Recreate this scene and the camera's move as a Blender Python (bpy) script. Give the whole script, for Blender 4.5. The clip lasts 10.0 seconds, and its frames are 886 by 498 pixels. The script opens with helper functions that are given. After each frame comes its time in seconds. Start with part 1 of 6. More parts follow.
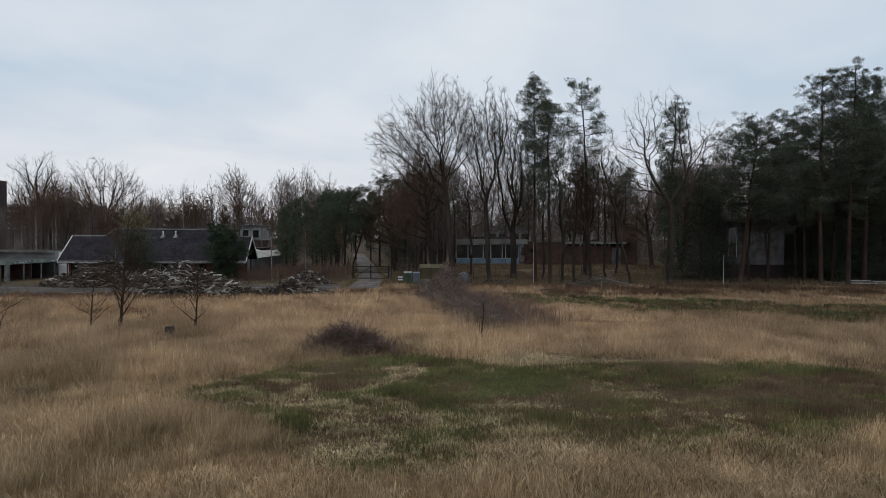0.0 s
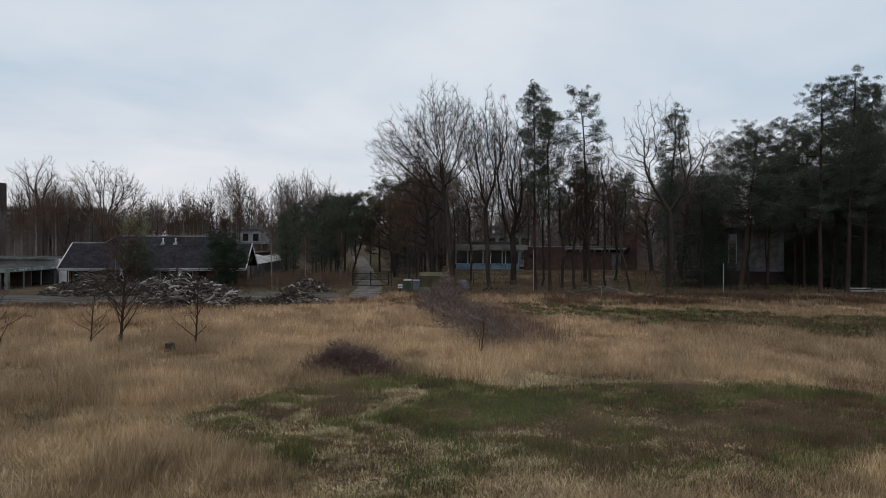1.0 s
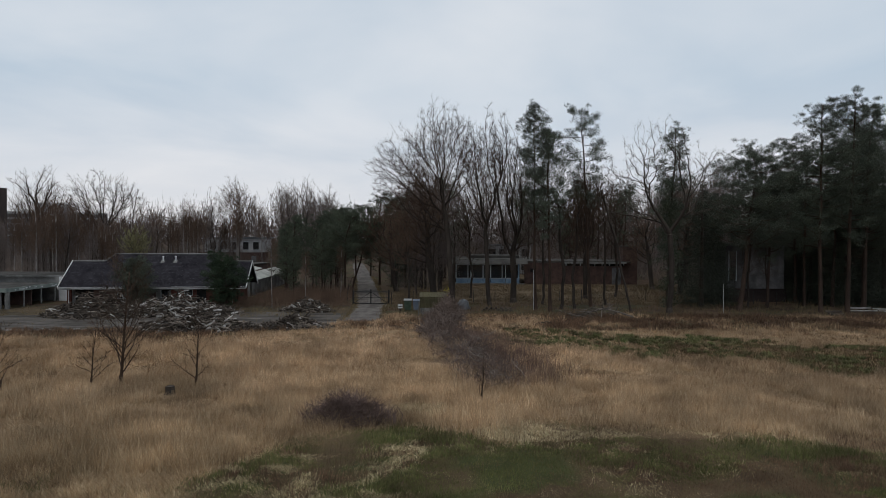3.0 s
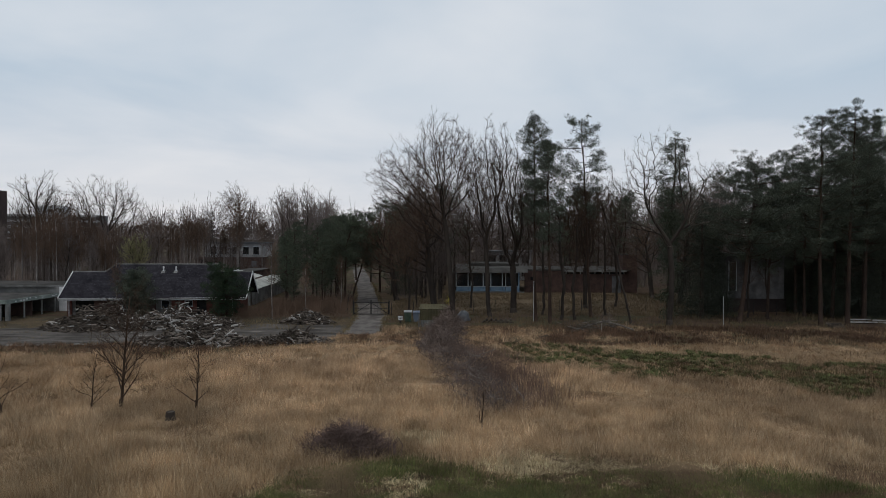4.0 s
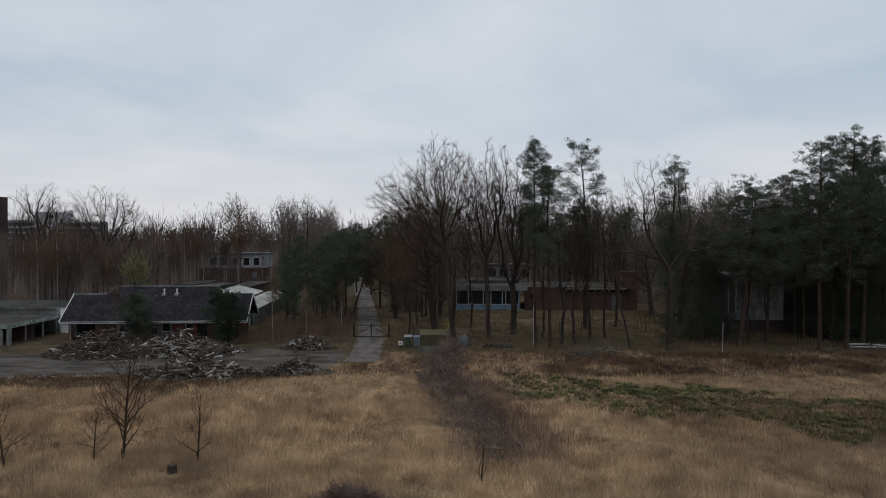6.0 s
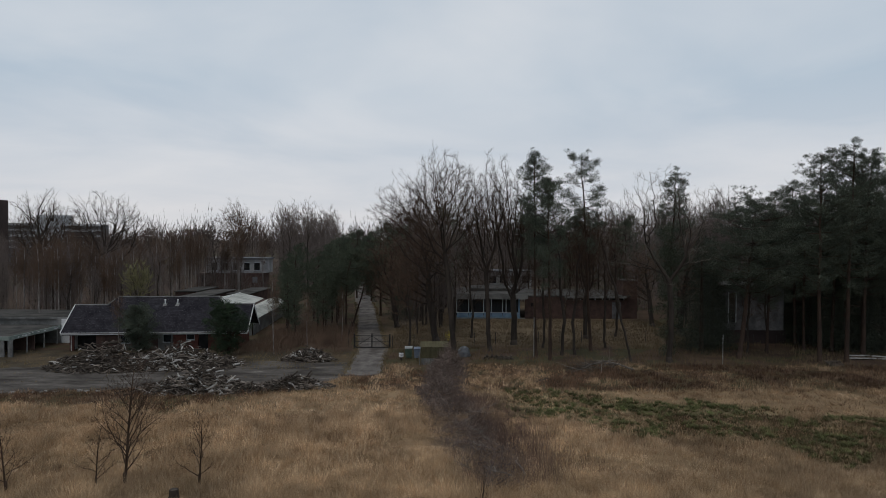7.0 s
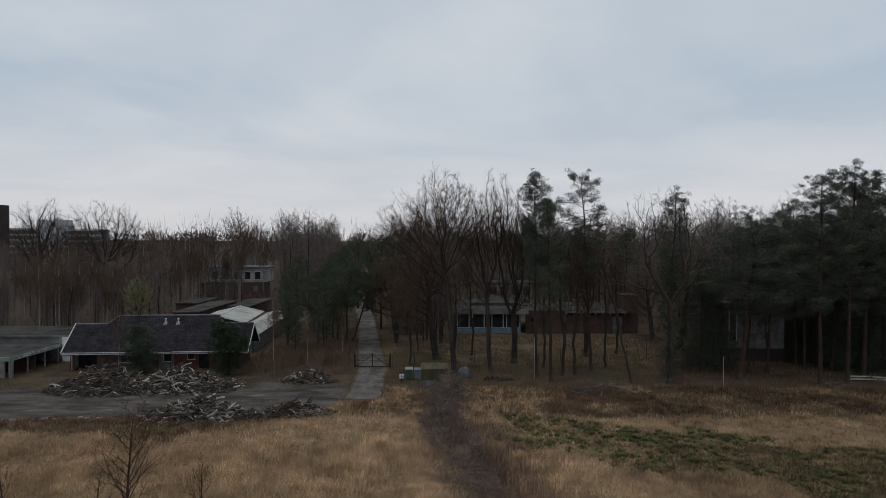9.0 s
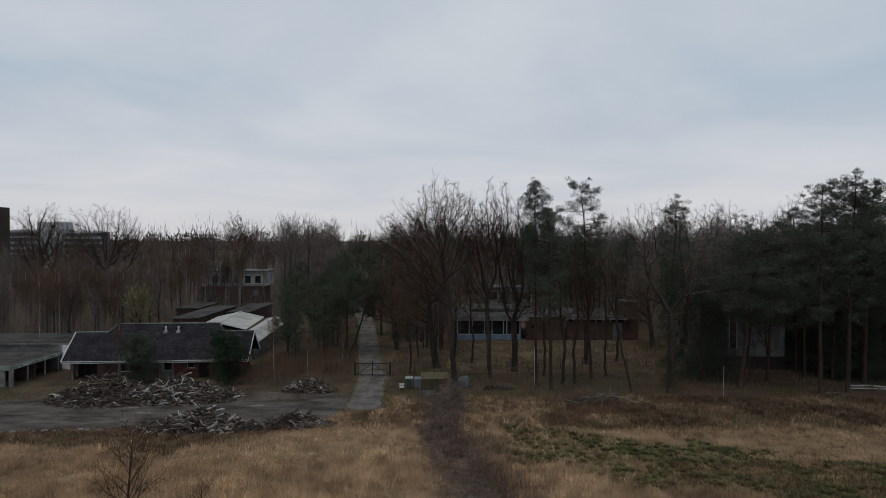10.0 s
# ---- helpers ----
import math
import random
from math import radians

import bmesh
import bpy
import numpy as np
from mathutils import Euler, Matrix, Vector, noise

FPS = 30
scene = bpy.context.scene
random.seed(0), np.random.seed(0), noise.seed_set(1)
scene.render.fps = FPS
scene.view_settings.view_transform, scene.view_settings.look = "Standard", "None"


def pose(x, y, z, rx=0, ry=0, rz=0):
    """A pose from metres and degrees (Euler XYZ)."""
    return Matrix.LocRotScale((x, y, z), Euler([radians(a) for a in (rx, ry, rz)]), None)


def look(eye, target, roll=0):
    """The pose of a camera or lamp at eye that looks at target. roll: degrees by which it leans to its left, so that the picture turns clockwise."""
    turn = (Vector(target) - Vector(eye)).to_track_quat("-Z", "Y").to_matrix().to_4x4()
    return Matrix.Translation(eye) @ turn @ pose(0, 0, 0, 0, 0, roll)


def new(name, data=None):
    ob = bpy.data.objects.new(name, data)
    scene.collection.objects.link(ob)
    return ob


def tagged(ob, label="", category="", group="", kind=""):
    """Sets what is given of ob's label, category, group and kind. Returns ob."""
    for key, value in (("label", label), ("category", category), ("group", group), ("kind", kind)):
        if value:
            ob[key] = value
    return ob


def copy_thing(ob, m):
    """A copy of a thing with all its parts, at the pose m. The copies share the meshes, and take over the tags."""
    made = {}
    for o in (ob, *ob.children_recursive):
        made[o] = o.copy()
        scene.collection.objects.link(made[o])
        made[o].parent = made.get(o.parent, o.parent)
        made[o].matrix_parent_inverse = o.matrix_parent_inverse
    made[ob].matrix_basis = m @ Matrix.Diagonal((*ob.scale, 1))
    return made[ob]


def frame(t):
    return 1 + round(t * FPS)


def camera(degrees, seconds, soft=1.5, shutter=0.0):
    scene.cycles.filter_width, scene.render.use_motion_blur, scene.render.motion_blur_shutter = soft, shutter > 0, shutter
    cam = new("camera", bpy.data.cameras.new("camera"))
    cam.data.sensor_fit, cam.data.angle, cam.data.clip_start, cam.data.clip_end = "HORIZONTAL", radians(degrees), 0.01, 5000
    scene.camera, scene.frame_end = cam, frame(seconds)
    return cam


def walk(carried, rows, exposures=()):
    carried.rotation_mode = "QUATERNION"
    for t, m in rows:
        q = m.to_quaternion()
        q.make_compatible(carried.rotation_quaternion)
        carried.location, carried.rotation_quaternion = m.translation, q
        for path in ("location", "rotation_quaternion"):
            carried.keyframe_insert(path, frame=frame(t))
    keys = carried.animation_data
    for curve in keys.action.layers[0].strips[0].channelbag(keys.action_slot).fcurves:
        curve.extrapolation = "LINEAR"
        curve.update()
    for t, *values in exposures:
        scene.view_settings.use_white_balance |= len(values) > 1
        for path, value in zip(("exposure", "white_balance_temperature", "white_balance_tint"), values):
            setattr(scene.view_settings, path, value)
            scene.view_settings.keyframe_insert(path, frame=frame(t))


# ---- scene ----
cam = camera(70, 10.0, soft=0.55)
ROLL = 0.235
PATH = [
    (0, (-0.002, -0.013, 5.638), (-0.001, 49.980, 4.812)),
    (0.5, (-0.007, -0.026, 6.105), (-0.001, 49.968, 5.294)),
    (1, (-0.013, -0.027, 6.589), (-0.000, 49.966, 5.780)),
    (1.5, (-0.017, -0.023, 7.075), (-0.002, 49.971, 6.271)),
    (2, (-0.016, -0.022, 7.672), (-0.004, 49.972, 6.879)),
    (2.5, (-0.016, -0.020, 8.361), (-0.006, 49.974, 7.566)),
    (4, (-0.017, -0.028, 10.560), (-0.027, 49.965, 9.749)),
    (4.5, (-0.015, -0.046, 11.353), (-0.024, 49.948, 10.538)),
    (5, (-0.011, -0.079, 12.157), (-0.022, 49.914, 11.343)),
    (5.5, (-0.010, -0.118, 12.944), (-0.027, 49.876, 12.132)),
    (7, (-0.065, -0.299, 15.177), (-0.108, 49.695, 14.381)),
    (7.5, (-0.066, -0.284, 15.906), (-0.113, 49.709, 15.110)),
    (8, (-0.065, -0.271, 16.591), (-0.124, 49.722, 15.794)),
    (8.5, (-0.053, -0.262, 17.265), (-0.134, 49.731, 16.461)),
    (9, (-0.028, -0.241, 17.851), (-0.135, 49.752, 17.042)),
    (9.5, (-0.009, -0.213, 18.424), (-0.132, 49.780, 17.604)),
    (10, (-0.002, -0.200, 19.025), (-0.135, 49.793, 18.207)),
]
walk(cam, [(t, look(eye, aim, ROLL)) for t, eye, aim in PATH],
     exposures=[(0, 0.0), (2.5, -0.06), (5.5, -0.16), (10, -0.3)])

# ---- sky and sun ----
world = bpy.data.worlds.new("overcast_sky")
scene.world = world
world.use_nodes = True
W = world.node_tree
W.nodes.clear()


def wnode(kind, **kw):
    n = W.nodes.new(kind)
    for k, v in kw.items():
        n.inputs[k].default_value = v
    return n


def wmath(op, a, b):
    n = W.nodes.new("ShaderNodeMath")
    n.operation = op
    for i, v in enumerate((a, b)):
        if isinstance(v, (int, float)):
            n.inputs[i].default_value = v
        else:
            W.links.new(v, n.inputs[i])
    return n.outputs[0]


geo = W.nodes.new("ShaderNodeTexCoord")
sep = W.nodes.new("ShaderNodeSeparateXYZ")
W.links.new(geo.outputs["Generated"], sep.inputs[0])
# the cloud deck is a flat layer overhead, so its bands close up towards the horizon
zc = wmath("ADD", wmath("MAXIMUM", sep.outputs[2], 0.0), 0.10)
deck = W.nodes.new("ShaderNodeCombineXYZ")
W.links.new(wmath("DIVIDE", sep.outputs[0], zc), deck.inputs[0])
W.links.new(wmath("DIVIDE", sep.outputs[1], zc), deck.inputs[1])
clouds = wnode("ShaderNodeTexNoise", Scale=0.55, Detail=5.0, Roughness=0.5, Distortion=0.4)
W.links.new(deck.outputs[0], clouds.inputs["Vector"])
cr = W.nodes.new("ShaderNodeValToRGB")
cr.color_ramp.elements[0].position, cr.color_ramp.elements[1].position = 0.36, 0.66
cr.color_ramp.elements[0].color = (0.545, 0.645, 0.75, 1)
cr.color_ramp.elements[1].color = (0.80, 0.835, 0.88, 1)
W.links.new(clouds.outputs["Fac"], cr.inputs[0])
# paler and a little warmer low down
low = W.nodes.new("ShaderNodeValToRGB")
low.color_ramp.elements[0].position, low.color_ramp.elements[1].position = 0.0, 0.22
low.color_ramp.elements[0].color, low.color_ramp.elements[1].color = (1, 1, 1, 1), (0, 0, 0, 1)
W.links.new(sep.outputs[2], low.inputs[0])
haze = W.nodes.new("ShaderNodeMix")
haze.data_type = "RGBA"
W.links.new(wmath("MULTIPLY", low.outputs[0], 0.8), haze.inputs["Factor"])
W.links.new(cr.outputs[0], haze.inputs[6])
haze.inputs[7].default_value = (0.84, 0.82, 0.845, 1)
sky = W.nodes.new("ShaderNodeTexSky")
sky.sky_type, sky.sun_disc = "NISHITA", False
sky.sun_elevation, sky.sun_rotation = radians(73), radians(220)
dim = W.nodes.new("ShaderNodeVectorMath")
dim.operation = "SCALE"
dim.inputs["Scale"].default_value = 0.10
W.links.new(sky.outputs[0], dim.inputs[0])
veil = W.nodes.new("ShaderNodeMix")
veil.data_type = "RGBA"
veil.inputs["Factor"].default_value = 0.93
W.links.new(dim.outputs[0], veil.inputs[6])
W.links.new(haze.outputs[2], veil.inputs[7])
bg = wnode("ShaderNodeBackground", Strength=1.0)
W.links.new(veil.outputs[2], bg.inputs[0])
wout = W.nodes.new("ShaderNodeOutputWorld")
W.links.new(bg.outputs[0], wout.inputs[0])

sun = new("sun", bpy.data.lights.new("sun", "SUN"))
sun.data.energy, sun.data.angle, sun.data.color = 0.8, radians(30), (1.0, 0.92, 0.80)
sun.matrix_world = look((-12, -14, 60), (0, 0, 0))


# ---- materials ----
def mat(name, c1, c2, scale=2.0, rough=0.85, bump=0.3, fine=30.0, spread=0.25, metal=0.0, attr="", c3=None, stretch=(1, 1, 1), depth=0.02):
    m = bpy.data.materials.new(name)
    m.use_nodes = True
    nt = m.node_tree
    b = nt.nodes["Principled BSDF"]
    b.inputs["Roughness"].default_value, b.inputs["Metallic"].default_value = rough, metal
    b.inputs["Specular IOR Level"].default_value = 0.25 if rough < 0.8 else 0.08
    tc = nt.nodes.new("ShaderNodeTexCoord")
    mp = nt.nodes.new("ShaderNodeMapping")
    mp.inputs["Scale"].default_value = stretch
    nt.links.new(tc.outputs["Object"], mp.inputs[0])

    def noise_at(s, d):
        n = nt.nodes.new("ShaderNodeTexNoise")
        n.inputs["Scale"].default_value, n.inputs["Detail"].default_value, n.inputs["Roughness"].default_value = s, d, 0.6
        nt.links.new(mp.outputs[0], n.inputs["Vector"])
        return n.outputs["Fac"]

    big, small = noise_at(scale, 4), noise_at(fine, 3)
    ramp = nt.nodes.new("ShaderNodeValToRGB")
    ramp.color_ramp.elements[0].position, ramp.color_ramp.elements[1].position = 0.35, 0.65
    ramp.color_ramp.elements[0].color, ramp.color_ramp.elements[1].color = (*c1, 1), (*c2, 1)
    if c3:
        e = ramp.color_ramp.elements.new(0.72)
        e.color = (*c3, 1)
    nt.links.new(big, ramp.inputs[0])
    col = ramp.outputs[0]
    if attr:
        at = nt.nodes.new("ShaderNodeAttribute")
        at.attribute_name = attr
        mx = nt.nodes.new("ShaderNodeMix")
        mx.data_type, mx.blend_type = "RGBA", "MULTIPLY"
        mx.inputs["Factor"].default_value = 1.0
        nt.links.new(at.outputs["Color"], mx.inputs[6])
        nt.links.new(col, mx.inputs[7])
        col = mx.outputs[2]
    info = nt.nodes.new("ShaderNodeObjectInfo")
    isl = nt.nodes.new("ShaderNodeNewGeometry")

    def mth(op, a, v):
        n = nt.nodes.new("ShaderNodeMath")
        n.operation = op
        for i, q in enumerate((a, v)):
            if isinstance(q, (int, float)):
                n.inputs[i].default_value = q
            else:
                nt.links.new(q, n.inputs[i])
        return n.outputs[0]

    val = mth("ADD", mth("MULTIPLY", small, 0.7), mth("MULTIPLY", info.outputs["Random"], 0.3))
    val = mth("ADD", val, mth("MULTIPLY", isl.outputs["Random Per Island"], 0.3))
    val = mth("ADD", mth("MULTIPLY", mth("SUBTRACT", val, 0.65), spread * 2), 1.0)
    hsv = nt.nodes.new("ShaderNodeHueSaturation")
    nt.links.new(val, hsv.inputs["Value"])
    nt.links.new(col, hsv.inputs["Color"])
    nt.links.new(hsv.outputs[0], b.inputs["Base Color"])
    if bump:
        bp = nt.nodes.new("ShaderNodeBump")
        bp.inputs["Strength"].default_value, bp.inputs["Distance"].default_value = bump, depth
        nt.links.new(small, bp.inputs["Height"])
        nt.links.new(bp.outputs[0], b.inputs["Normal"])
    return m


def glass_mat(name, tint):
    m = bpy.data.materials.new(name)
    m.use_nodes = True
    b = m.node_tree.nodes["Principled BSDF"]
    b.inputs["Base Color"].default_value = (*tint, 1)
    b.inputs["Roughness"].default_value = 0.08
    b.inputs["Transmission Weight"].default_value = 0.25
    b.inputs["IOR"].default_value = 1.45
    return m


M_GROUND = mat("ground_soil_and_litter", (0.75, 0.72, 0.7), (1.15, 1.12, 1.1), 0.35, 0.95, 0.8, 9.0, 0.35, attr="tone", depth=0.06)
M_GRASS = mat("dry_grass", (0.8, 0.78, 0.76), (1.15, 1.12, 1.08), 0.25, 0.8, 0, 6.0, 0.3, attr="tone")
M_ASPHALT = mat("weathered_asphalt", (0.03, 0.026, 0.023), (0.10, 0.09, 0.082), 0.55, 0.95, 0.4, 5.0, 0.7, c3=(0.21, 0.192, 0.176), stretch=(0.4, 1, 1))
M_KERB = mat("crumbled_concrete", (0.2, 0.19, 0.18), (0.36, 0.35, 0.34), 1.2, 0.9, 0.5, 12)
M_BARK = mat("grey_brown_bark", (0.029, 0.024, 0.021), (0.056, 0.046, 0.039), 1.5, 0.95, 0.6, 14, 0.3, stretch=(1, 1, 0.25))
M_TWIG = mat("bare_twigs", (0.040, 0.027, 0.020), (0.066, 0.045, 0.033), 0.4, 0.95, 0, 4, 0.3)
M_TWIG_BROWN = mat("russet_twigs", (0.07, 0.047, 0.035), (0.13, 0.088, 0.064), 0.4, 0.95, 0, 4, 0.3)
M_DEADWOOD = mat("pale_dead_limbs", (0.06, 0.052, 0.044), (0.12, 0.105, 0.09), 0.6, 0.95, 0.4, 10, 0.3)
M_PINEBARK = mat("pine_bark", (0.03, 0.022, 0.019), (0.06, 0.04, 0.03), 1.0, 0.95, 0.6, 12, 0.3, stretch=(1, 1, 0.3))
M_NEEDLE = mat("pine_needles", (0.038, 0.048, 0.036), (0.072, 0.086, 0.06), 0.5, 0.7, 0, 5, 0.35)
M_SPRUCE = mat("dark_spruce_needles", (0.024, 0.03, 0.022), (0.046, 0.053, 0.037), 0.6, 0.75, 0, 5, 0.3)
M_SHRUBGREEN = mat("bright_conifer_needles", (0.014, 0.027, 0.014), (0.03, 0.048, 0.022), 0.8, 0.75, 0, 5, 0.3)
M_BIRCH = mat("birch_bark", (0.09, 0.08, 0.073), (0.30, 0.275, 0.26), 1.2, 0.85, 0.2, 8, 0.25, stretch=(1, 1, 0.6))
M_IVY = mat("ivy_leaves", (0.022, 0.03, 0.018), (0.044, 0.055, 0.03), 0.8, 0.6, 0, 5, 0.3)
M_CATKIN = mat("yellow_green_catkins", (0.15, 0.14, 0.075), (0.25, 0.23, 0.125), 0.8, 0.85, 0, 5, 0.3)
# twig colour raised for the far trees: caught skylight is painted in
M_FARTWIG = mat("skylit_grey_brown_twigs", (0.095, 0.077, 0.070), (0.16, 0.132, 0.122), 0.25, 0.95, 0, 4, 0.35)
M_FARWOOD = mat("far_bare_wood", (0.06, 0.047, 0.042), (0.10, 0.08, 0.07), 0.05, 0.95, 0, 0.6, 0.3)
M_LOG = mat("weathered_split_wood", (0.022, 0.018, 0.015), (0.10, 0.083, 0.07), 0.9, 0.9, 0.5, 14, 0.55)
M_SPLIT = mat("split_branch_wood", (0.04, 0.033, 0.028), (0.19, 0.162, 0.14), 0.8, 0.9, 0.3, 8, 0.8)
M_LOGPALE = mat("bleached_wood", (0.20, 0.19, 0.18), (0.42, 0.405, 0.385), 1.2, 0.9, 0.4, 14, 0.3)


def shingle_mat():
    m = mat("dark_slate_shingles", (0.012, 0.011, 0.014), (0.026, 0.025, 0.029), 0.5, 0.85, 0.4, 7, 0.4)
    nt = m.node_tree
    b = nt.nodes["Principled BSDF"]
    tc = nt.nodes.new("ShaderNodeTexCoord")
    br = nt.nodes.new("ShaderNodeTexBrick")
    br.inputs["Scale"].default_value = 1.0
    br.inputs["Brick Width"].default_value, br.inputs["Row Height"].default_value, br.inputs["Mortar Size"].default_value = 0.34, 0.24, 0.012
    br.inputs["Color1"].default_value, br.inputs["Color2"].default_value, br.inputs["Mortar"].default_value = (0.75, 0.75, 0.8, 1), (1.35, 1.33, 1.38, 1), (0.4, 0.4, 0.4, 1)
    nt.links.new(tc.outputs["Object"], br.inputs["Vector"])
    sp = nt.nodes.new("ShaderNodeTexNoise")
    sp.inputs["Scale"].default_value, sp.inputs["Detail"].default_value = 5.5, 5
    nt.links.new(tc.outputs["Object"], sp.inputs["Vector"])
    rp = nt.nodes.new("ShaderNodeValToRGB")
    rp.color_ramp.elements[0].position, rp.color_ramp.elements[1].position = 0.60, 0.70
    rp.color_ramp.elements[0].color, rp.color_ramp.elements[1].color = (0, 0, 0, 1), (0.05, 0.05, 0.052, 1)
    nt.links.new(sp.outputs["Fac"], rp.inputs[0])
    old = b.inputs["Base Color"].links[0].from_socket
    mu, ad = nt.nodes.new("ShaderNodeMix"), nt.nodes.new("ShaderNodeMix")
    for n, kind in ((mu, "MULTIPLY"), (ad, "ADD")):
        n.data_type, n.blend_type = "RGBA", kind
        n.inputs["Factor"].default_value = 1.0
    nt.links.new(old, mu.inputs[6])
    nt.links.new(br.outputs["Color"], mu.inputs[7])
    nt.links.new(mu.outputs[2], ad.inputs[6])
    nt.links.new(rp.outputs[0], ad.inputs[7])
    nt.links.new(ad.outputs[2], b.inputs["Base Color"])
    return m


M_ROOF = shingle_mat()
# white render with the shade of the trees worked into its colour
M_VILLA = mat("shaded_white_render", (0.22, 0.22, 0.225), (0.40, 0.40, 0.405), 0.4, 0.9, 0.1, 3, 0.25)
M_YOUNGNEEDLE = mat("young_pine_needles", (0.036, 0.048, 0.032), (0.075, 0.088, 0.056), 0.5, 0.75, 0, 5, 0.35)
M_WHITE = mat("aged_white_paint", (0.46, 0.46, 0.47), (0.66, 0.67, 0.68), 0.8, 0.7, 0.2, 12, 0.2)
M_BRICK = mat("red_brown_brick", (0.06, 0.027, 0.022), (0.11, 0.045, 0.036), 1.5, 0.9, 0.4, 16, 0.35)
M_DARKBRICK = mat("dull_brown_brick", (0.05, 0.035, 0.031), (0.092, 0.058, 0.05), 1.0, 0.9, 0.4, 16, 0.3)
# near-black colour that paints the shade inside openings and under eaves
M_DARK = mat("near_black_opening_shade", (0.012, 0.012, 0.013), (0.025, 0.024, 0.024), 1.0, 0.9, 0, 8, 0.2)
M_CONC = mat("stained_concrete", (0.10, 0.10, 0.097), (0.21, 0.21, 0.205), 0.5, 0.9, 0.4, 9, 0.3)
M_GREENFASCIA = mat("green_stained_fascia", (0.14, 0.17, 0.155), (0.25, 0.28, 0.26), 0.7, 0.8, 0.3, 9, 0.3)
M_FELT = mat("mossy_roof_felt", (0.03, 0.029, 0.027), (0.075, 0.071, 0.067), 0.4, 0.95, 0.4, 7, 0.35)
M_FIBRE = mat("pale_corrugated_sheet", (0.24, 0.25, 0.23), (0.42, 0.42, 0.39), 0.4, 0.6, 0.2, 6, 0.2)
M_BLUE = mat("faded_blue_panel", (0.11, 0.18, 0.27), (0.19, 0.28, 0.37), 0.8, 0.6, 0.1, 10, 0.2)
M_FRAME = mat("window_frame_paint", (0.32, 0.35, 0.38), (0.46, 0.49, 0.51), 1.2, 0.6, 0.1, 10, 0.2)
M_GLASS = glass_mat("window_glass", (0.03, 0.035, 0.04))
M_GREYWALL = mat("grey_render_wall", (0.06, 0.06, 0.063), (0.135, 0.134, 0.138), 0.8, 0.9, 0.3, 8, 0.25)
M_STEEL = mat("black_painted_steel", (0.014, 0.014, 0.015), (0.03, 0.028, 0.028), 3, 0.55, 0.1, 20, 0.2, metal=0.3)
M_GALV = mat("galvanised_steel", (0.3, 0.31, 0.32), (0.45, 0.46, 0.46), 3, 0.5, 0.1, 20, 0.2, metal=0.6)
M_OLIVE = mat("olive_ribbed_cladding", (0.055, 0.048, 0.025), (0.095, 0.085, 0.045), 0.8, 0.75, 0.2, 10, 0.25)
M_BINGREEN = mat("green_plastic", (0.035, 0.055, 0.04), (0.06, 0.085, 0.06), 2, 0.55, 0.1, 20, 0.2)
M_BINBLUE = mat("blue_grey_plastic", (0.10, 0.12, 0.16), (0.16, 0.19, 0.24), 2, 0.55, 0.1, 20, 0.2)
M_TARP = mat("grey_blue_tarpaulin", (0.045, 0.05, 0.058), (0.11, 0.115, 0.125), 2.5, 0.55, 0.4, 9, 0.3)
M_TOWER = mat("dark_brown_cladding", (0.035, 0.027, 0.026), (0.06, 0.045, 0.042), 0.1, 0.8, 0.1, 2, 0.2)
M_FARWHITE = mat("pale_render", (0.36, 0.38, 0.40), (0.48, 0.50, 0.52), 0.2, 0.8, 0.1, 3, 0.15)
M_FARGREY = mat("grey_slab", (0.09, 0.095, 0.105), (0.15, 0.155, 0.165), 0.2, 0.8, 0.1, 3, 0.15)


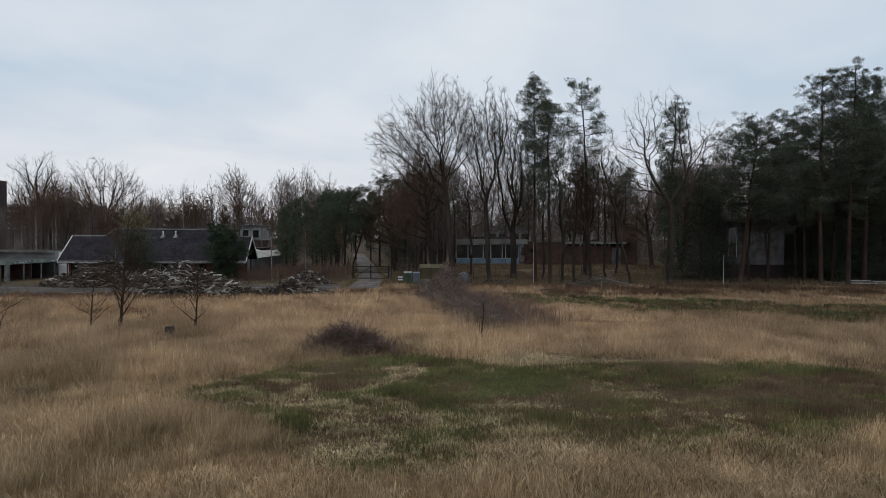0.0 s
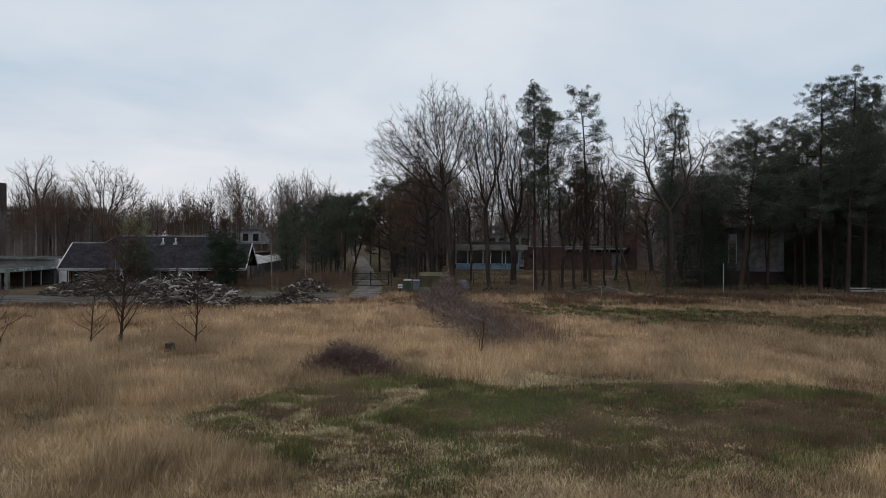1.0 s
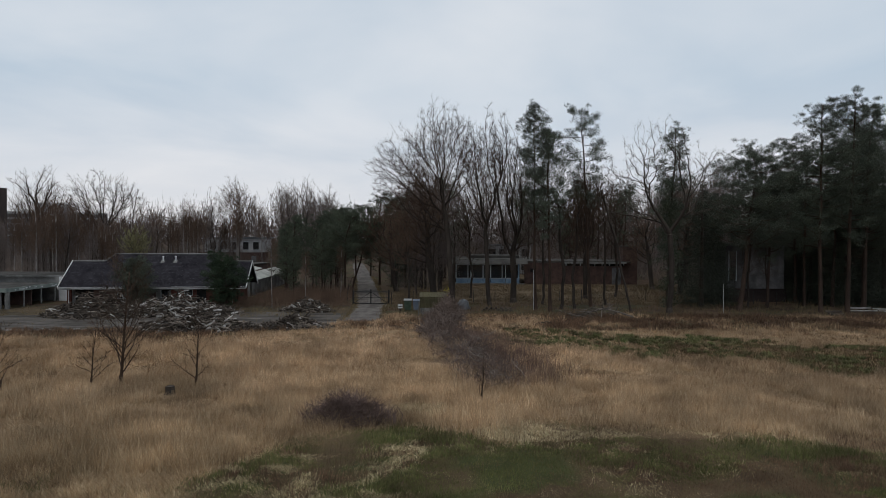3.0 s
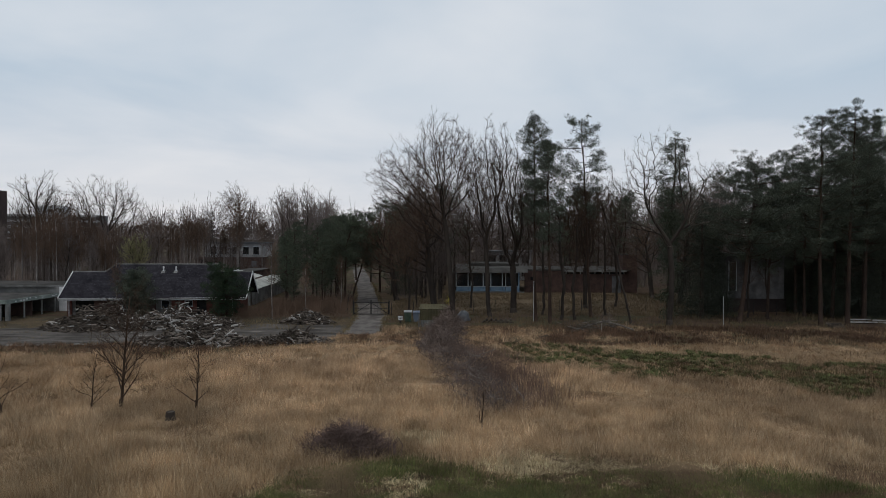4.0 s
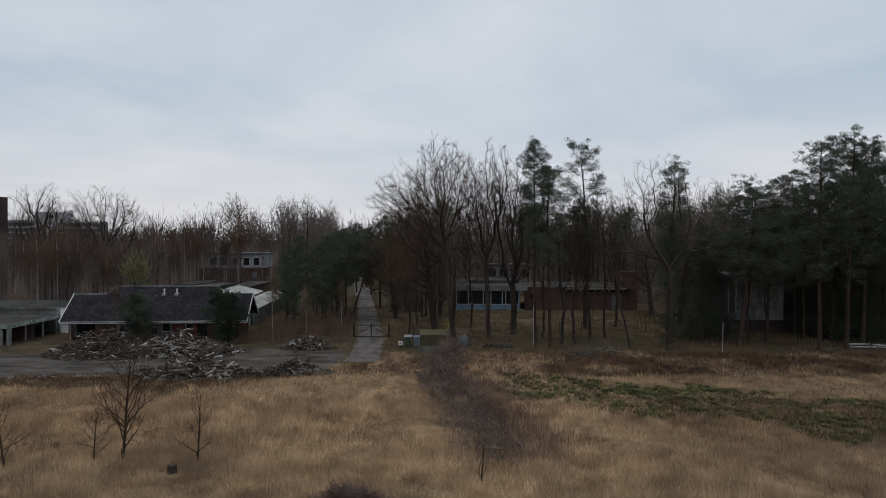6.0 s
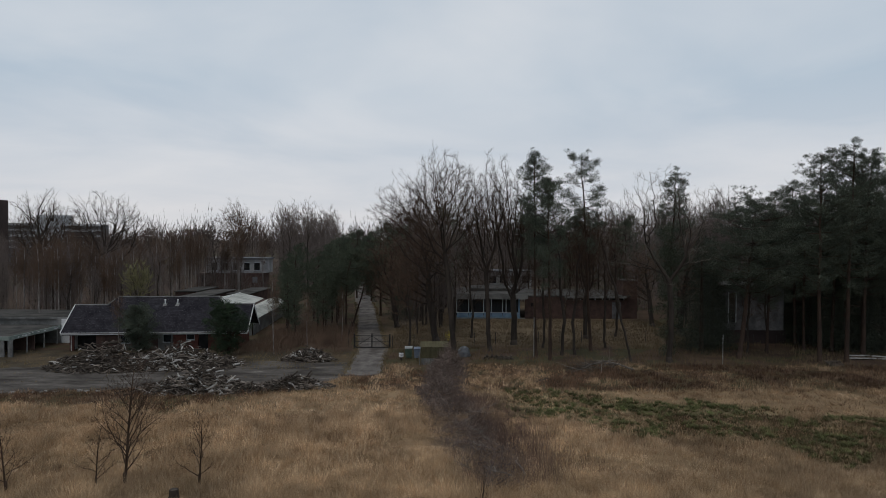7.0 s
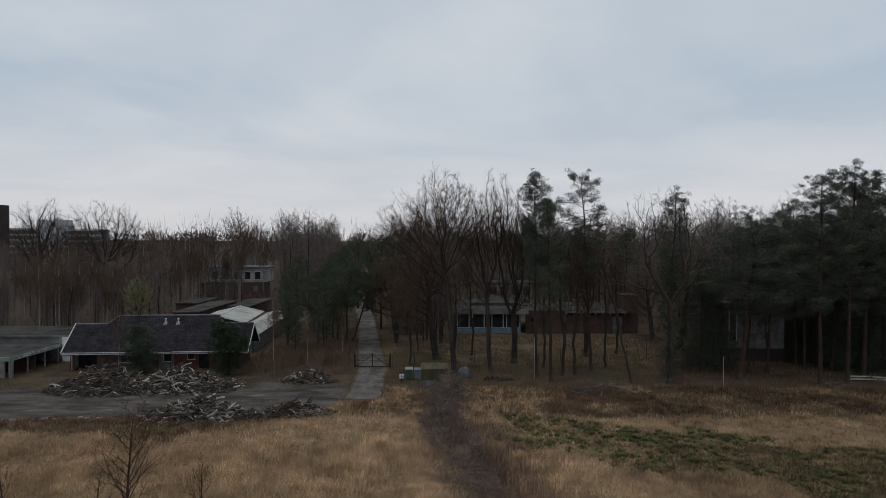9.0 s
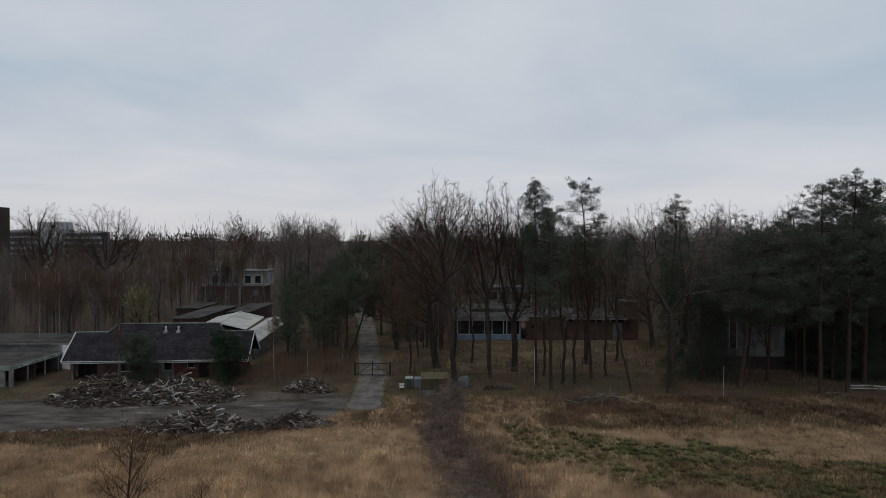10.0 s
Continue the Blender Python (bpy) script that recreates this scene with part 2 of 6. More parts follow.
# ---- building blocks ----
class Shape:
    """Collects vertices and faces of one mesh."""

    def __init__(self):
        self.v, self.tri, self.quad, self.n, self.tone = [], [], [], 0, []

    def add(self, v, f, tone=None):
        v = np.asarray(v, float).reshape(-1, 3)
        f = np.asarray(f, int)
        (self.tri if f.shape[1] == 3 else self.quad).append(f + self.n)
        self.v.append(v)
        if tone is not None:
            self.tone.append(np.broadcast_to(np.asarray(tone, float), (len(v), 3)))
        self.n += len(v)

    def box(self, x, y, z, sx, sy, sz, turn=0.0, tilt=0.0):
        """A box centred on x, y that stands on z."""
        c = np.array([(i, j, k) for k in (0, 1) for j in (-0.5, 0.5) for i in (-0.5, 0.5)]) * (sx, sy, sz)
        if tilt:
            a = radians(tilt)
            c = c @ np.array([[1, 0, 0], [0, math.cos(a), math.sin(a)], [0, -math.sin(a), math.cos(a)]])
        a = radians(turn)
        c = c @ np.array([[math.cos(a), math.sin(a), 0], [-math.sin(a), math.cos(a), 0], [0, 0, 1]]) + (x, y, z)
        self.add(c, [(0, 2, 3, 1), (4, 5, 7, 6), (0, 1, 5, 4), (1, 3, 7, 5), (3, 2, 6, 7), (2, 0, 4, 6)])
        return self

    def slab(self, corners, thick):
        """A sheet over four corners, with thickness below it."""
        c = np.array(corners, float)
        nrm = np.cross(c[1] - c[0], c[3] - c[0])
        nrm /= np.linalg.norm(nrm)
        self.add(np.vstack([c, c - nrm * thick]), [(0, 1, 2, 3), (7, 6, 5, 4), (0, 4, 5, 1), (1, 5, 6, 2), (2, 6, 7, 3), (3, 7, 4, 0)])
        return self

    def tube(self, pts, radii, sides=5, cap=True):
        pts = np.asarray(pts, float)
        t = np.gradient(pts, axis=0)
        t /= np.linalg.norm(t, axis=1)[:, None] + 1e-9
        ref = np.array([0.31, 0.95, 0.05]) if abs(t[0, 1]) < 0.8 else np.array([1.0, 0.1, 0.1])
        a = np.cross(t, ref)
        a /= np.linalg.norm(a, axis=1)[:, None] + 1e-9
        b = np.cross(t, a)
        ang = np.arange(sides) * 2 * math.pi / sides
        r = np.asarray(radii, float)[:, None, None]
        ring = pts[:, None] + r * (a[:, None] * np.cos(ang)[None, :, None] + b[:, None] * np.sin(ang)[None, :, None])
        n = len(pts)
        i, j = np.meshgrid(np.arange(n - 1), np.arange(sides), indexing="ij")
        i, j = i.ravel(), j.ravel()
        k = (j + 1) % sides
        self.add(ring.reshape(-1, 3), np.stack([i * sides + j, i * sides + k, (i + 1) * sides + k, (i + 1) * sides + j], 1))
        if cap and sides in (3, 4):
            for base in (0, (n - 1) * sides):
                (self.tri if sides == 3 else self.quad).append(np.array([[self.n - n * sides + base + q for q in range(sides)]]))
        elif cap:
            for base in (0, (n - 1) * sides):
                o = self.n - n * sides + base
                self.tri.append(np.array([[o, o + q, o + q + 1] for q in range(1, sides - 1)]))
        return self

    def ribbon(self, pts, w0, w1, side):
        pts = np.asarray(pts, float)
        w = np.linspace(w0, w1, len(pts))[:, None] * np.asarray(side)[None]
        v = np.stack([pts - w, pts + w], 1).reshape(-1, 3)
        i = np.arange(len(pts) - 1) * 2
        self.add(v, np.stack([i, i + 1, i + 3, i + 2], 1))

    def spikes(self, base, tip, half):
        """Many slim triangles: from base to tip, half as wide as given at the base."""
        n = len(base)
        v = np.stack([base - half, base + half, tip], 1).reshape(-1, 3)
        self.add(v, np.arange(3 * n).reshape(n, 3))

    def mesh(self, name, material, smooth=False):
        me = bpy.data.meshes.new(name)
        v = np.vstack(self.v)
        tri = np.vstack(self.tri) if self.tri else np.zeros((0, 3), int)
        quad = np.vstack(self.quad) if self.quad else np.zeros((0, 4), int)
        me.vertices.add(len(v))
        me.vertices.foreach_set("co", v.ravel())
        me.loops.add(tri.size + quad.size)
        me.loops.foreach_set("vertex_index", np.concatenate([tri.ravel(), quad.ravel()]))
        me.polygons.add(len(tri) + len(quad))
        me.polygons.foreach_set("loop_start", np.concatenate([np.arange(len(tri)) * 3, tri.size + np.arange(len(quad)) * 4]))
        me.polygons.foreach_set("use_smooth", np.full(len(tri) + len(quad), smooth))
        me.update(calc_edges=True)
        if self.tone:
            rgba = np.ones((len(v), 4))
            rgba[:, :3] = np.vstack(self.tone)
            me.color_attributes.new("tone", "FLOAT_COLOR", "POINT").data.foreach_set("color", rgba.ravel())
        me.materials.append(material)
        return me


def part(name, shape, material, parent, label="", smooth=False):
    ob = new(name, shape.mesh(name, material, smooth) if isinstance(shape, Shape) else shape)
    ob.parent = parent
    return tagged(ob, label)


def thing(name, label, category, group="", at=None):
    return tagged(at_pose(new(name), at), label, category, group)


def at_pose(ob, m):
    if m is not None:
        ob.matrix_basis = m
    return ob


def single(name, shape, material, label, category="", group="", kind="", smooth=False):
    return tagged(new(name, shape.mesh(name, material, smooth)), label, category, group, kind)


def smooth_step(a, b, x):
    t = np.clip((x - a) / (b - a), 0, 1)
    return t * t * (3 - 2 * t)


def field(x, y, s, seed=0):
    """Smooth value noise over the plan, 0 to 1, with lumps about s metres wide."""
    x, y = np.asarray(x, float) / s + seed * 17.3, np.asarray(y, float) / s - seed * 9.1
    ix, iy = np.floor(x), np.floor(y)
    fx, fy = x - ix, y - iy
    fx, fy = fx * fx * (3 - 2 * fx), fy * fy * (3 - 2 * fy)

    def h(a, b):
        q = np.sin(a * 127.1 + b * 311.7 + seed * 5.3) * 43758.5453
        return q - np.floor(q)

    return (h(ix, iy) * (1 - fx) + h(ix + 1, iy) * fx) * (1 - fy) + (h(ix, iy + 1) * (1 - fx) + h(ix + 1, iy + 1) * fx) * fy


def height(x, y):
    """The ground rises a little towards the pavilion among the trees."""
    x, y = np.asarray(x, float), np.asarray(y, float)
    return 1.1 * smooth_step(91, 110, y) * smooth_step(-8, 3, x)


# ---- plan of what grows where ----
def road_x(y):
    return np.interp(y, [60, 70, 86, 135, 150, 230], [-8.9, -8.9, -9.8, -16.6, -18.9, -31])


def zones(x, y):
    """Shares of foreground green, far green, asphalt, woodland floor, verge and brush row at a place."""
    n1, n2 = field(x, y, 3.5, 1) - 0.5, field(x, y, 1.2, 2) - 0.5
    lo = np.interp(x, [-10, -3.3, 3.3, 13, 30], [22.5, 16.4, 16.4, 18.0, 20])
    hi = np.interp(x, [-10, -7, -2.3, 3, 9, 19, 40], [22.5, 26.5, 30.6, 29.0, 29.1, 26.9, 24])
    green = smooth_step(-1.8, 1.4, np.minimum(y - lo, (hi - y)) + 3.0 * n1 + 1.2 * n2)
    c = np.interp(x, [3, 10, 20, 30, 40, 60], [58, 57, 53, 48.5, 47, 46])
    far = smooth_step(-0.8, 1.2, np.interp(x, [3, 8, 20, 30, 40, 60], [0.5, 5.6, 7.0, 6.0, 5, 4]) - np.abs(y - c) + 4.0 * n1 + 1.5 * n2) * smooth_step(2, 6, x)
    yard = smooth_step(-0.4, 0.4, y - np.interp(x, [-80, -43, -31, -14, -10.4], [60.4, 61.0, 62.6, 64.0, 69.6]) + 1.2 * n2) * (y < 84.5) * (x < -10)
    road = (np.abs(x - road_x(y)) < 2.05) & (y > 69.5)
    floor = smooth_step(73, 78, y + 3 * n1) * (1 - yard)
    verge = smooth_step(62, 65, y + 3 * n1) * smooth_step(-12, -8, x)
    edge = np.interp(x, [-80, -50, -40, -32, -24.4, -20.7, -16], [57.5, 57, 56.6, 56.2, 54.0, 58.8, 62])
    verge = np.maximum(verge, 0.92 * smooth_step(-0.8, 1.0, y - edge + 2.5 * n1 + n2) * (x < -15))
    far = np.maximum(far, 0.55 * smooth_step(0.0, 1.5, y - edge + 2 * n1) * smooth_step(0.0, 3.0, 6.0 - np.abs(x + 24)))
    row = smooth_step(0.0, 1.2, np.interp(y, [36, 42, 50, 60, 75], [1.5, 3.4, 3.6, 2.6, 2.6]) - np.abs(x - np.interp(y, [34, 42, 50, 62, 75], [2.4, 3.2, 1.6, -0.4, 0.6])) + 1.5 * n1) * smooth_step(36, 39, y) * (1 - smooth_step(75, 77, y))
    return green, far, np.maximum(yard, road), floor, verge, row


STRAW = np.array([(0.575, 0.455, 0.32), (0.48, 0.36, 0.24), (0.395, 0.278, 0.176), (0.305, 0.203, 0.122)])
GREEN = np.array([(0.155, 0.17, 0.063), (0.11, 0.128, 0.046), (0.165, 0.16, 0.075), (0.22, 0.19, 0.105)])
HEATH = np.array([(0.25, 0.165, 0.115), (0.19, 0.12, 0.085), (0.13, 0.083, 0.06), (0.09, 0.06, 0.045)])
PALE = np.array([(0.54, 0.47, 0.315), (0.46, 0.39, 0.255), (0.37, 0.30, 0.19), (0.27, 0.21, 0.13)])

# ---- ground, yard and road ----
def build_ground():
    xs = np.concatenate([[-3000, -1200, -600, -300, -180, -120], np.arange(-80, 81, 0.8), [120, 180, 300, 600, 1200, 3000]])
    ys = np.concatenate([[-1500, -400, -100, -30], np.arange(-6, 152, 0.8), [165, 180, 210, 260, 350, 600, 1200, 4000]])
    X, Y = np.meshgrid(xs, ys, indexing="ij")
    x, y = X.ravel(), Y.ravel()
    green, far, hard, wood, verge, row = zones(x, y)
    m1, m2 = field(x, y, 2.2, 7)[:, None], field(x, y, 0.9, 8)[:, None]
    tone = np.array([0.19, 0.135, 0.082]) * (0.8 + 0.4 * m1)

    def over(share, colour):
        return tone * (1 - share[:, None]) + share[:, None] * colour

    tone = over(green, np.where(m1 > 0.52, (0.045, 0.05, 0.02), (0.075, 0.054, 0.032)))
    tone = over(far, np.where(m2 > 0.6, (0.07, 0.07, 0.032), (0.13, 0.105, 0.06)))
    tone = over(verge, np.where(m1 > 0.5, (0.09, 0.062, 0.042), (0.07, 0.058, 0.032)))
    tone = over(wood, np.where(m1 > 0.6, (0.055, 0.05, 0.028), (0.065, 0.045, 0.032)))
    tone = over(row, np.array((0.10, 0.075, 0.06)))
    # lawn tone lowered: the shading under the trees is in the colour
    lawn = smooth_step(88, 92, y) * smooth_step(-14, -6, x) * (1 - smooth_step(30, 36, x))
    tone = over(lawn, np.array((0.11, 0.085, 0.056)))
    tone = over(hard, np.where(m1 > 0.5, (0.075, 0.058, 0.038), (0.055, 0.046, 0.032)))
    z = height(x, y) + np.where((np.abs(x) < 75) & (y > 5) & (y < 62), 0.14 * (field(x, y, 3.0, 5) - 0.5), 0) - 0.03 * hard
    i, j = np.meshgrid(np.arange(len(xs) - 1), np.arange(len(ys) - 1), indexing="ij")
    k = len(ys)
    a = (i * k + j).ravel()
    s = Shape()
    s.add(np.stack([x, y, z], 1), np.stack([a, a + k, a + k + 1, a + 1], 1), tone)
    return single("ground", s, M_GROUND, "flat rough ground with dry grass, litter and bare soil", kind="structure", smooth=True)


build_ground()


def build_road():
    s = Shape()
    ys = np.concatenate([np.arange(69.6, 150, 2.0), np.arange(150, 232, 10.0)])
    for a, b in zip(ys[:-1], ys[1:]):
        xa, xb = road_x(a), road_x(b)
        za, zb = 0.025, 0.025
        (la, ra), (lb, rb) = ((1.8 + 0.45 * field(q, 3.0, 3.1, 61), 1.8 + 0.45 * field(q, 9.0, 2.7, 62)) for q in (a, b))
        s.slab([(xa - la, a, za), (xa + ra, a, za), (xb + rb, b, zb), (xb - lb, b, zb)], 0.12)
    road = single("road", s, M_CONCROAD, "cracked grey concrete access road", kind="structure")
    return road


M_CONCROAD = mat("cracked_road_concrete", (0.075, 0.066, 0.061), (0.165, 0.15, 0.14), 0.7, 0.9, 0.3, 5, 0.3, stretch=(1, 0.6, 1))
build_road()


def build_yard():
    s = Shape()
    rng = np.random.default_rng(4)
    xs = np.arange(-90, -10.4, 1.0)
    edge = np.interp(xs, [-80, -43, -31, -14, -10.4], [60.4, 61.0, 62.6, 64.0, 69.6]) + rng.normal(0, 0.18, len(xs))
    top = np.interp(xs, [-58, -50, -30, -24, -11], [72.5, 73.0, 74.5, 77.5, 77.0]) + rng.normal(0, 0.3, len(xs))
    v = np.concatenate([np.stack([xs, edge, np.full(len(xs), 0.012)], 1), np.stack([xs, top, np.full(len(xs), 0.012)], 1)])
    n = len(xs)
    i = np.arange(n - 1)
    s.add(v, np.stack([i, i + 1, i + n + 1, i + n], 1))
    low = v - (0, 0, 0.1)
    s.add(np.vstack([v[:n], low[:n]]), np.stack([i + n, i + n + 1, i + 1, i], 1))
    return single("yard", s, M_ASPHALT, "worn dark asphalt yard with pale dusty stains", kind="structure")


build_yard()


def build_kerb():
    kerb = tagged(new("kerb"), "broken pale kerb stones along the yard edge", kind="structure")
    rng = np.random.default_rng(11)
    block = Shape().box(0, 0, 0, 0.9, 0.22, 0.14).mesh("kerb_stone", M_KERB)
    for x in np.arange(-62, -32, 1.0):
        if rng.random() < 0.85:
            st = part("kerb_stone", block, None, kerb)
            st.matrix_basis = pose(x + rng.normal(0, 0.1), np.interp(x, [-80, -43, -31], [60.2, 60.8, 62.2]) + rng.normal(0, 0.12), 0.02, rng.normal(0, 4), rng.normal(0, 4), rng.normal(2, 9))
            st.scale = (rng.uniform(0.4, 1.0), rng.uniform(0.7, 1.6), rng.uniform(0.6, 1.3))
    return kerb


build_kerb()


# ---- grass ----
def blades(rng, x, y, tall, wide, lean, palette, tuft, away, wind=0.12, segs=1):
    """Base and tip of many blades as slim triangles, or as bent ones of two pieces."""
    n = len(x)
    z = height(x, y) - 0.02
    a = rng.uniform(0, 2 * math.pi, n)
    way = away + rng.normal(0, 0.6, n)
    off = lean * tall * rng.uniform(0.72 if lean > 0.9 else 0.2, 1.0, n)
    base = np.stack([x, y, z], 1)
    dx, dy = np.cos(way) * off + wind * tall * 0.35, np.sin(way) * off * 0.7
    h = tall * np.sqrt(np.clip(1 - (np.hypot(dx, dy) / (tall * 1.05)) ** 2, 0.05, 1))
    tip = base + np.stack([dx, dy, h], 1)
    half = np.stack([np.cos(a), np.sin(a), np.zeros(n)], 1) * (wide / 2)[:, None]
    near = np.clip(0.5 + (tuft - 0.5) * 0.75 + rng.normal(0, 0.07, n), 0, 0.999)
    pick = palette[(near * len(palette)).astype(int)]
    dull = 0.10 * field(x, y * 0.8, 7.0, 73)[:, None]
    pick = pick * (1 - dull) + dull * pick.mean(1, keepdims=True) * (1.12, 1.0, 0.86)
    tone = pick * (rng.uniform(0.92, 1.08, n) * (0.68 + 0.64 * ((tuft * 7.3) % 1)) * (0.58 + 0.62 * field(x * 0.8, y * 0.8, 1.0, 71) + 0.28 * field(x, y * 0.6, 4.5, 72)))[:, None]
    # tone by place: brighter and redder with distance, darker towards both sides further off
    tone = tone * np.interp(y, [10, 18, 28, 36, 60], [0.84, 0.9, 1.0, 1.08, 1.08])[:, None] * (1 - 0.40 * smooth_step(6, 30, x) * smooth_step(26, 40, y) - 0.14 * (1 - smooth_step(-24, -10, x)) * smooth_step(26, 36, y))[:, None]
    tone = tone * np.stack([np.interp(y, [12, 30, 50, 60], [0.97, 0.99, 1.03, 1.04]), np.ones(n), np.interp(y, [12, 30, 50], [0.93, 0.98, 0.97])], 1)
    if segs == 1:
        v = np.stack([base - half, base + half, tip], 1).reshape(-1, 3)
        return v, np.arange(3 * n).reshape(n, 3), np.repeat(tone, 3, 0)
    mid = base + (tip - base) * 0.55 + np.stack([-dx * 0.18, -dy * 0.18, h * 0.12], 1)
    v = np.stack([base - half, base + half, mid - half * 0.75, mid + half * 0.75, tip], 1).reshape(-1, 3)
    o = np.arange(n)[:, None] * 5
    f = np.concatenate([o + (0, 1, 3), o + (0, 3, 2), o + (2, 3, 4)])
    return v, f, np.repeat(tone, 5, 0)


def scatter(rng, y0, y1, n, spread=0.78, margin=2.0):
    y = np.sqrt(rng.uniform(y0 ** 2, y1 ** 2, n))
    return rng.uniform(-1, 1, n) * (spread * y + margin), y


def build_grass():
    rng = np.random.default_rng(21)
    straw, green, heath, pale = Shape(), Shape(), Shape(), Shape()
    for y0, y1, n, w, segs in ((9.5, 17, 110000, 0.013, 2), (17, 27, 250000, 0.015, 1), (27, 40, 340000, 0.018, 1), (40, 54, 270000, 0.025, 1), (54, 76, 150000, 0.044, 1)):
        x, y = scatter(rng, y0, y1, n)
        # tussocks: every blade is drawn to one of many scattered roots
        k = n // 26
        rx, ry = scatter(rng, y0, y1, k)
        pick = rng.integers(0, k, n)
        loose = rng.random(n) < 0.2
        tuft = np.where(loose, rng.random(n), rng.random(k)[pick])
        grown = rng.uniform(0.35, 1.55, k)[pick]
        reach = (0.10 + 0.20 * rng.random(k)[pick])
        x = np.where(loose, x, rx[pick] + rng.normal(0, 1, n) * reach)
        y = np.where(loose, y, ry[pick] + rng.normal(0, 1, n) * reach)
        away = np.where(loose, rng.uniform(0, 6.28, n), np.arctan2(y - ry[pick], x - rx[pick]))
        gm, fm, hard, wood, verge, row = zones(x, y)
        r = rng.random(n)
        m1, m2, m3 = field(x, y, 2.2, 7), field(x, y, 6.0, 9), field(x, y, 1.1, 12)
        keep = ~((np.abs(x + 1.2) < 3.2) & (y > 72.5)) & (hard < 0.4) & (rng.random(n) > 0.85 * wood) & (rng.random(n) > 0.45 * row) & (np.hypot(x + 15.75, y - 36.0) > 0.8)
        tall = np.where(y < 17, 0.27, np.where(y > 56, 0.42, 0.58)) * (0.65 + 0.75 * m2) * rng.uniform(0.7, 1.1, n) * grown * (1 - 0.6 * smooth_step(0.0, 0.5, gm)) * (1 - 0.6 * fm)
        flat = smooth_step(0.55, 0.75, field(x, y, 4.0, 14))
        g1, g2 = field(x * 0.5, y, 0.9, 51), field(x * 0.5, y, 0.45, 52)
        spot = (tuft * 13.7) % 1
        spot2 = (tuft * 29.3) % 1
        belt = np.interp(x, [-10, -7, -2.3, 3, 9, 19, 40], [22.5, 26.5, 29.4, 28.0, 28.0, 26.0, 23])
        wx, wy = x + 1.6 * (field(x, y, 1.3, 55) - 0.5), y + 1.6 * (field(x, y, 1.3, 56) - 0.5)
        lush = 0.78 * (0.5 * field(wx * 0.7, wy, 1.9, 53) + 0.5 * field(wx * 0.7, wy, 0.7, 57)) + 0.22 * spot + 0.16 * np.exp(-((y - belt) / 1.3) ** 2) - 0.10 * np.exp(-((x - 14) / 7) ** 2 - ((y - 22.5) / 2.2) ** 2)
        litter = 0.5 * field(wx * 0.45, wy, 0.5, 58) + 0.1 * g2 + 0.4 * spot2 - 0.07 * smooth_step(5, 10, x) + 0.10 * np.exp(-((x + 1) / 4.5) ** 2)
        patch = r < gm
        is_green = (patch & (lush > 0.505)) | (r < fm * np.where(0.35 * g1 + 0.3 * field(x, y, 3.0, 54) + 0.35 * spot > 0.55, 0.16, 0.03) * (1 + 1.6 * smooth_step(22, 30, x)))
        trod = np.exp(-((x - 4.3) / 2.3) ** 2 - ((y - 29.6) / 1.7) ** 2) + np.exp(-((x + 0.9) / 2.2) ** 2 - ((y - 33.3) / 1.6) ** 2) + 0.8 * np.exp(-((x - 10) / 5) ** 2 - ((y - 29.2) / 0.7) ** 2)
        trod = trod + 0.5 * (field(x, y, 0.8, 59) - 0.5) + 0.3 * (spot2 - 0.5) > 0.5
        is_green = is_green & ~trod
        is_pale = ~is_green & (patch & (litter > 0.515) | trod & (rng.random(n) < 0.85))
        is_heath = ~is_green & ~is_pale & (patch & (litter <= 0.515) | (rng.random(n) < verge * np.where(x > -8, 0.30 + 0.75 * smooth_step(0.35, 0.6, field(x, y, 4.5, 17)), 0.96)) | (rng.random(n) < fm * 0.15) | ((rng.random(n) < 0.12) & (field(x, y, 3.0, 15) > 0.66)))
        matted = ~is_green & ~is_heath & ~is_pale & ((flat > np.where((x < -4) & (y < 34), 0.15, 0.5)) | (fm > 0.4))
        is_straw = ~is_green & ~is_heath & ~is_pale & ~matted
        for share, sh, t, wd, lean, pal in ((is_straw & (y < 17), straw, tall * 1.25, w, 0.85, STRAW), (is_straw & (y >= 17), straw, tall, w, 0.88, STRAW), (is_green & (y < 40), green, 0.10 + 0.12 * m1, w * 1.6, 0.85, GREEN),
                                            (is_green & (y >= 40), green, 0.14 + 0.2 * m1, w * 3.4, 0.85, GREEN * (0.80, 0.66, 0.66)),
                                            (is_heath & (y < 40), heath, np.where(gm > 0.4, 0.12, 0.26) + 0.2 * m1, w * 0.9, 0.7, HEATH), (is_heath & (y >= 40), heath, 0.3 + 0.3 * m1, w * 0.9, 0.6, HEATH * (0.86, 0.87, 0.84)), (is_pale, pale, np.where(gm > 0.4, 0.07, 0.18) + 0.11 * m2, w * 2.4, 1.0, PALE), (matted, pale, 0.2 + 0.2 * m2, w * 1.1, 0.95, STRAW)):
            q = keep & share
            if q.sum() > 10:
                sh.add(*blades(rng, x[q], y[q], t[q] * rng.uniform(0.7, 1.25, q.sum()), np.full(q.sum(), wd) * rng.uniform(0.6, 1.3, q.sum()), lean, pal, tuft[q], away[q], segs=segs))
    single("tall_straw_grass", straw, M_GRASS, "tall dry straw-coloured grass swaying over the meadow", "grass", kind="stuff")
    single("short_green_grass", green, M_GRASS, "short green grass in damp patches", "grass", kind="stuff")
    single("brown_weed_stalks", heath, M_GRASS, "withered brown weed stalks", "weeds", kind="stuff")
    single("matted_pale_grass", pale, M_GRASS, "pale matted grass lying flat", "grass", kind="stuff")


build_grass()


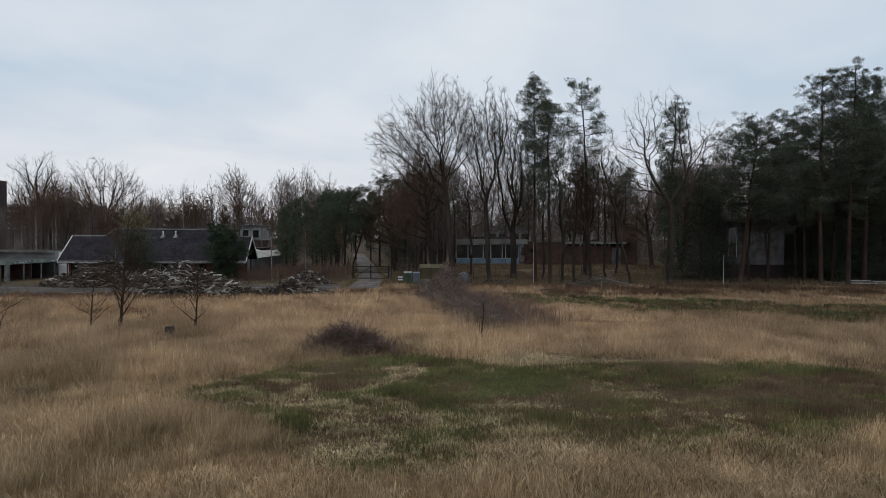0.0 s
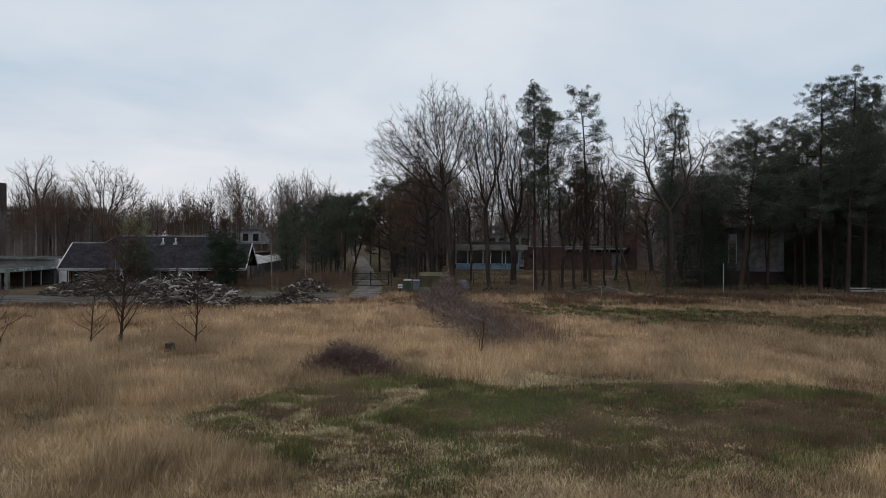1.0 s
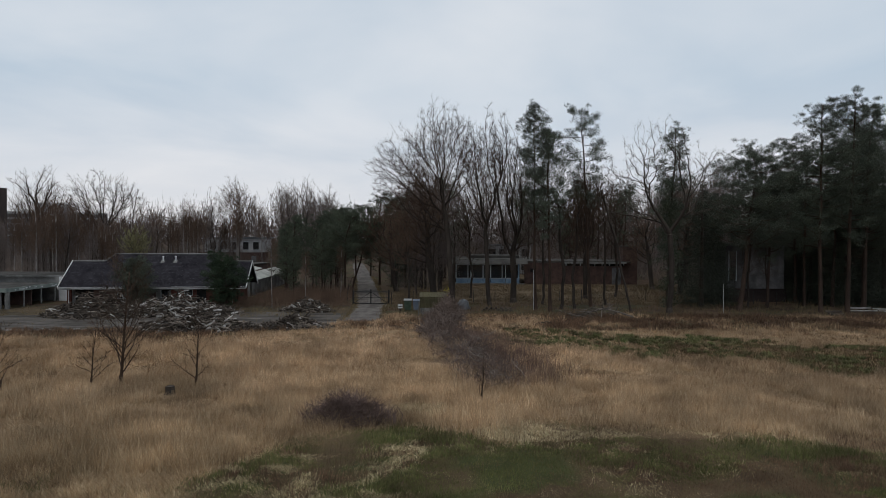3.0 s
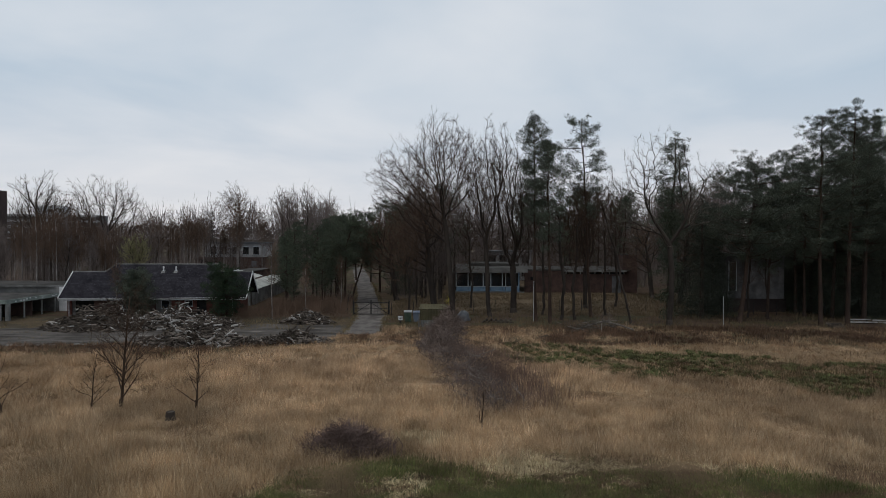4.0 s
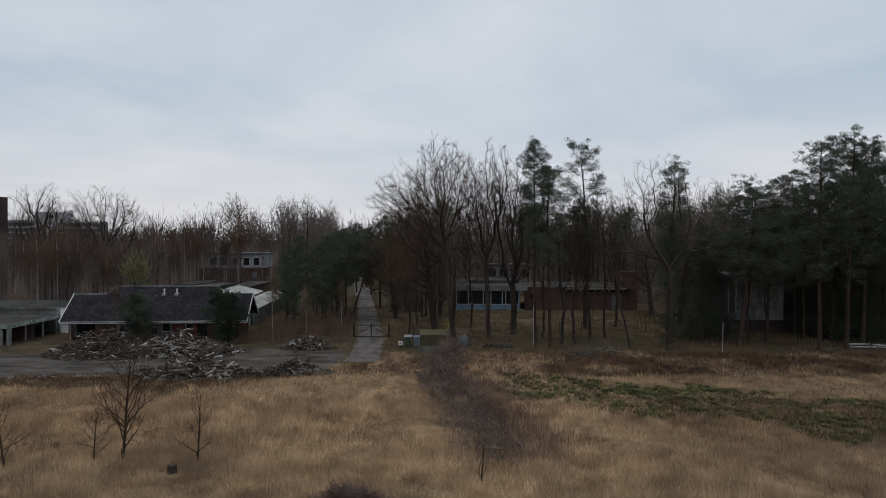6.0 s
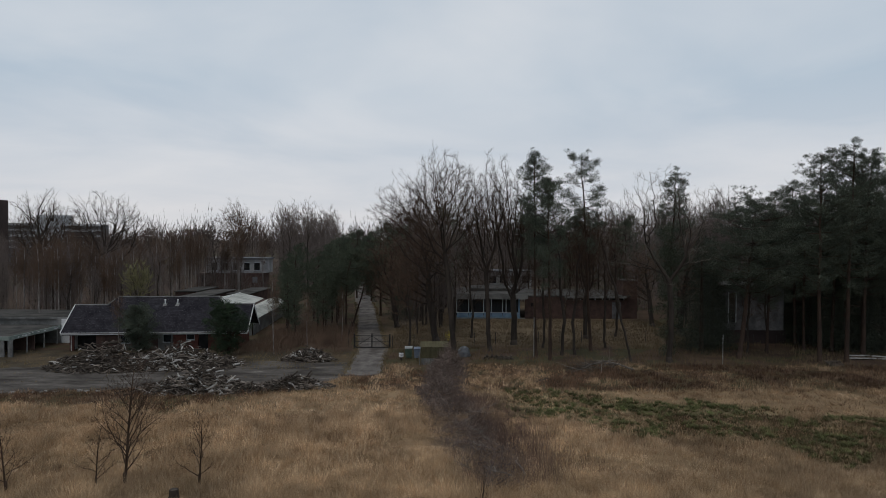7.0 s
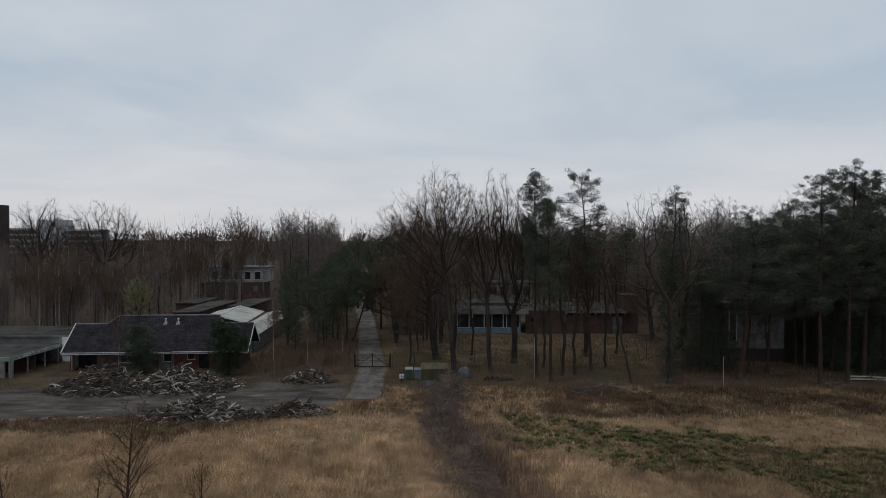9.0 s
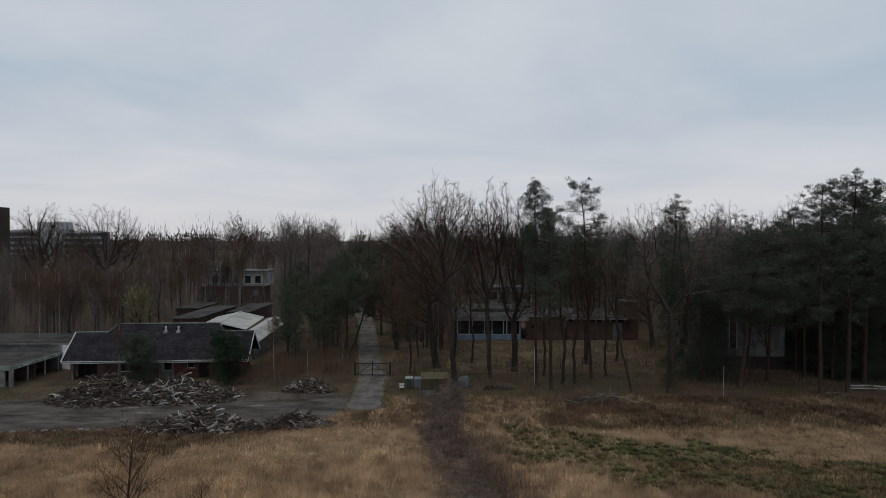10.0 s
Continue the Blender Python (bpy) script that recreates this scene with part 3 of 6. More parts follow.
def build_tussocks():
    """Rush-like dark green tussocks on the far meadow, and thin dark stalks over the near patch."""
    rng = np.random.default_rng(29)
    s = Shape()
    x, y = rng.uniform(3, 44, 9000), rng.uniform(40, 66, 9000)
    ok = (zones(x, y)[1] > 0.35) & (field(x, y, 1.6, 31) + 0.5 * field(x, y, 6, 32) > 0.66)
    x, y = x[ok][:800], y[ok][:800]
    for cx, cy in zip(x, y):
        n = int(rng.integers(26, 60))
        q = rng.uniform(0.12, 0.34)
        a, d = rng.uniform(0, 6.28, n), rng.random(n) ** 0.6 * q
        base = np.stack([cx + np.cos(a) * d, cy + np.sin(a) * d * 0.8, np.zeros(n)], 1)
        h = rng.uniform(0.18, 0.42, n) * (0.6 + q)
        tip = base + np.stack([np.cos(a) * h * 0.7, np.sin(a) * h * 0.7, h], 1)
        half = np.stack([-np.sin(a), np.cos(a), np.zeros(n)], 1) * 0.035
        col = np.array((0.098, 0.108, 0.048)) * rng.uniform(0.55, 1.5) * (1.0, rng.uniform(0.9, 1.08), 1.0)
        s.add(np.stack([base - half, base + half, tip], 1).reshape(-1, 3), np.arange(3 * n).reshape(n, 3), col)
    single("green_tussocks", s, M_GRASS, "dark green leafy tussocks scattered over matted grass", "grass", kind="stuff")
    s = Shape()
    x, y = rng.uniform(-9, 20, 6000), rng.uniform(16, 31, 6000)
    ok = (zones(x, y)[0] > 0.5) & (field(x, y, 2.0, 33) > 0.55)
    x, y = x[ok][:1300], y[ok][:1300]
    n = len(x)
    h = rng.uniform(0.3, 0.85, n)
    base = np.stack([x, y, np.zeros(n)], 1)
    tip = base + np.stack([rng.normal(0, 0.2, n) * h, rng.normal(0, 0.2, n) * h, h], 1)
    s.spikes(base, tip, np.stack([np.full(n, 0.006), np.zeros(n), np.zeros(n)], 1))
    single("dead_weed_stems", s, M_TWIG_BROWN, "thin dead weed stems standing in the green patch", "weeds", kind="stuff")


build_tussocks()


# ---- trees ----
def turned(d, ang, az):
    d = d / np.linalg.norm(d)
    ref = np.array([0, 0, 1.0]) if abs(d[2]) < 0.9 else np.array([1.0, 0, 0])
    a = np.cross(d, ref)
    a /= np.linalg.norm(a)
    b = np.cross(d, a)
    return d * math.cos(ang) + (a * math.cos(az) + b * math.sin(az)) * math.sin(ang)


def grow(rng, wood, twig, p, d, length, r, lev, P):
    """A limb with its side limbs, down to the last twigs."""
    n = P["segs"][lev]
    pts, ways = [p], [d]
    for i in range(n):
        d = d + rng.normal(0, P["wob"][lev], 3) + np.array([0, 0, P["rise"][lev]])
        d = d / np.linalg.norm(d)
        p = p + d * (length / n)
        pts.append(p)
        ways.append(d)
    last = lev == P["last"]
    r1 = r * P["taper"][lev]
    if lev <= 1:
        wood.tube(pts, np.linspace(r, r1, n + 1), 7 if lev == 0 else 5, cap=lev == 0)
    elif not last and lev <= P.get("tubes", 2):
        twig.tube(pts, np.linspace(r, r1, n + 1), 3, cap=False)
    else:
        side = np.cross(d, rng.normal(0, 1, 3))
        side /= np.linalg.norm(side) + 1e-9
        twig.ribbon(pts, max(r, P["fine"]), P["fine"] * 0.5, side)
    if last:
        return
    az = rng.uniform(0, 6.28)
    for k in range(P["kids"][lev]):
        f = P["first"][lev] + (0.98 - P["first"][lev]) * (k + rng.uniform(0, 0.9)) / P["kids"][lev]
        g = f * n
        i = min(int(g), n - 1)
        q = pts[i] + (pts[i + 1] - pts[i]) * (g - i)
        az += 2.4 + rng.normal(0, 0.4)
        ang = radians(P["ang"][lev]) * rng.uniform(0.75, 1.25) * (1.0 - P.get("top", 0.35) * f if lev == 0 else 1.0)
        size = length * P["size"][lev] * (1.0 - P["short"][lev] * f) * rng.uniform(0.75, 1.2)
        rr = min(r + (r1 - r) * f, 1) * P["thin"][lev]
        grow(rng, wood, twig, q, turned(ways[i + 1], ang, az), size, rr, lev + 1, P)


SAPLING = dict(segs=(6, 5, 3, 2), wob=(0.04, 0.1, 0.14, 0.2), rise=(0.02, 0.06, 0.04, 0), taper=(0.22, 0.25, 0.3, 0.4), kids=(15, 6, 4), first=(0.12, 0.2, 0.1),
               ang=(52, 38, 38), size=(0.52, 0.45, 0.42), short=(0.6, 0.4, 0.3), thin=(0.5, 0.5, 0.5), last=3, fine=0.010, tubes=2)


def young_tree(seed, tall, r, P, label, group):
    rng = np.random.default_rng(seed)
    wood, twig = Shape(), Shape()
    grow(rng, wood, twig, np.array([0, 0, -0.15]), np.array([0, 0, 1.0]), tall * 0.86, r, 0, P)
    wood.tube([(0, 0, -0.1), (0, 0, 0.25), (0, 0, 0.7)], [r * 1.5, r * 1.15, r], 7)
    t = thing("young_tree", label, "tree", group)
    part("trunk", wood, M_TWIG, t, smooth=True)
    part("crown", twig, M_TWIG, t)
    return t


def frusta(shape, p, q, r0, r1, sides=3):
    """Many short tapered pieces at once, from p to q."""
    d = q - p
    d = d / (np.linalg.norm(d, axis=1)[:, None] + 1e-9)
    u = np.cross(d, np.where(np.abs(d[:, 2:3]) < 0.8, (0, 0, 1.0), (1.0, 0, 0)))
    u /= np.linalg.norm(u, axis=1)[:, None] + 1e-9
    w = np.cross(d, u)
    ang = np.arange(sides) * 2 * math.pi / sides
    ring = u[:, None] * np.cos(ang)[None, :, None] + w[:, None] * np.sin(ang)[None, :, None]
    v = np.concatenate([p[:, None] + ring * r0[:, None, None], q[:, None] + ring * r1[:, None, None]], 1).reshape(-1, 3)
    j = np.arange(sides)
    k = (j + 1) % sides
    f = np.stack([j, k, k + sides, j + sides], 1)[None] + (np.arange(len(p)) * 2 * sides)[:, None, None]
    shape.add(v, f.reshape(-1, 4))


def bare_tree(seed, r, stem, domes, label, group, m_wood=None, m_twig=None, name="bare_tree", **form):
    wood, thin = limbs(seed, r, stem, domes, **form)
    t = thing(name, label, "tree", group)
    part("trunk", wood, m_wood or M_BARK, t, smooth=True)
    part("crown", thin, m_twig or M_TWIG, t)
    return t


def merge(into, shape, x, y, turn, scale):
    """Adds a turned and scaled copy of a shape to another."""
    v = np.vstack(shape.v) * scale
    a = radians(turn)
    v = np.stack([x + v[:, 0] * math.cos(a) - v[:, 1] * math.sin(a), y + v[:, 0] * math.sin(a) + v[:, 1] * math.cos(a), v[:, 2]], 1)
    into.v.append(v)
    into.tri += [f + into.n for f in shape.tri]
    into.quad += [f + into.n for f in shape.quad]
    into.n += len(v)


def limbs(seed, r, stem, domes, n=1100, bf=0.45, shell=0.45, crook=0.10, twigs=12, twig=0.8, fine=0.0065, droop=-0.25):
    """A leafless tree: limbs grow from the stem, always by the shortest way, until they fill the given domes
    (centre, half-axes, share of the limbs); the thickness of a limb follows from the twigs it carries."""
    rng = np.random.default_rng(seed)
    stem = np.array(stem, float)
    run = np.concatenate([[0], np.cumsum(np.linalg.norm(np.diff(stem, axis=0), axis=1))])
    m = max(6, int(run[-1] / 0.7))
    at = np.linspace(0, run[-1], m)
    pts = [np.stack([np.interp(at, run, stem[:, i]) for i in range(3)], 1)]
    pts[0][1:, :2] += np.cumsum(rng.normal(0, crook * 0.25, (m - 1, 2)), 0)
    share = np.array([d[6] for d in domes], float)
    for d, k in zip(domes, np.round(n * share / share.sum()).astype(int)):
        w = rng.normal(0, 1, (k, 3))
        w /= np.linalg.norm(w, axis=1)[:, None]
        lump = 0.93 + 0.2 * np.sin(w[:, 0] * 5 + seed) * np.sin(w[:, 1] * 4 + 2) + 0.12 * np.sin(w[:, 2] * 9 + w[:, 0] * 7)
        pts.append(np.array(d[:3]) + w * (rng.random(k) ** shell * lump)[:, None] * np.array(d[3:6]))
    P = np.vstack(pts)
    N = len(P)
    parent, path = np.full(N, -1), np.zeros(N)
    parent[1:m], path[:m] = np.arange(m - 1), at
    # the lower stem bears no limbs
    cost, link = np.full(N, 1e9), np.zeros(N, int)
    for i in range(m):
        if at[i] > 0.3 * run[-1]:
            c = np.linalg.norm(P - P[i], axis=1) + bf * path[i]
            better = c < cost
            cost[better], link[better] = c[better], i
    cost[:m] = 1e12
    for step in range(N - m):
        j = int(np.argmin(cost))
        i = link[j]
        parent[j], path[j] = i, path[i] + np.linalg.norm(P[j] - P[i])
        cost[j] = 1e12
        c = np.linalg.norm(P - P[j], axis=1) + bf * path[j]
        better = (c < cost) & (cost < 1e11)
        cost[better], link[better] = c[better], j
    order = np.argsort(path)
    load = np.zeros(N)
    kids = np.bincount(parent[1:], minlength=N)
    load[kids == 0] = 1
    for j in order[::-1]:
        if parent[j] >= 0:
            load[parent[j]] += load[j]
    main = np.full(N, -1)
    for j in order:
        i = parent[j]
        if i >= 0 and (main[i] < 0 or load[j] > load[main[i]]):
            main[i] = j
    rad = fine + (r - fine) * ((np.maximum(load, 1) - 1) / (load.max() - 1)) ** 0.56
    rad[:m] = np.maximum(rad[:m], r * (1 - 0.55 * at / run[-1]) * (rad[:m] > r * 0.25))
    for it in range(9):
        ok = (np.arange(N) >= m) & (main >= 0) & (rad > (0 if it < 2 else 0.028))
        Q = P.copy()
        Q[ok] = 0.5 * P[ok] + 0.25 * P[parent[ok]] + 0.25 * P[main[ok]]
        P = Q
    P[m:] += rng.normal(0, crook * 0.45, (N - m, 3)) * np.minimum(1, 0.12 / rad[m:])[:, None]
    wood, thin = Shape(), Shape()
    # thick limbs run through as one tube each
    for j in order:
        first = j == 0 or (main[parent[j]] != j)
        if not first or rad[j] < 0.05:
            continue
        line = [j] if j == 0 else [parent[j], j]
        while main[line[-1]] >= 0 and rad[main[line[-1]]] >= 0.03:
            line.append(main[line[-1]])
        if len(line) > 2:
            rr = rad[line].copy()
            if j:
                rr[0] = rr[1]
            wood.tube(P[line], rr, 8 if rr[0] > 0.15 else 5, cap=False)
    e = np.where((np.arange(N) >= m) & (rad < 0.05))[0]
    frusta(thin, P[parent[e]], P[e], np.minimum(rad[parent[e]], rad[e] * 1.25), rad[e])
    wood.tube([(0, 0, -0.15), (0, 0, 0.25), tuple(P[1] * 0.6 + (0, 0, 0.3))], [r * 1.55, r * 1.2, r], 8)
    e = np.where((np.arange(N) >= m) & (load < 14))[0]
    e = np.repeat(e, twigs)
    t = rng.random(len(e))[:, None]
    base = P[parent[e]] * (1 - t) + P[e] * t
    way = P[e] - P[parent[e]]
    way /= np.linalg.norm(way, axis=1)[:, None] + 1e-9
    way = way + rng.normal(0, 0.55, way.shape) + (0, 0, -droop)
    way /= np.linalg.norm(way, axis=1)[:, None]
    tip = base + way * (twig * rng.uniform(0.35, 1.3, len(e)))[:, None]
    half = np.cross(way, rng.normal(0, 1, way.shape))
    half *= (fine * rng.uniform(0.6, 1.1, len(e)) / (np.linalg.norm(half, axis=1) + 1e-9))[:, None]
    thin.spikes(base, tip, half)
    return wood, thin


def needles(rng, shape, c, rx, rz, n, size, droop=0.0, thick=0.16):
    """A cushion of needle sprays round c."""
    d = rng.normal(0, 1, (n, 3))
    d /= np.linalg.norm(d, axis=1)[:, None]
    rad = rng.random(n) ** 0.45
    base = np.asarray(c) + d * rad[:, None] * (rx, rx, rz)
    way = d * 0.8 + rng.normal(0, 0.5, (n, 3)) + (0, 0, 0.35 - droop)
    way /= np.linalg.norm(way, axis=1)[:, None]
    s = size * rng.uniform(0.6, 1.4, n)
    half = np.cross(way, rng.normal(0, 1, (n, 3)))
    half /= np.linalg.norm(half, axis=1)[:, None] + 1e-9
    shape.spikes(base, base + way * s[:, None], half * (s * thick)[:, None])


def pine(seed, tall, r, label, group, leaf=None, puff=1.0, bare=0.5, width=3.6, clumps=70, per=58, lean=(0.0, 0.0), flat=0.0):
    """A Scots pine: bent trunk, bare lower part with dead stubs, cushions of needles on crooked limbs."""
    rng = np.random.default_rng(seed)
    wood, crown = Shape(), Shape()
    n = 12
    bend = np.cumsum(rng.normal(0, 0.16, (n + 1, 2)), 0) * np.linspace(0, 1, n + 1)[:, None]
    zs = np.linspace(-0.15, tall * 0.97, n + 1)
    f = np.linspace(0, 1, n + 1)
    axis = np.stack([lean[0] * tall * f + bend[:, 0], lean[1] * tall * f + bend[:, 1], zs], 1)
    wood.tube(axis, r * (1 - 0.88 * f) + 0.02, 7)
    wood.tube([(0, 0, -0.1), (0, 0, 0.3), (0, 0, 0.8)], [r * 1.45, r * 1.15, r], 7)

    def on(h):
        return np.array([np.interp(h, f, axis[:, i]) for i in range(3)])

    az = rng.uniform(0, 6.28)
    boughs = int(max(18, clumps * 0.62))
    for k in range(boughs):
        h = bare + (1 - bare) * ((k + rng.random()) / boughs) ** 0.92
        az += 2.4 + rng.normal(0, 0.7)
        u = (h - bare) / (1 - bare)
        prof = (0.55 + 0.6 * u if u < 0.4 else 0.79 * math.sqrt(max(0.0, 1 - ((u - 0.4) / 0.62) ** 2)) + 0.08) * (1 + flat * 0.3)
        reach = width * prof * rng.uniform(0.5, 1.3)
        p0 = on(h * 0.985)
        out = np.array([math.cos(az), math.sin(az), 0])
        end = p0 + out * reach + (0, 0, min(reach, 2.8) * rng.uniform(0.05, 0.85))
        mid = (p0 + end) / 2 + rng.normal(0, 0.18, 3) - (0, 0, 0.08 * reach)
        wood.tube([p0, mid, end], [r * 0.2 * (1.3 - h) + 0.02, 0.03 + 0.03 * (1 - h), 0.015], 4, cap=False)
        for j in range(max(3, int(2.5 + reach * 2.2))):
            q = rng.uniform(0.35, 1.05)
            side = rng.normal(0, 0.26) * reach * q
            c = p0 + (end - p0) * q + np.array([-out[1], out[0], 0]) * side + (0, 0, rng.normal(0.15, 0.34))
            w = rng.uniform(0.36, 0.92) * puff * (1.0 if u < 0.6 else 1.0 - 0.9 * (u - 0.6))
            needles(rng, crown, c, w, w * 0.66, int(per * 1.4), 0.21 * (0.5 + 0.5 * puff), thick=0.11, droop=-0.15)
    for j in range(4):
        needles(rng, crown, axis[-1] + rng.normal(0, 0.25, 3) - (0, 0, 0.35 * j), 0.3 + 0.06 * j, 0.35, per, 0.2, thick=0.11)
    t = thing("pine_tree", label, "tree", group)
    for k in range(12 if bare > 0.1 else 0):
        h = rng.uniform(0.18, bare + 0.1)
        p0, a = on(h), rng.uniform(0, 6.28)
        q = rng.uniform(0.4, 1.9)
        part("dead_limb", Shape().tube([p0, p0 + (math.cos(a) * q * 0.5, math.sin(a) * q * 0.5, -0.02), p0 + (math.cos(a) * q, math.sin(a) * q, -0.15 * q)], [0.035, 0.025, 0.01], 3, cap=False), M_TWIG, t)
    part("trunk", wood, M_PINEBARK, t, smooth=True)
    part("crown", crown, leaf or M_NEEDLE, t)
    return t


def spruce(seed, tall, width, label, group, material=None, per=46, rings=24, name="spruce_tree", low=0.04, round_top=0.0):
    """A dense conifer whose boughs reach down to the ground."""
    rng = np.random.default_rng(seed)
    wood, crown = Shape(), Shape()
    wood.tube([(0, 0, -0.1), (0, 0, tall * 0.5), (0, 0, tall * 0.98)], [tall * 0.018 + 0.04, tall * 0.011 + 0.02, 0.015], 6)
    for k in range(rings):
        h = low + (0.99 - low) * (k + 0.5) / rings
        rr = width * ((1 - h) ** (0.85 - 0.35 * round_top)) * (1.0 if h > 0.12 else 0.8) * rng.uniform(0.8, 1.12) * (1 - round_top * max(0.0, 0.3 - h) * 1.6)
        m = max(4, int(5 + 3.2 * rr))
        for j in range(m):
            a = 2 * math.pi * (j + rng.uniform(-0.35, 0.35)) / m + k
            reach = rr * rng.uniform(0.7, 1.12)
            z = tall * h
            for q in (1.0, 0.55):
                if reach * q < 0.25 and q < 1:
                    continue
                c = (math.cos(a) * reach * q, math.sin(a) * reach * q, z - 0.18 * reach * q + 0.1)
                needles(rng, crown, c, 0.30 + 0.16 * reach, 0.22 + 0.05 * tall / 10, int(per * (0.5 + 0.12 * reach)), 0.2, droop=0.5, thick=0.12)
    t = thing(name, label, "tree", group)
    part("trunk", wood, M_PINEBARK, t, smooth=True)
    part("crown", crown, material or M_SPRUCE, t)
    return t


def put(t, x, y, turn=0.0, scale=1.0, tall=None):
    t.matrix_basis = pose(x, y, float(height(x, y)), 0, 0, turn)
    t.scale = (scale, scale, tall or scale)
    return t


def again(t, x, y, turn, scale=1.0, tall=None):
    c = copy_thing(t, Matrix.Identity(4))
    return put(c, x, y, turn, scale, tall)


EDGE = "trees at the edge of the wood"
# bare broadleaf trees in front of the pavilion
put(bare_tree(3, 0.37, [(0, 0, -0.15), (-0.3, 0, 5), (-0.7, 0.2, 9.5), (-1.2, 0.2, 13)], [(-6.0, 0, 18.0, 6.4, 5.0, 5.6, 5), (-1.4, 0, 21.2, 5.2, 5.0, 6.4, 5), (2.2, 0, 19.5, 2.6, 3.5, 5.0, 1.2), (-3.5, 0, 13.0, 4.5, 4.5, 3.5, 1.2)],
              "tall bare broadleaf tree with a wide fine-twigged crown", EDGE, n=3300, twigs=14, twig=0.85, bf=0.38), 1.3, 83.8)
oak_near = put(bare_tree(5, 0.5, [(0, 0, -0.15), (-0.6, 0, 3.5), (-1.2, 0, 8)], [(-3.2, 0, 11.5, 5.6, 5.0, 5.6, 5), (-1.0, 0, 14.5, 4.5, 4.5, 4.4, 3), (-4.0, 0, 7.8, 4.2, 4.0, 2.6, 1.5)],
                         "broad bare oak with dense russet twigs", EDGE, n=1700, bf=0.3, twigs=13, twig=0.9, crook=0.16, fine=0.008, m_twig=M_TWIG_BROWN), -1.1, 92.8)
put(bare_tree(8, 0.3, [(0, 0, -0.15), (-0.2, 0, 6), (-0.4, 0, 10.5)], [(-2.6, 0, 18.0, 2.4, 2.8, 6.6, 3), (0.0, 0, 19.0, 2.4, 2.8, 7.4, 4), (-0.5, 0, 12.0, 2.8, 2.8, 3.2, 0.9)],
              "tall slim bare tree forking into upright limbs", EDGE, n=1700, bf=0.42, twigs=13), 6.3, 85.7)
slim = put(bare_tree(9, 0.42, [(0, 0, -0.15), (0.1, 0, 4), (-0.1, 0, 8)], [(-1.4, 0, 19.0, 2.7, 3.0, 8.0, 5), (0.9, 0, 16.5, 2.2, 2.6, 7.0, 3), (0.6, 0, 10.0, 4.2, 3.4, 3.0, 1.6)],
                     "thick-trunked bare tree with a tall forked crown", EDGE, n=2200, bf=0.4, twigs=13), 10.1, 90.6)
put(bare_tree(11, 0.16, [(0, 0, -0.15), (0.1, 0, 3), (-0.4, 0, 6.5)], [(-0.8, 0, 9.0, 3.0, 3.0, 4.8, 1)], "slender bare tree with tangled brown twigs", EDGE, n=600, bf=0.3, crook=0.15, m_twig=M_TWIG_BROWN), -4.8, 88.2)
crook = put(bare_tree(14, 0.2, [(0, 0, -0.15), (0.2, 0, 4), (-0.4, 0, 9), (-0.6, 0, 13)], [(-0.8, 0, 14.5, 3.0, 2.8, 6.2, 4), (0.3, 0, 9.0, 3.4, 2.8, 3.0, 1)], "crooked bare tree with dark twisting limbs", EDGE, n=700, bf=0.35, crook=0.22, twigs=11), 15.5, 82.4)
again(crook, 17.3, 83.0, 200, 0.92)
put(bare_tree(17, 0.14, [(0, 0, -0.15), (-1.0, 0, 6), (-2.4, 0, 12), (-3.6, 0, 16)], [(-3.4, 0, 15.5, 1.8, 1.8, 3.6, 1)], "thin bare tree leaning over sideways", EDGE, n=170, crook=0.2, twigs=5), 23.2, 78.0)
put(bare_tree(19, 0.32, [(0, 0, -0.15), (0.1, 0, 5), (-0.2, 0, 10)], [(-5.2, 0, 15.5, 3.8, 4.5, 5.2, 3), (-1.5, 0, 20.0, 4.2, 4.5, 4.8, 3), (4.0, 0, 16.5, 4.0, 4.5, 5.4, 3), (0.3, 0, 11.0, 4.0, 3.5, 3.0, 0.8)],
              "old bare robinia with wide crooked pale limbs", EDGE, n=800, bf=0.3, shell=0.3, crook=0.24, twigs=9, twig=0.7, fine=0.008, m_twig=M_DEADWOOD), 28.0, 78.0)
for x, y, a, q in ((37.0, 99.0, 110, 0.9), (31.0, 133, 30, 0.95), (-7.9, 107.5, 20, 0.85)):
    again(oak_near, x, y, a, q)
again(slim, 21.5, 95.5, 70, 0.8)
again(crook, 26.5, 97.0, 40, 0.9)
for x, y, a, q in ((13.8, 87.5, 70, 0.85), (22.6, 88.0, 260, 0.85), (4.2, 95.5, 20, 0.8)):
    again(crook, x, y, a, q)
for x, y, a, q in ((34.5, 104.0, 300, 0.75),):
    again(oak_near, x, y, a, q)
# pines
pa = put(pine(31, 27.0, 0.2, "tall pine with a slim dark crown and bare trunk", EDGE, bare=0.46, width=2.9, clumps=90, lean=(-0.045, 0)), 12.0, 81.5)
put(pine(32, 23.5, 0.22, "pine with a narrow crown behind its neighbour", EDGE, bare=0.42, width=2.9, clumps=76, lean=(-0.02, 0)), 13.4, 78.9)
put(pine(33, 27.2, 0.22, "tall pine with a gappy layered crown on a reddish trunk", EDGE, bare=0.5, width=3.7, clumps=50, lean=(-0.055, 0)), 20.0, 85.5)
put(pine(34, 25.0, 0.26, "dark pine with a deep crown", EDGE, bare=0.25, width=3.2, clumps=84), 31.0, 87.0)
pr = put(pine(35, 26.4, 0.26, "pine with a pointed dark crown", EDGE, bare=0.32, width=4.2, clumps=92, lean=(-0.025, 0)), 46.8, 78.2)
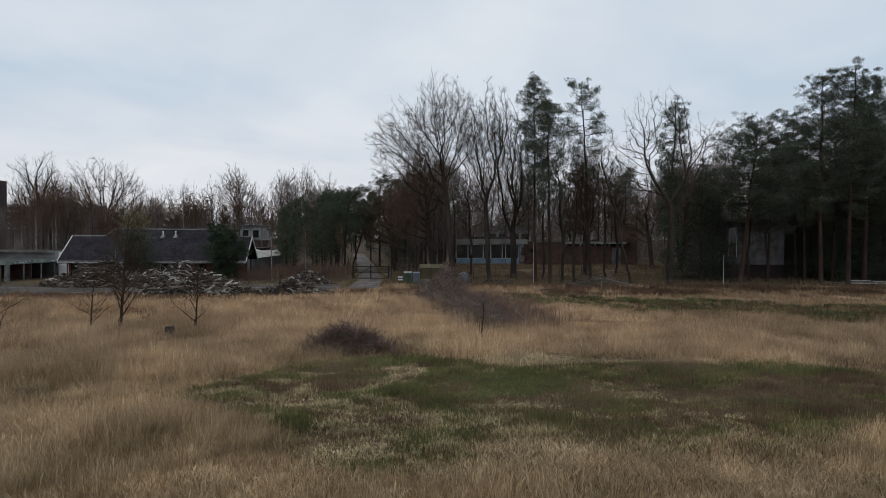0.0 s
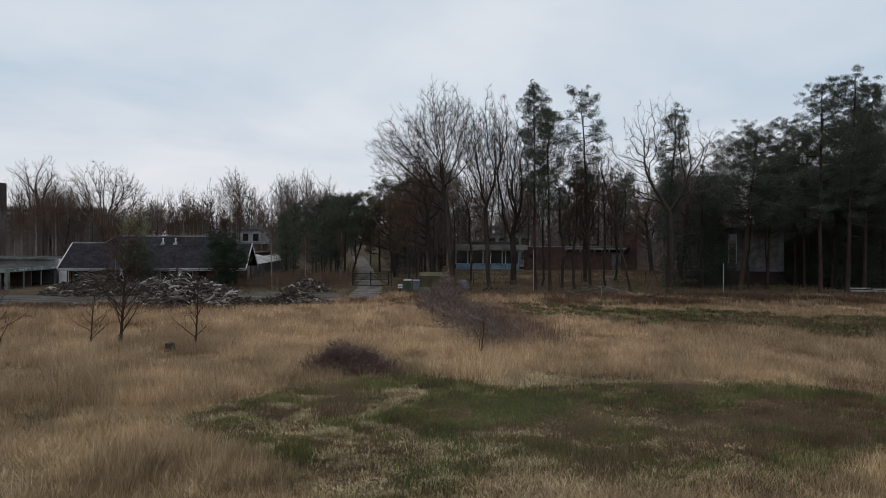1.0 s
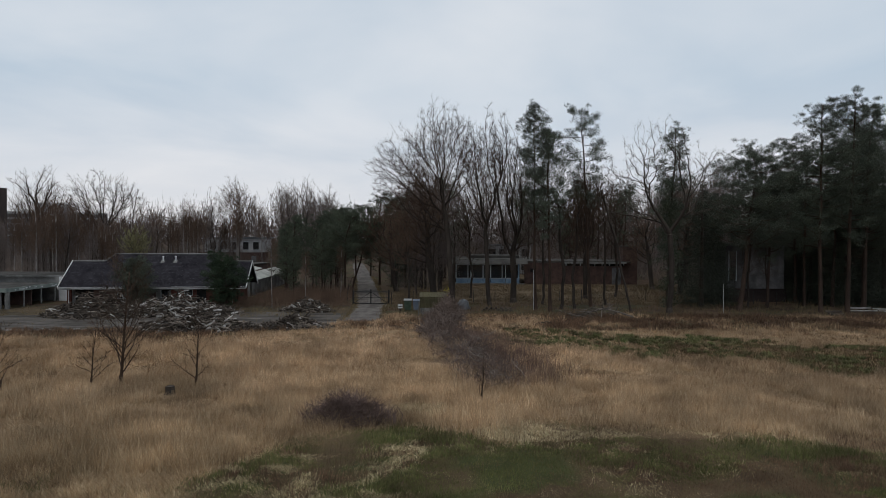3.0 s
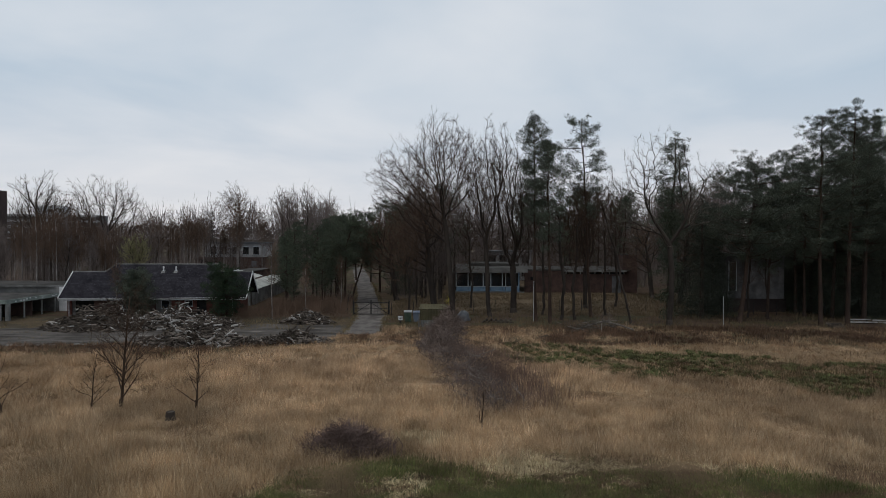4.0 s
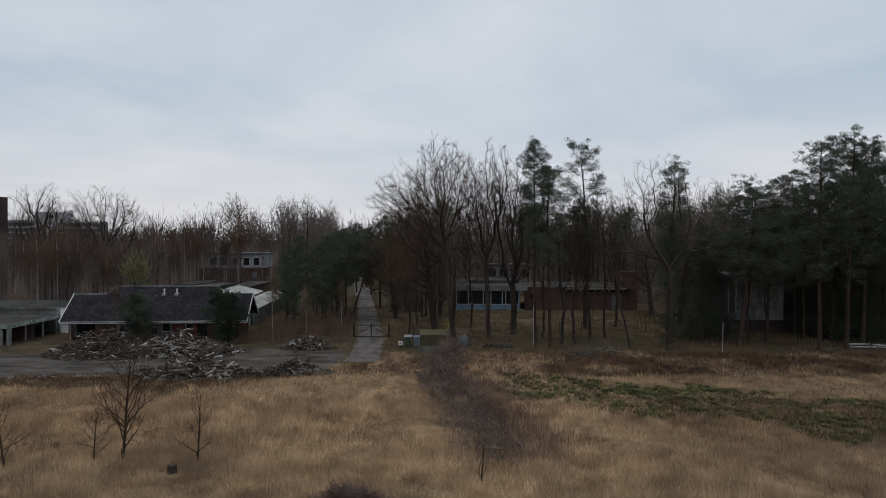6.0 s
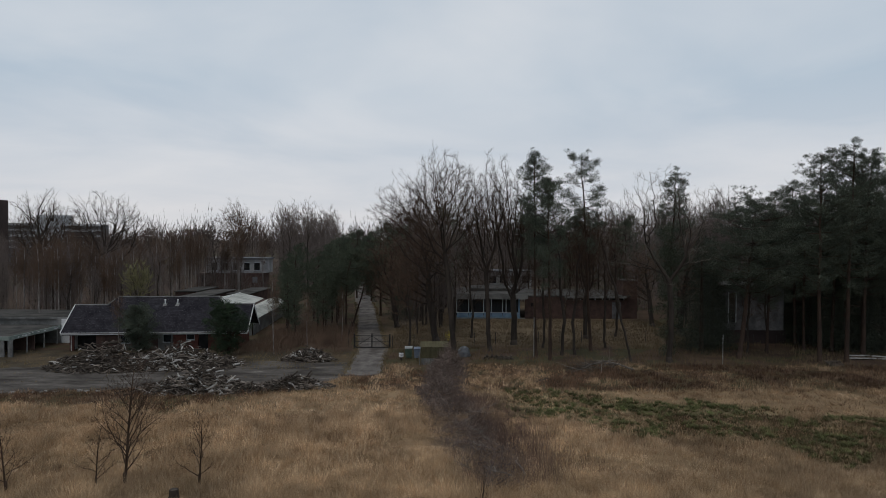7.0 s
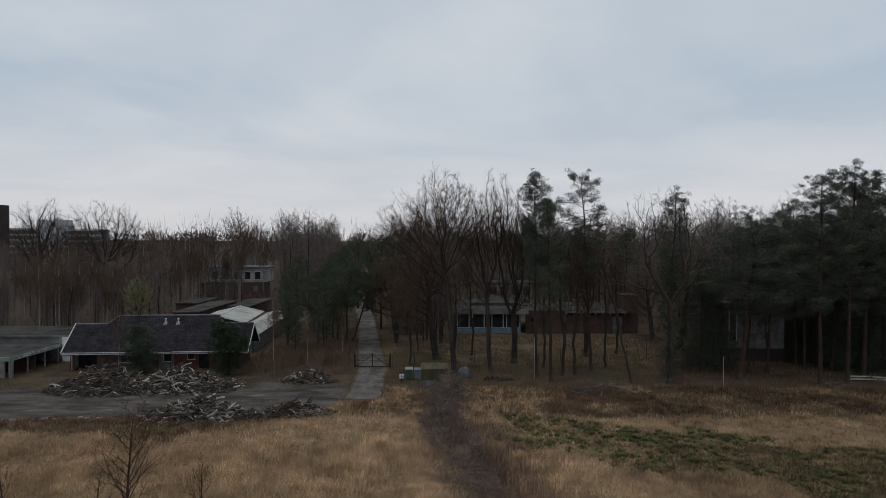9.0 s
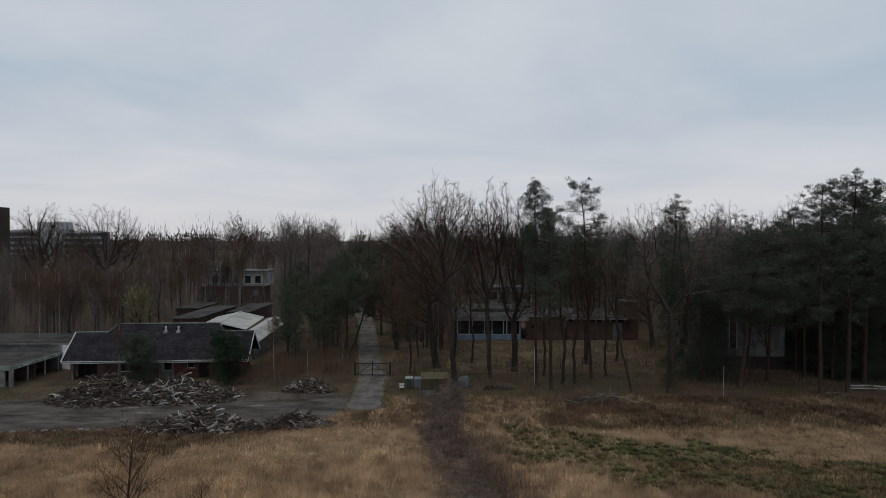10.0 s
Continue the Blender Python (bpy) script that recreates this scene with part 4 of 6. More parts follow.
put(pine(36, 27.6, 0.27, "tall pine with several crown tips", EDGE, bare=0.35, width=4.3, clumps=96, lean=(0.01, 0)), 50.3, 78.5)
put(pine(37, 20.4, 0.3, "wide low-crowned pine with dark spreading boughs", EDGE, bare=0.4, width=5.4, clumps=150, flat=0.9, lean=(0.13, 0)), 37.8, 80.5)
again(pr, 54.8, 82.2, 100, 1.02)
again(pr, 58.5, 79.0, 200, 1.08)
again(pa, 62.0, 86.0, 20, 1.0)
again(pr, 43.4, 84.5, 140, 0.76)
again(crook, 40.8, 84.5, 100, 0.7)
again(crook, 44.0, 86.0, 20, 0.6)
for x, y, a, q in ((49.8, 87.0, 40, 0.82), (53.0, 86.0, 160, 0.9), (56.2, 84.5, 250, 0.96), (50.8, 91.0, 310, 0.9), (60.0, 83.5, 80, 1.0)):
    again(pr, x, y, a, q)
wide = again(pr, 55.5, 94.0, 60, 0.82)
again(pr, 61.0, 90.0, 290, 0.9)
again(pr, 57.0, 88.0, 150, 0.95)
again(wide, 38.5, 91.5, 10, 0.6)
# dark evergreens
put(spruce(41, 16.8, 4.0, "dense dark spruce with boughs down to the ground", EDGE, per=80), 35.0, 85.5)
sp2 = put(spruce(42, 13.0, 3.6, "dark evergreen in the shade of taller trees", EDGE, per=80), 38.0, 89.0)
again(sp2, 53.5, 92.0, 80, 1.15)
again(sp2, 60.0, 96.0, 10, 1.2)
again(sp2, 55.5, 87.0, 130, 1.3)
# ivy climbing the robinia
def build_ivy():
    rng = np.random.default_rng(50)
    s = Shape()
    for k in range(120):
        h = rng.uniform(0.8, 17.0)
        a, q = rng.uniform(0, 6.28), rng.uniform(0.2, 1.9) * (1.0 if h < 9 else 0.65)
        needles(rng, s, (28.2 + q * math.cos(a), 79.3 + 0.7 * q * math.sin(a), h), rng.uniform(0.5, 0.9), 0.45, 60, 0.24, droop=0.6)
    single("ivy", s, M_IVY, "dark evergreen ivy climbing an old trunk", "ivy", kind="stuff")


build_ivy()
# two conifers in front of the house
put(pine(45, 6.6, 0.12, "bushy young green pine in front of the house", "conifers by the house", leaf=M_SHRUBGREEN, puff=0.72, bare=0.04, width=2.7, clumps=120, per=66), -28.0, 81.8)
put(pine(46, 6.0, 0.11, "dark young pine behind the wood pile", "conifers by the house", leaf=M_NEEDLE, puff=0.72, bare=0.04, width=2.5, clumps=120, per=66), -39.6, 82.0)
# young pines beside the road
ROADSIDE = "young pines beside the road"
yp = put(pine(61, 14.0, 0.16, "young pine with a deep green crown", ROADSIDE, leaf=M_YOUNGNEEDLE, puff=0.8, bare=0.22, width=3.3, clumps=72, per=52), -21.4, 107, 0, 0.92)
for x, y, s, a in ((-27.5, 112, 0.7, 40), (-24.5, 119, 0.82, 90), (-19.4, 103.5, 0.74, 150), (-18.8, 111, 0.9, 220), (-30.0, 121, 0.8, 310), (-19.8, 119, 1.05, 10), (-9.0, 124, 1.25, 75), (-19.2, 100.5, 0.66, 33), (-20.0, 113, 1.0, 190),
                   (-20.5, 124, 1.05, 260), (-21.5, 134, 1.1, 120), (-23.5, 144, 1.15, 10), (-17.5, 153, 1.2, 80), (-22.0, 160, 1.25, 300), (-26.2, 105, 0.75, 140), (-27.6, 117, 0.9, 20), (-30.5, 131, 1.0, 80), (-25.0, 101, 0.66, 200), (-22.8, 96.5, 0.5, 80), (-9.8, 121, 1.0, 15)):
    again(yp, x, y, a, s)
put(pine(62, 13.5, 0.18, "pine leaning its crown over the road", ROADSIDE, leaf=M_YOUNGNEEDLE, puff=0.85, bare=0.42, width=4.2, clumps=80, per=56, lean=(0.09, 0)), -16.4, 105)
put(pine(63, 12.5, 0.16, "slanting pine with its crown over the road", ROADSIDE, leaf=M_YOUNGNEEDLE, puff=0.8, bare=0.45, width=3.8, clumps=70, per=56, lean=(0.22, 0)), -15.6, 108)
again(sp2, -7.0, 117, 30, 0.95)
for x, y, a, q in ((-12.4, 124, 20, 1.3), (0.4, 131, 140, 1.5), (-5.2, 127, 250, 1.3), (27, 135, 60, 1.35), (37, 129, 310, 1.35), (32, 141, 190, 1.5), (45, 118, 90, 1.3), (20, 158, 20, 1.5)):
    again(yp, x, y, a, q)


# ---- the wood behind ----
WOOD = "trees of the wood behind"


def is_open(x, y):
    """True where buildings, the road or the yard keep trees away."""
    if abs(x - float(road_x(y))) < 5.0 + 0.02 * y:
        return True
    if -58 < x < -24 and 80 < y < 158:
        return True
    if -78 < x < -50 and 176 < y < 202:
        return True
    if 0 < x < 40 and 106 < y < 130:
        return True
    return False


def build_wood():
    rng = np.random.default_rng(77)
    far_trees = [bare_tree(101, 0.24, [(0, 0, -0.15), (0.2, 0, 6), (0.1, 0.2, 12)], [(0, 0, 17, 3.8, 3.8, 8, 3), (0, 0, 9, 3.4, 3.4, 5, 1.6)], "bare tree in the wood", WOOD, n=620, bf=0.5, twigs=11, twig=1.2, fine=0.012, m_twig=M_FARTWIG),
                 bare_tree(102, 0.2, [(0, 0, -0.15), (-0.2, 0, 7), (0, 0, 15)], [(0, 0, 18, 2.6, 2.6, 8.4, 3), (0, 0, 9, 2.2, 2.2, 5, 1)], "slim bare tree in the wood", WOOD, n=480, bf=0.6, twigs=11, twig=1.1, fine=0.012, m_twig=M_FARTWIG),
                 bare_tree(103, 0.26, [(0, 0, -0.15), (0.1, 0, 5), (0.3, 0, 9)], [(0, 0, 17, 5.2, 5.2, 7.4, 4), (0.5, 0, 8.5, 4.4, 4.4, 5, 1.8)], "broad bare tree in the wood", WOOD, n=760, bf=0.42, twigs=11, twig=1.2, fine=0.012, m_twig=M_FARTWIG)]
    spots = []
    while len(spots) < 185:
        y = rng.uniform(124, 275)
        x = rng.uniform(-0.78, 0.82) * y
        if (x < -0.27 * y and y < 192) or (0.02 * y < x < 0.37 * y and rng.random() < 0.25):
            continue
        if not is_open(x, y) and all((x - a) ** 2 + (y - b) ** 2 > 12 for a, b in spots):
            spots.append((x, y))
    light = [limbs(111, 0.24, [(0, 0, -0.15), (0.2, 0, 6), (0.1, 0.2, 12)], [(0, 0, 17, 4.0, 4.0, 8, 3), (0, 0, 8, 3.6, 3.6, 6, 1.4)], n=150, bf=0.5, twigs=7, twig=1.9, fine=0.024),
             limbs(112, 0.22, [(0, 0, -0.15), (0.1, 0, 5), (0.3, 0, 9)], [(0, 0, 17, 5.2, 5.2, 7.4, 4), (0.5, 0, 8, 4.6, 4.6, 6, 1.8)], n=170, bf=0.42, twigs=7, twig=1.9, fine=0.024)]
    ranks = Shape()
    spots.sort(key=lambda q: q[1])
    for i, (x, y) in enumerate(spots):
        t = far_trees[i % 3]
        if i >= 90:
            q = rng.uniform(0.82, 1.12) * (0.66 if x < -0.3 * y else 1.0)
            for shape in light[i % 2]:
                merge(ranks, shape, x, y, rng.uniform(0, 360), q)
            continue
        s = rng.uniform(0.82, 1.12) * (0.66 if x < -0.3 * y else 1.0)
        put(t, x, y, rng.uniform(0, 360), s) if i < 3 else again(t, x, y, rng.uniform(0, 360), s)
    # nearer ranks between the edge trees and the pavilion, and round the grey house
    n = 0
    while n < 60:
        y = rng.uniform(94, 124)
        x = rng.uniform(-12, 0.78 * y)
        if is_open(x, y) or (38 < x < 52 and 88 < y < 102) or (2 < x < 36 and y < 110 and rng.random() < 0.85):
            continue
        again(far_trees[n % 3], x, y, rng.uniform(0, 360), rng.uniform(0.5, 0.9))
        n += 1
    for i in range(18):
        y = rng.uniform(84, 118)
        x = rng.uniform(0.40, 0.80) * y
        if not (38 < x < 51.5 and 78 < y < 102):
            again(sp2 if i % 2 else yp, x, y, rng.uniform(0, 360), rng.uniform(0.8, 1.25))
    n = 0
    while n < 75:
        y = rng.uniform(150, 285)
        x = rng.uniform(0.12, 0.8) * y
        if not is_open(x, y) and (x > 0.36 * y or rng.random() < 0.65):
            q, a = rng.uniform(0.9, 1.12), rng.uniform(0, 360)
            for shape in light[n % 2]:
                merge(ranks, shape, x, y, a, q)
            n += 1
    n = 0
    while n < 30:
        y = rng.uniform(185, 265)
        x = rng.uniform(-0.27, -0.06) * y
        if not is_open(x, y):
            a, q = rng.uniform(0, 360), rng.uniform(0.95, 1.15)
            for shape in light[n % 2]:
                merge(ranks, shape, x, y, a, q)
            n += 1
    # low brown growth under the trees round the pavilion and the grey house
    for i in range(90):
        y = rng.uniform(126, 150)
        x = rng.uniform(-0.08, 0.75) * y
        if not is_open(x, y) and not (4 < x < 27 and y > 142):
            a, q = rng.uniform(0, 360), rng.uniform(0.25, 0.5)
            for shape in light[i % 2]:
                merge(ranks, shape, x, y, a, q)
    single("wood_ranks", ranks, M_FARTWIG, "ranks of bare brown trees further back in the wood", "wood", kind="stuff")
    for x, y, q in ((-66.5, 171, 0.62), (-62.5, 167, 0.55), (-58.0, 172, 0.66), (-54.0, 168, 0.6), (-69.0, 165, 0.6)):
        again(far_trees[1], x, y, x * 40, q)
    for x, y, q in ((5.5, 135, 0.62), (9.0, 138, 0.7), (13.0, 134, 0.6), (18.5, 137, 0.68), (22.5, 135, 0.62), (26.5, 138, 0.7), (34.0, 128, 0.6), (38.0, 124, 0.6)):
        again(far_trees[2 if x < 15 else 0], x, y, x * 50, q)
    for i in range(26):
        y = rng.uniform(100, 150)
        again(far_trees[i % 3], rng.uniform(-0.72, -0.42) * y - 8, y, rng.uniform(0, 360), rng.uniform(0.3, 0.5))
    # birches behind the house
    birch = bare_tree(104, 0.085, [(0, 0, -0.15), (0.1, 0, 5), (-0.1, 0, 10), (0.1, 0, 14.2)], [(0, 0, 10.6, 1.5, 1.5, 4.6, 1)], "slender white-stemmed birch in the wood", "birches behind the house", n=320, bf=0.6, twigs=9, twig=0.9, fine=0.009, droop=0.1, m_wood=M_BIRCH, m_twig=M_TWIG_BROWN, name="birch_tree")
    n = 0
    while n < 52:
        y = rng.uniform(96, 170)
        x = rng.uniform(-0.68, -0.32) * y
        if is_open(x, y) or (x > -57 and y < 130):
            continue
        q = rng.uniform(0.65, 1.05) * (1 + (y - 100) / 250)
        put(birch, x, y, 0, q) if n == 0 else again(birch, x, y, rng.uniform(0, 360), q)
        n += 1
    for i in range(12):
        again(birch, rng.uniform(-76, -46), rng.uniform(160, 180), rng.uniform(0, 360), rng.uniform(0.9, 1.3))
    # pines scattered in the wood
    for i in range(10):
        y = rng.uniform(125, 255)
        x = rng.uniform(-0.15, 0.8) * y
        if not is_open(x, y):
            again(yp, x, y, rng.uniform(0, 360), rng.uniform(1.0, 1.3))
    # two great bare crowns and a birch over the house
    oak = bare_tree(105, 0.6, [(0, 0, -0.15), (0.2, 0, 5), (0.0, 0, 9)], [(0, 0, 17.5, 11.5, 8.0, 9.5, 5), (-5.5, 0, 16.0, 6.0, 5.0, 7.0, 2), (6.0, 0, 16.5, 5.5, 5.0, 6.5, 2)], "great bare oak with a rounded crown", WOOD, n=1900, bf=0.42, shell=0.36, crook=0.22, twigs=9, twig=1.1, fine=0.014)
    put(oak, -97, 181, 0, 1.08)
    put(bare_tree(107, 0.6, [(0, 0, -0.15), (-0.2, 0, 5), (0.2, 0, 11)], [(-3.8, 0, 18.5, 3.4, 3.4, 7.0, 2), (2.6, 0, 19, 4.0, 4.0, 7.6, 3), (0, 0, 13, 6.5, 4.5, 5.0, 1.5)], "great bare oak with few thick upright limbs", WOOD, n=700, bf=0.5, shell=0.34, crook=0.22, twigs=8, twig=1.1, fine=0.014), -106.3, 166, 0, 1.08)
    again(oak, -122, 196, 250, 1.0)
    put(bare_tree(108, 0.3, [(0, 0, -0.15), (0.2, 0, 8), (0.1, 0, 14)], [(-2.6, 0, 19.5, 3.6, 3.2, 6.2, 3), (2.4, 0, 18.5, 3.6, 3.2, 5.6, 3), (0, 0, 21, 2.6, 2.6, 5, 2)], "tall birch with several pale stems and a fine reddish crown", WOOD, n=900, bf=0.6, twigs=13, twig=1.2, fine=0.012, droop=0.05, m_wood=M_BIRCH, m_twig=M_TWIG_BROWN, name="birch_tree"), -58, 178)
    again(far_trees[2], -66, 182, 40, 0.92)
    # thin brown undergrowth among the birches
    n = 0
    while n < 60:
        y = rng.uniform(100, 190)
        x = rng.uniform(-0.72, -0.3) * y
        if is_open(x, y) or (x > -58 and y < 132):
            continue
        again(far_trees[n % 3], x, y, rng.uniform(0, 360), rng.uniform(0.3, 0.62))
        n += 1
    again(birch, -41.8, 80.6, 60, 0.58)
    again(birch, -22.3, 82.5, 160, 0.72)
    again(birch, -18.2, 84.0, 220, 0.5)
    again(birch, -14.9, 92.0, 20, 0.55)
    put(bare_tree(106, 0.12, [(0, 0, -0.15), (0, 0, 2), (0.1, 0, 4)], [(0, 0, 7.5, 2.9, 2.9, 4.2, 1)], "small tree dusted with yellow-green catkins", WOOD, n=420, bf=0.4, twigs=14, twig=0.55, fine=0.03, m_twig=M_CATKIN), -53.6, 110.5)
    # scrub and the mass of the wood further off
    s = Shape()
    n = 62000
    y = rng.uniform(100, 275, n)
    x = rng.uniform(-0.85, 0.9, n) * y
    ok = (np.abs(x - road_x(y)) > 3.5 + 0.012 * y) & ~((x > -58) & (x < -26) & (y < 158)) & ~((x > -76) & (x < -50) & (y > 180) & (y < 200)) & ~((x > 0) & (x < 38) & (y < 128))
    x, y = x[ok], y[ok]
    n = len(x)
    tall = rng.uniform(0.6, 2.4, n) * (0.6 + 0.8 * field(x, y, 9, 41)) * (1 + (y - 100) / 200)
    base = np.stack([x, y, height(x, y) - 0.1 + rng.uniform(0, 1.5, n) * tall * 0.9], 1)
    tip = base + np.stack([rng.normal(0, 0.6, n) * tall, rng.normal(0, 0.6, n) * tall, tall], 1)
    half = np.stack([np.full(n, 0.018) * (y / 100), np.zeros(n), np.zeros(n)], 1)
    s.spikes(base, tip, half)
    single("scrub", s, M_FARTWIG, "bare brown scrub on the woodland floor", "scrub", kind="stuff")
    s = Shape()
    for k in range(210):
        cy = rng.uniform(255, 340)
        cx = rng.uniform(-0.9, 0.9) * cy
        top = rng.uniform(20, 27)
        n = 210
        base = np.array([cx, cy, top * 0.5]) + rng.normal(0, 1, (n, 3)) * (1.7, 1.7, top * 0.16)
        way = (base - (cx, cy, top * 0.25)) * (0.5, 0.5, 0.35) + rng.normal(0, 0.7, (n, 3))
        way /= np.linalg.norm(way, axis=1)[:, None]
        s.spikes(base, base + way * rng.uniform(1.5, 4.5, n)[:, None], np.stack([rng.uniform(0.04, 0.10, n), np.zeros(n), np.zeros(n)], 1))
        s.spikes(np.array([[cx, cy, -0.2]]), np.array([[cx + rng.normal(0, 0.6), cy, top * 0.9]]), np.array([[0.25, 0, 0]]))
    for k in range(330):
        cy = rng.uniform(560, 700)
        cx = rng.uniform(-0.85, 0.85) * cy
        needles(rng, s, (cx, cy, rng.uniform(10, 15)), rng.uniform(5, 8), rng.uniform(8, 12), 70, 3.2)
    single("far_woods", s, M_FARWOOD, "distant grey-brown bare woods along the horizon", "wood", kind="stuff")
    # shrubs between the house and the road
    s = Shape()
    n = 9000
    x, y = rng.uniform(-27, -13.2, n), rng.uniform(80.5, 103, n)
    ok = (np.abs(x - road_x(y)) > 2.6) & (field(x, y, 2.4, 46) > 0.3)
    x, y = x[ok], y[ok]
    n = len(x)
    tall = rng.uniform(0.4, 1.9, n)
    base = np.stack([x, y, rng.uniform(-0.05, 0.6, n)], 1)
    tip = base + np.stack([rng.normal(0, 0.5, n) * tall, rng.normal(0, 0.5, n) * tall, tall], 1)
    s.spikes(base, tip, np.stack([np.full(n, 0.016), np.zeros(n), np.zeros(n)], 1))
    single("bare_shrubs", s, M_TWIG_BROWN, "reddish-brown bare shrubs beside the house", "shrubs", kind="stuff")


build_wood()


# ---- the brick house with the dark roof ----
def build_house():
    h = thing("house", "low derelict brick house with a dark slate roof", "house", at=pose(-51.2, 83.3, 0, 0, 0, 5.4))
    k = 0.79
    wv, wz, mv, mz = 4.15, 2.5 + 4.15 * k, 5.4, 2.5 + 5.4 * k
    th = 0.14
    roof = part("roof", Shape().slab([(0.4, 0, 2.5), (24.6, 0, 2.5), (24.6, wv, wz), (0.4, wv, wz)], th), M_ROOF, h, "dark slate roof with pale lichen specks")
    part("upper_roof", Shape().slab([(4.71, wv + 0.002, wz), (20.29, wv + 0.002, wz), (19.6, mv, mz), (5.6, mv, mz)], th), M_ROOF, h)
    part("rear_roof", Shape().slab([(4.7, wv, wz), (4.7, 2 * wv, 2.5), (0.4, 2 * wv, 2.5), (0.4, wv, wz)][::-1], th), M_ROOF, h)
    part("rear_roof", Shape().slab([(24.6, wv, wz), (24.6, 2 * wv, 2.5), (20.3, 2 * wv, 2.5), (20.3, wv, wz)][::-1], th), M_ROOF, h)
    part("rear_roof", Shape().slab([(19.6, mv, mz), (20.3, 2 * mv, 2.5), (4.7, 2 * mv, 2.5), (5.6, mv, mz)][::-1], th), M_ROOF, h)
    r = Shape()
    r.add([(4.7, wv, wz), (5.6, mv, mz), (4.7, 2 * mv, 2.5), (4.7, 2 * wv, 2.5)], [(0, 1, 2, 3)])
    part("roof_cheek", r, M_ROOF, h)
    r = Shape()
    r.add([(20.3, wv, wz), (19.6, mv, mz), (20.3, 2 * mv, 2.5), (20.3, 2 * wv, 2.5)], [(3, 2, 1, 0)])
    part("roof_cheek", r, M_ROOF, h)
    for a, b in (((0.4, wv, wz), (4.7, wv, wz)), ((5.6, mv, mz), (19.6, mv, mz)), ((20.3, wv, wz), (24.6, wv, wz)), ((4.7, wv, wz), (5.6, mv, mz)), ((20.3, wv, wz), (19.6, mv, mz))):
        part("ridge_cap", Shape().tube([np.array(a) + (0, 0, 0.02), np.array(b) + (0, 0, 0.02)], [0.09, 0.09], 6), M_CONC, roof)
    for u in (12.4, 14.1):
        v = part("roof_vent", Shape().tube([(u, 4.3, 2.5 + 4.3 * k - 0.1), (u, 4.3, 2.5 + 4.3 * k + 0.55)], [0.09, 0.09], 8), M_WHITE, roof)
        part("vent_cap", Shape().tube([(u, 4.3, 2.5 + 4.3 * k + 0.5), (u, 4.3, 2.5 + 4.3 * k + 0.62)], [0.17, 0.08], 8), M_WHITE, v)
        part("flashing", Shape().slab([(u - 0.25, 3.9, 2.52 + 3.9 * k), (u + 0.25, 3.9, 2.52 + 3.9 * k), (u + 0.25, 4.4, 2.52 + 4.4 * k), (u - 0.25, 4.4, 2.52 + 4.4 * k)], 0.02), M_CONC, v)
    part("fascia", Shape().box(6.0, -0.05, 2.20, 11.2, 0.07, 0.30), M_WHITE, h, "white eaves board")
    part("fascia", Shape().box(13.1, -0.04, 2.20, 2.9, 0.07, 0.26), M_WHITE, h)
    part("fascia", Shape().box(19.6, -0.05, 2.18, 9.98, 0.07, 0.32), M_WHITE, h)
    part("gutter", Shape().tube([(0.5, -0.16, 2.42), (24.5, -0.16, 2.38)], [0.07, 0.07], 6), M_CONC, h)
    for u in (0.355, 24.645):
        s = Shape()
        s.slab([(u - 0.04, -0.12, 2.53), (u + 0.04, -0.12, 2.53), (u + 0.04, wv, wz + 0.13), (u - 0.04, wv, wz + 0.13)], 0.3)
        s.slab([(u - 0.04, wv, wz + 0.13), (u + 0.04, wv, wz + 0.13), (u + 0.04, 2 * wv, 2.55), (u - 0.04, 2 * wv, 2.55)], 0.3)
        part("verge_board", s, M_WHITE, h, "white gable board")
    # the shade under the eaves is put into this board's colour
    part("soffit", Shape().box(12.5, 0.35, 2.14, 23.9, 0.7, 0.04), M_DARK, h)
    # front wall, pier by pier, with its openings
    f = 0.85

    def wall(u0, u1, z0, z1, m, v=f):
        return part("wall", Shape().box((u0 + u1) / 2, v, z0, u1 - u0, 0.24, z1 - z0), m, h)

    wall(1.2, 1.75, -0.1, 2.14, M_BRICK)
    wall(4.6, 7.6, -0.1, 2.14, M_DARKBRICK)
    wall(7.6, 9.0, -0.1, 0.9, M_DARKBRICK)
    wall(7.6, 9.0, 1.95, 2.14, M_DARKBRICK)
    wall(9.0, 12.6, -0.1, 2.14, M_DARKBRICK)
    wall(12.6, 14.6, -0.1, 0.95, M_CONC)
    wall(12.6, 13.2, 0.95, 2.14, M_CONC)
    wall(14.35, 14.6, 0.95, 2.14, M_CONC)
    wall(14.6, 16.3, -0.1, 2.14, M_BRICK)
    wall(16.3, 17.4, -0.1, 1.25, M_BRICK)
    wall(17.4, 17.9, -0.1, 2.14, M_BRICK)
    wall(19.2, 23.3, -0.1, 2.14, M_BRICK)
    for u0, u1, z0, z1 in ((7.6, 9.0, 0.9, 1.95), (13.2, 14.35, 0.95, 2.1), (16.3, 17.4, 1.25, 2.1)):
        w = part("window", Shape().box((u0 + u1) / 2, f + 0.06, z0, u1 - u0, 0.03, z1 - z0), M_GLASS, h, "dark window in the front wall")
        fr = Shape()
        for a, b, c, d in ((u0, u0 + 0.07, z0, z1), (u1 - 0.07, u1, z0, z1), (u0 + 0.07, u1 - 0.07, z0, z0 + 0.07), (u0 + 0.07, u1 - 0.07, z1 - 0.07, z1)):
            fr.box((a + b) / 2, f + 0.02, c, b - a, 0.07, d - c)
        part("window_frame", fr, M_FRAME, w)
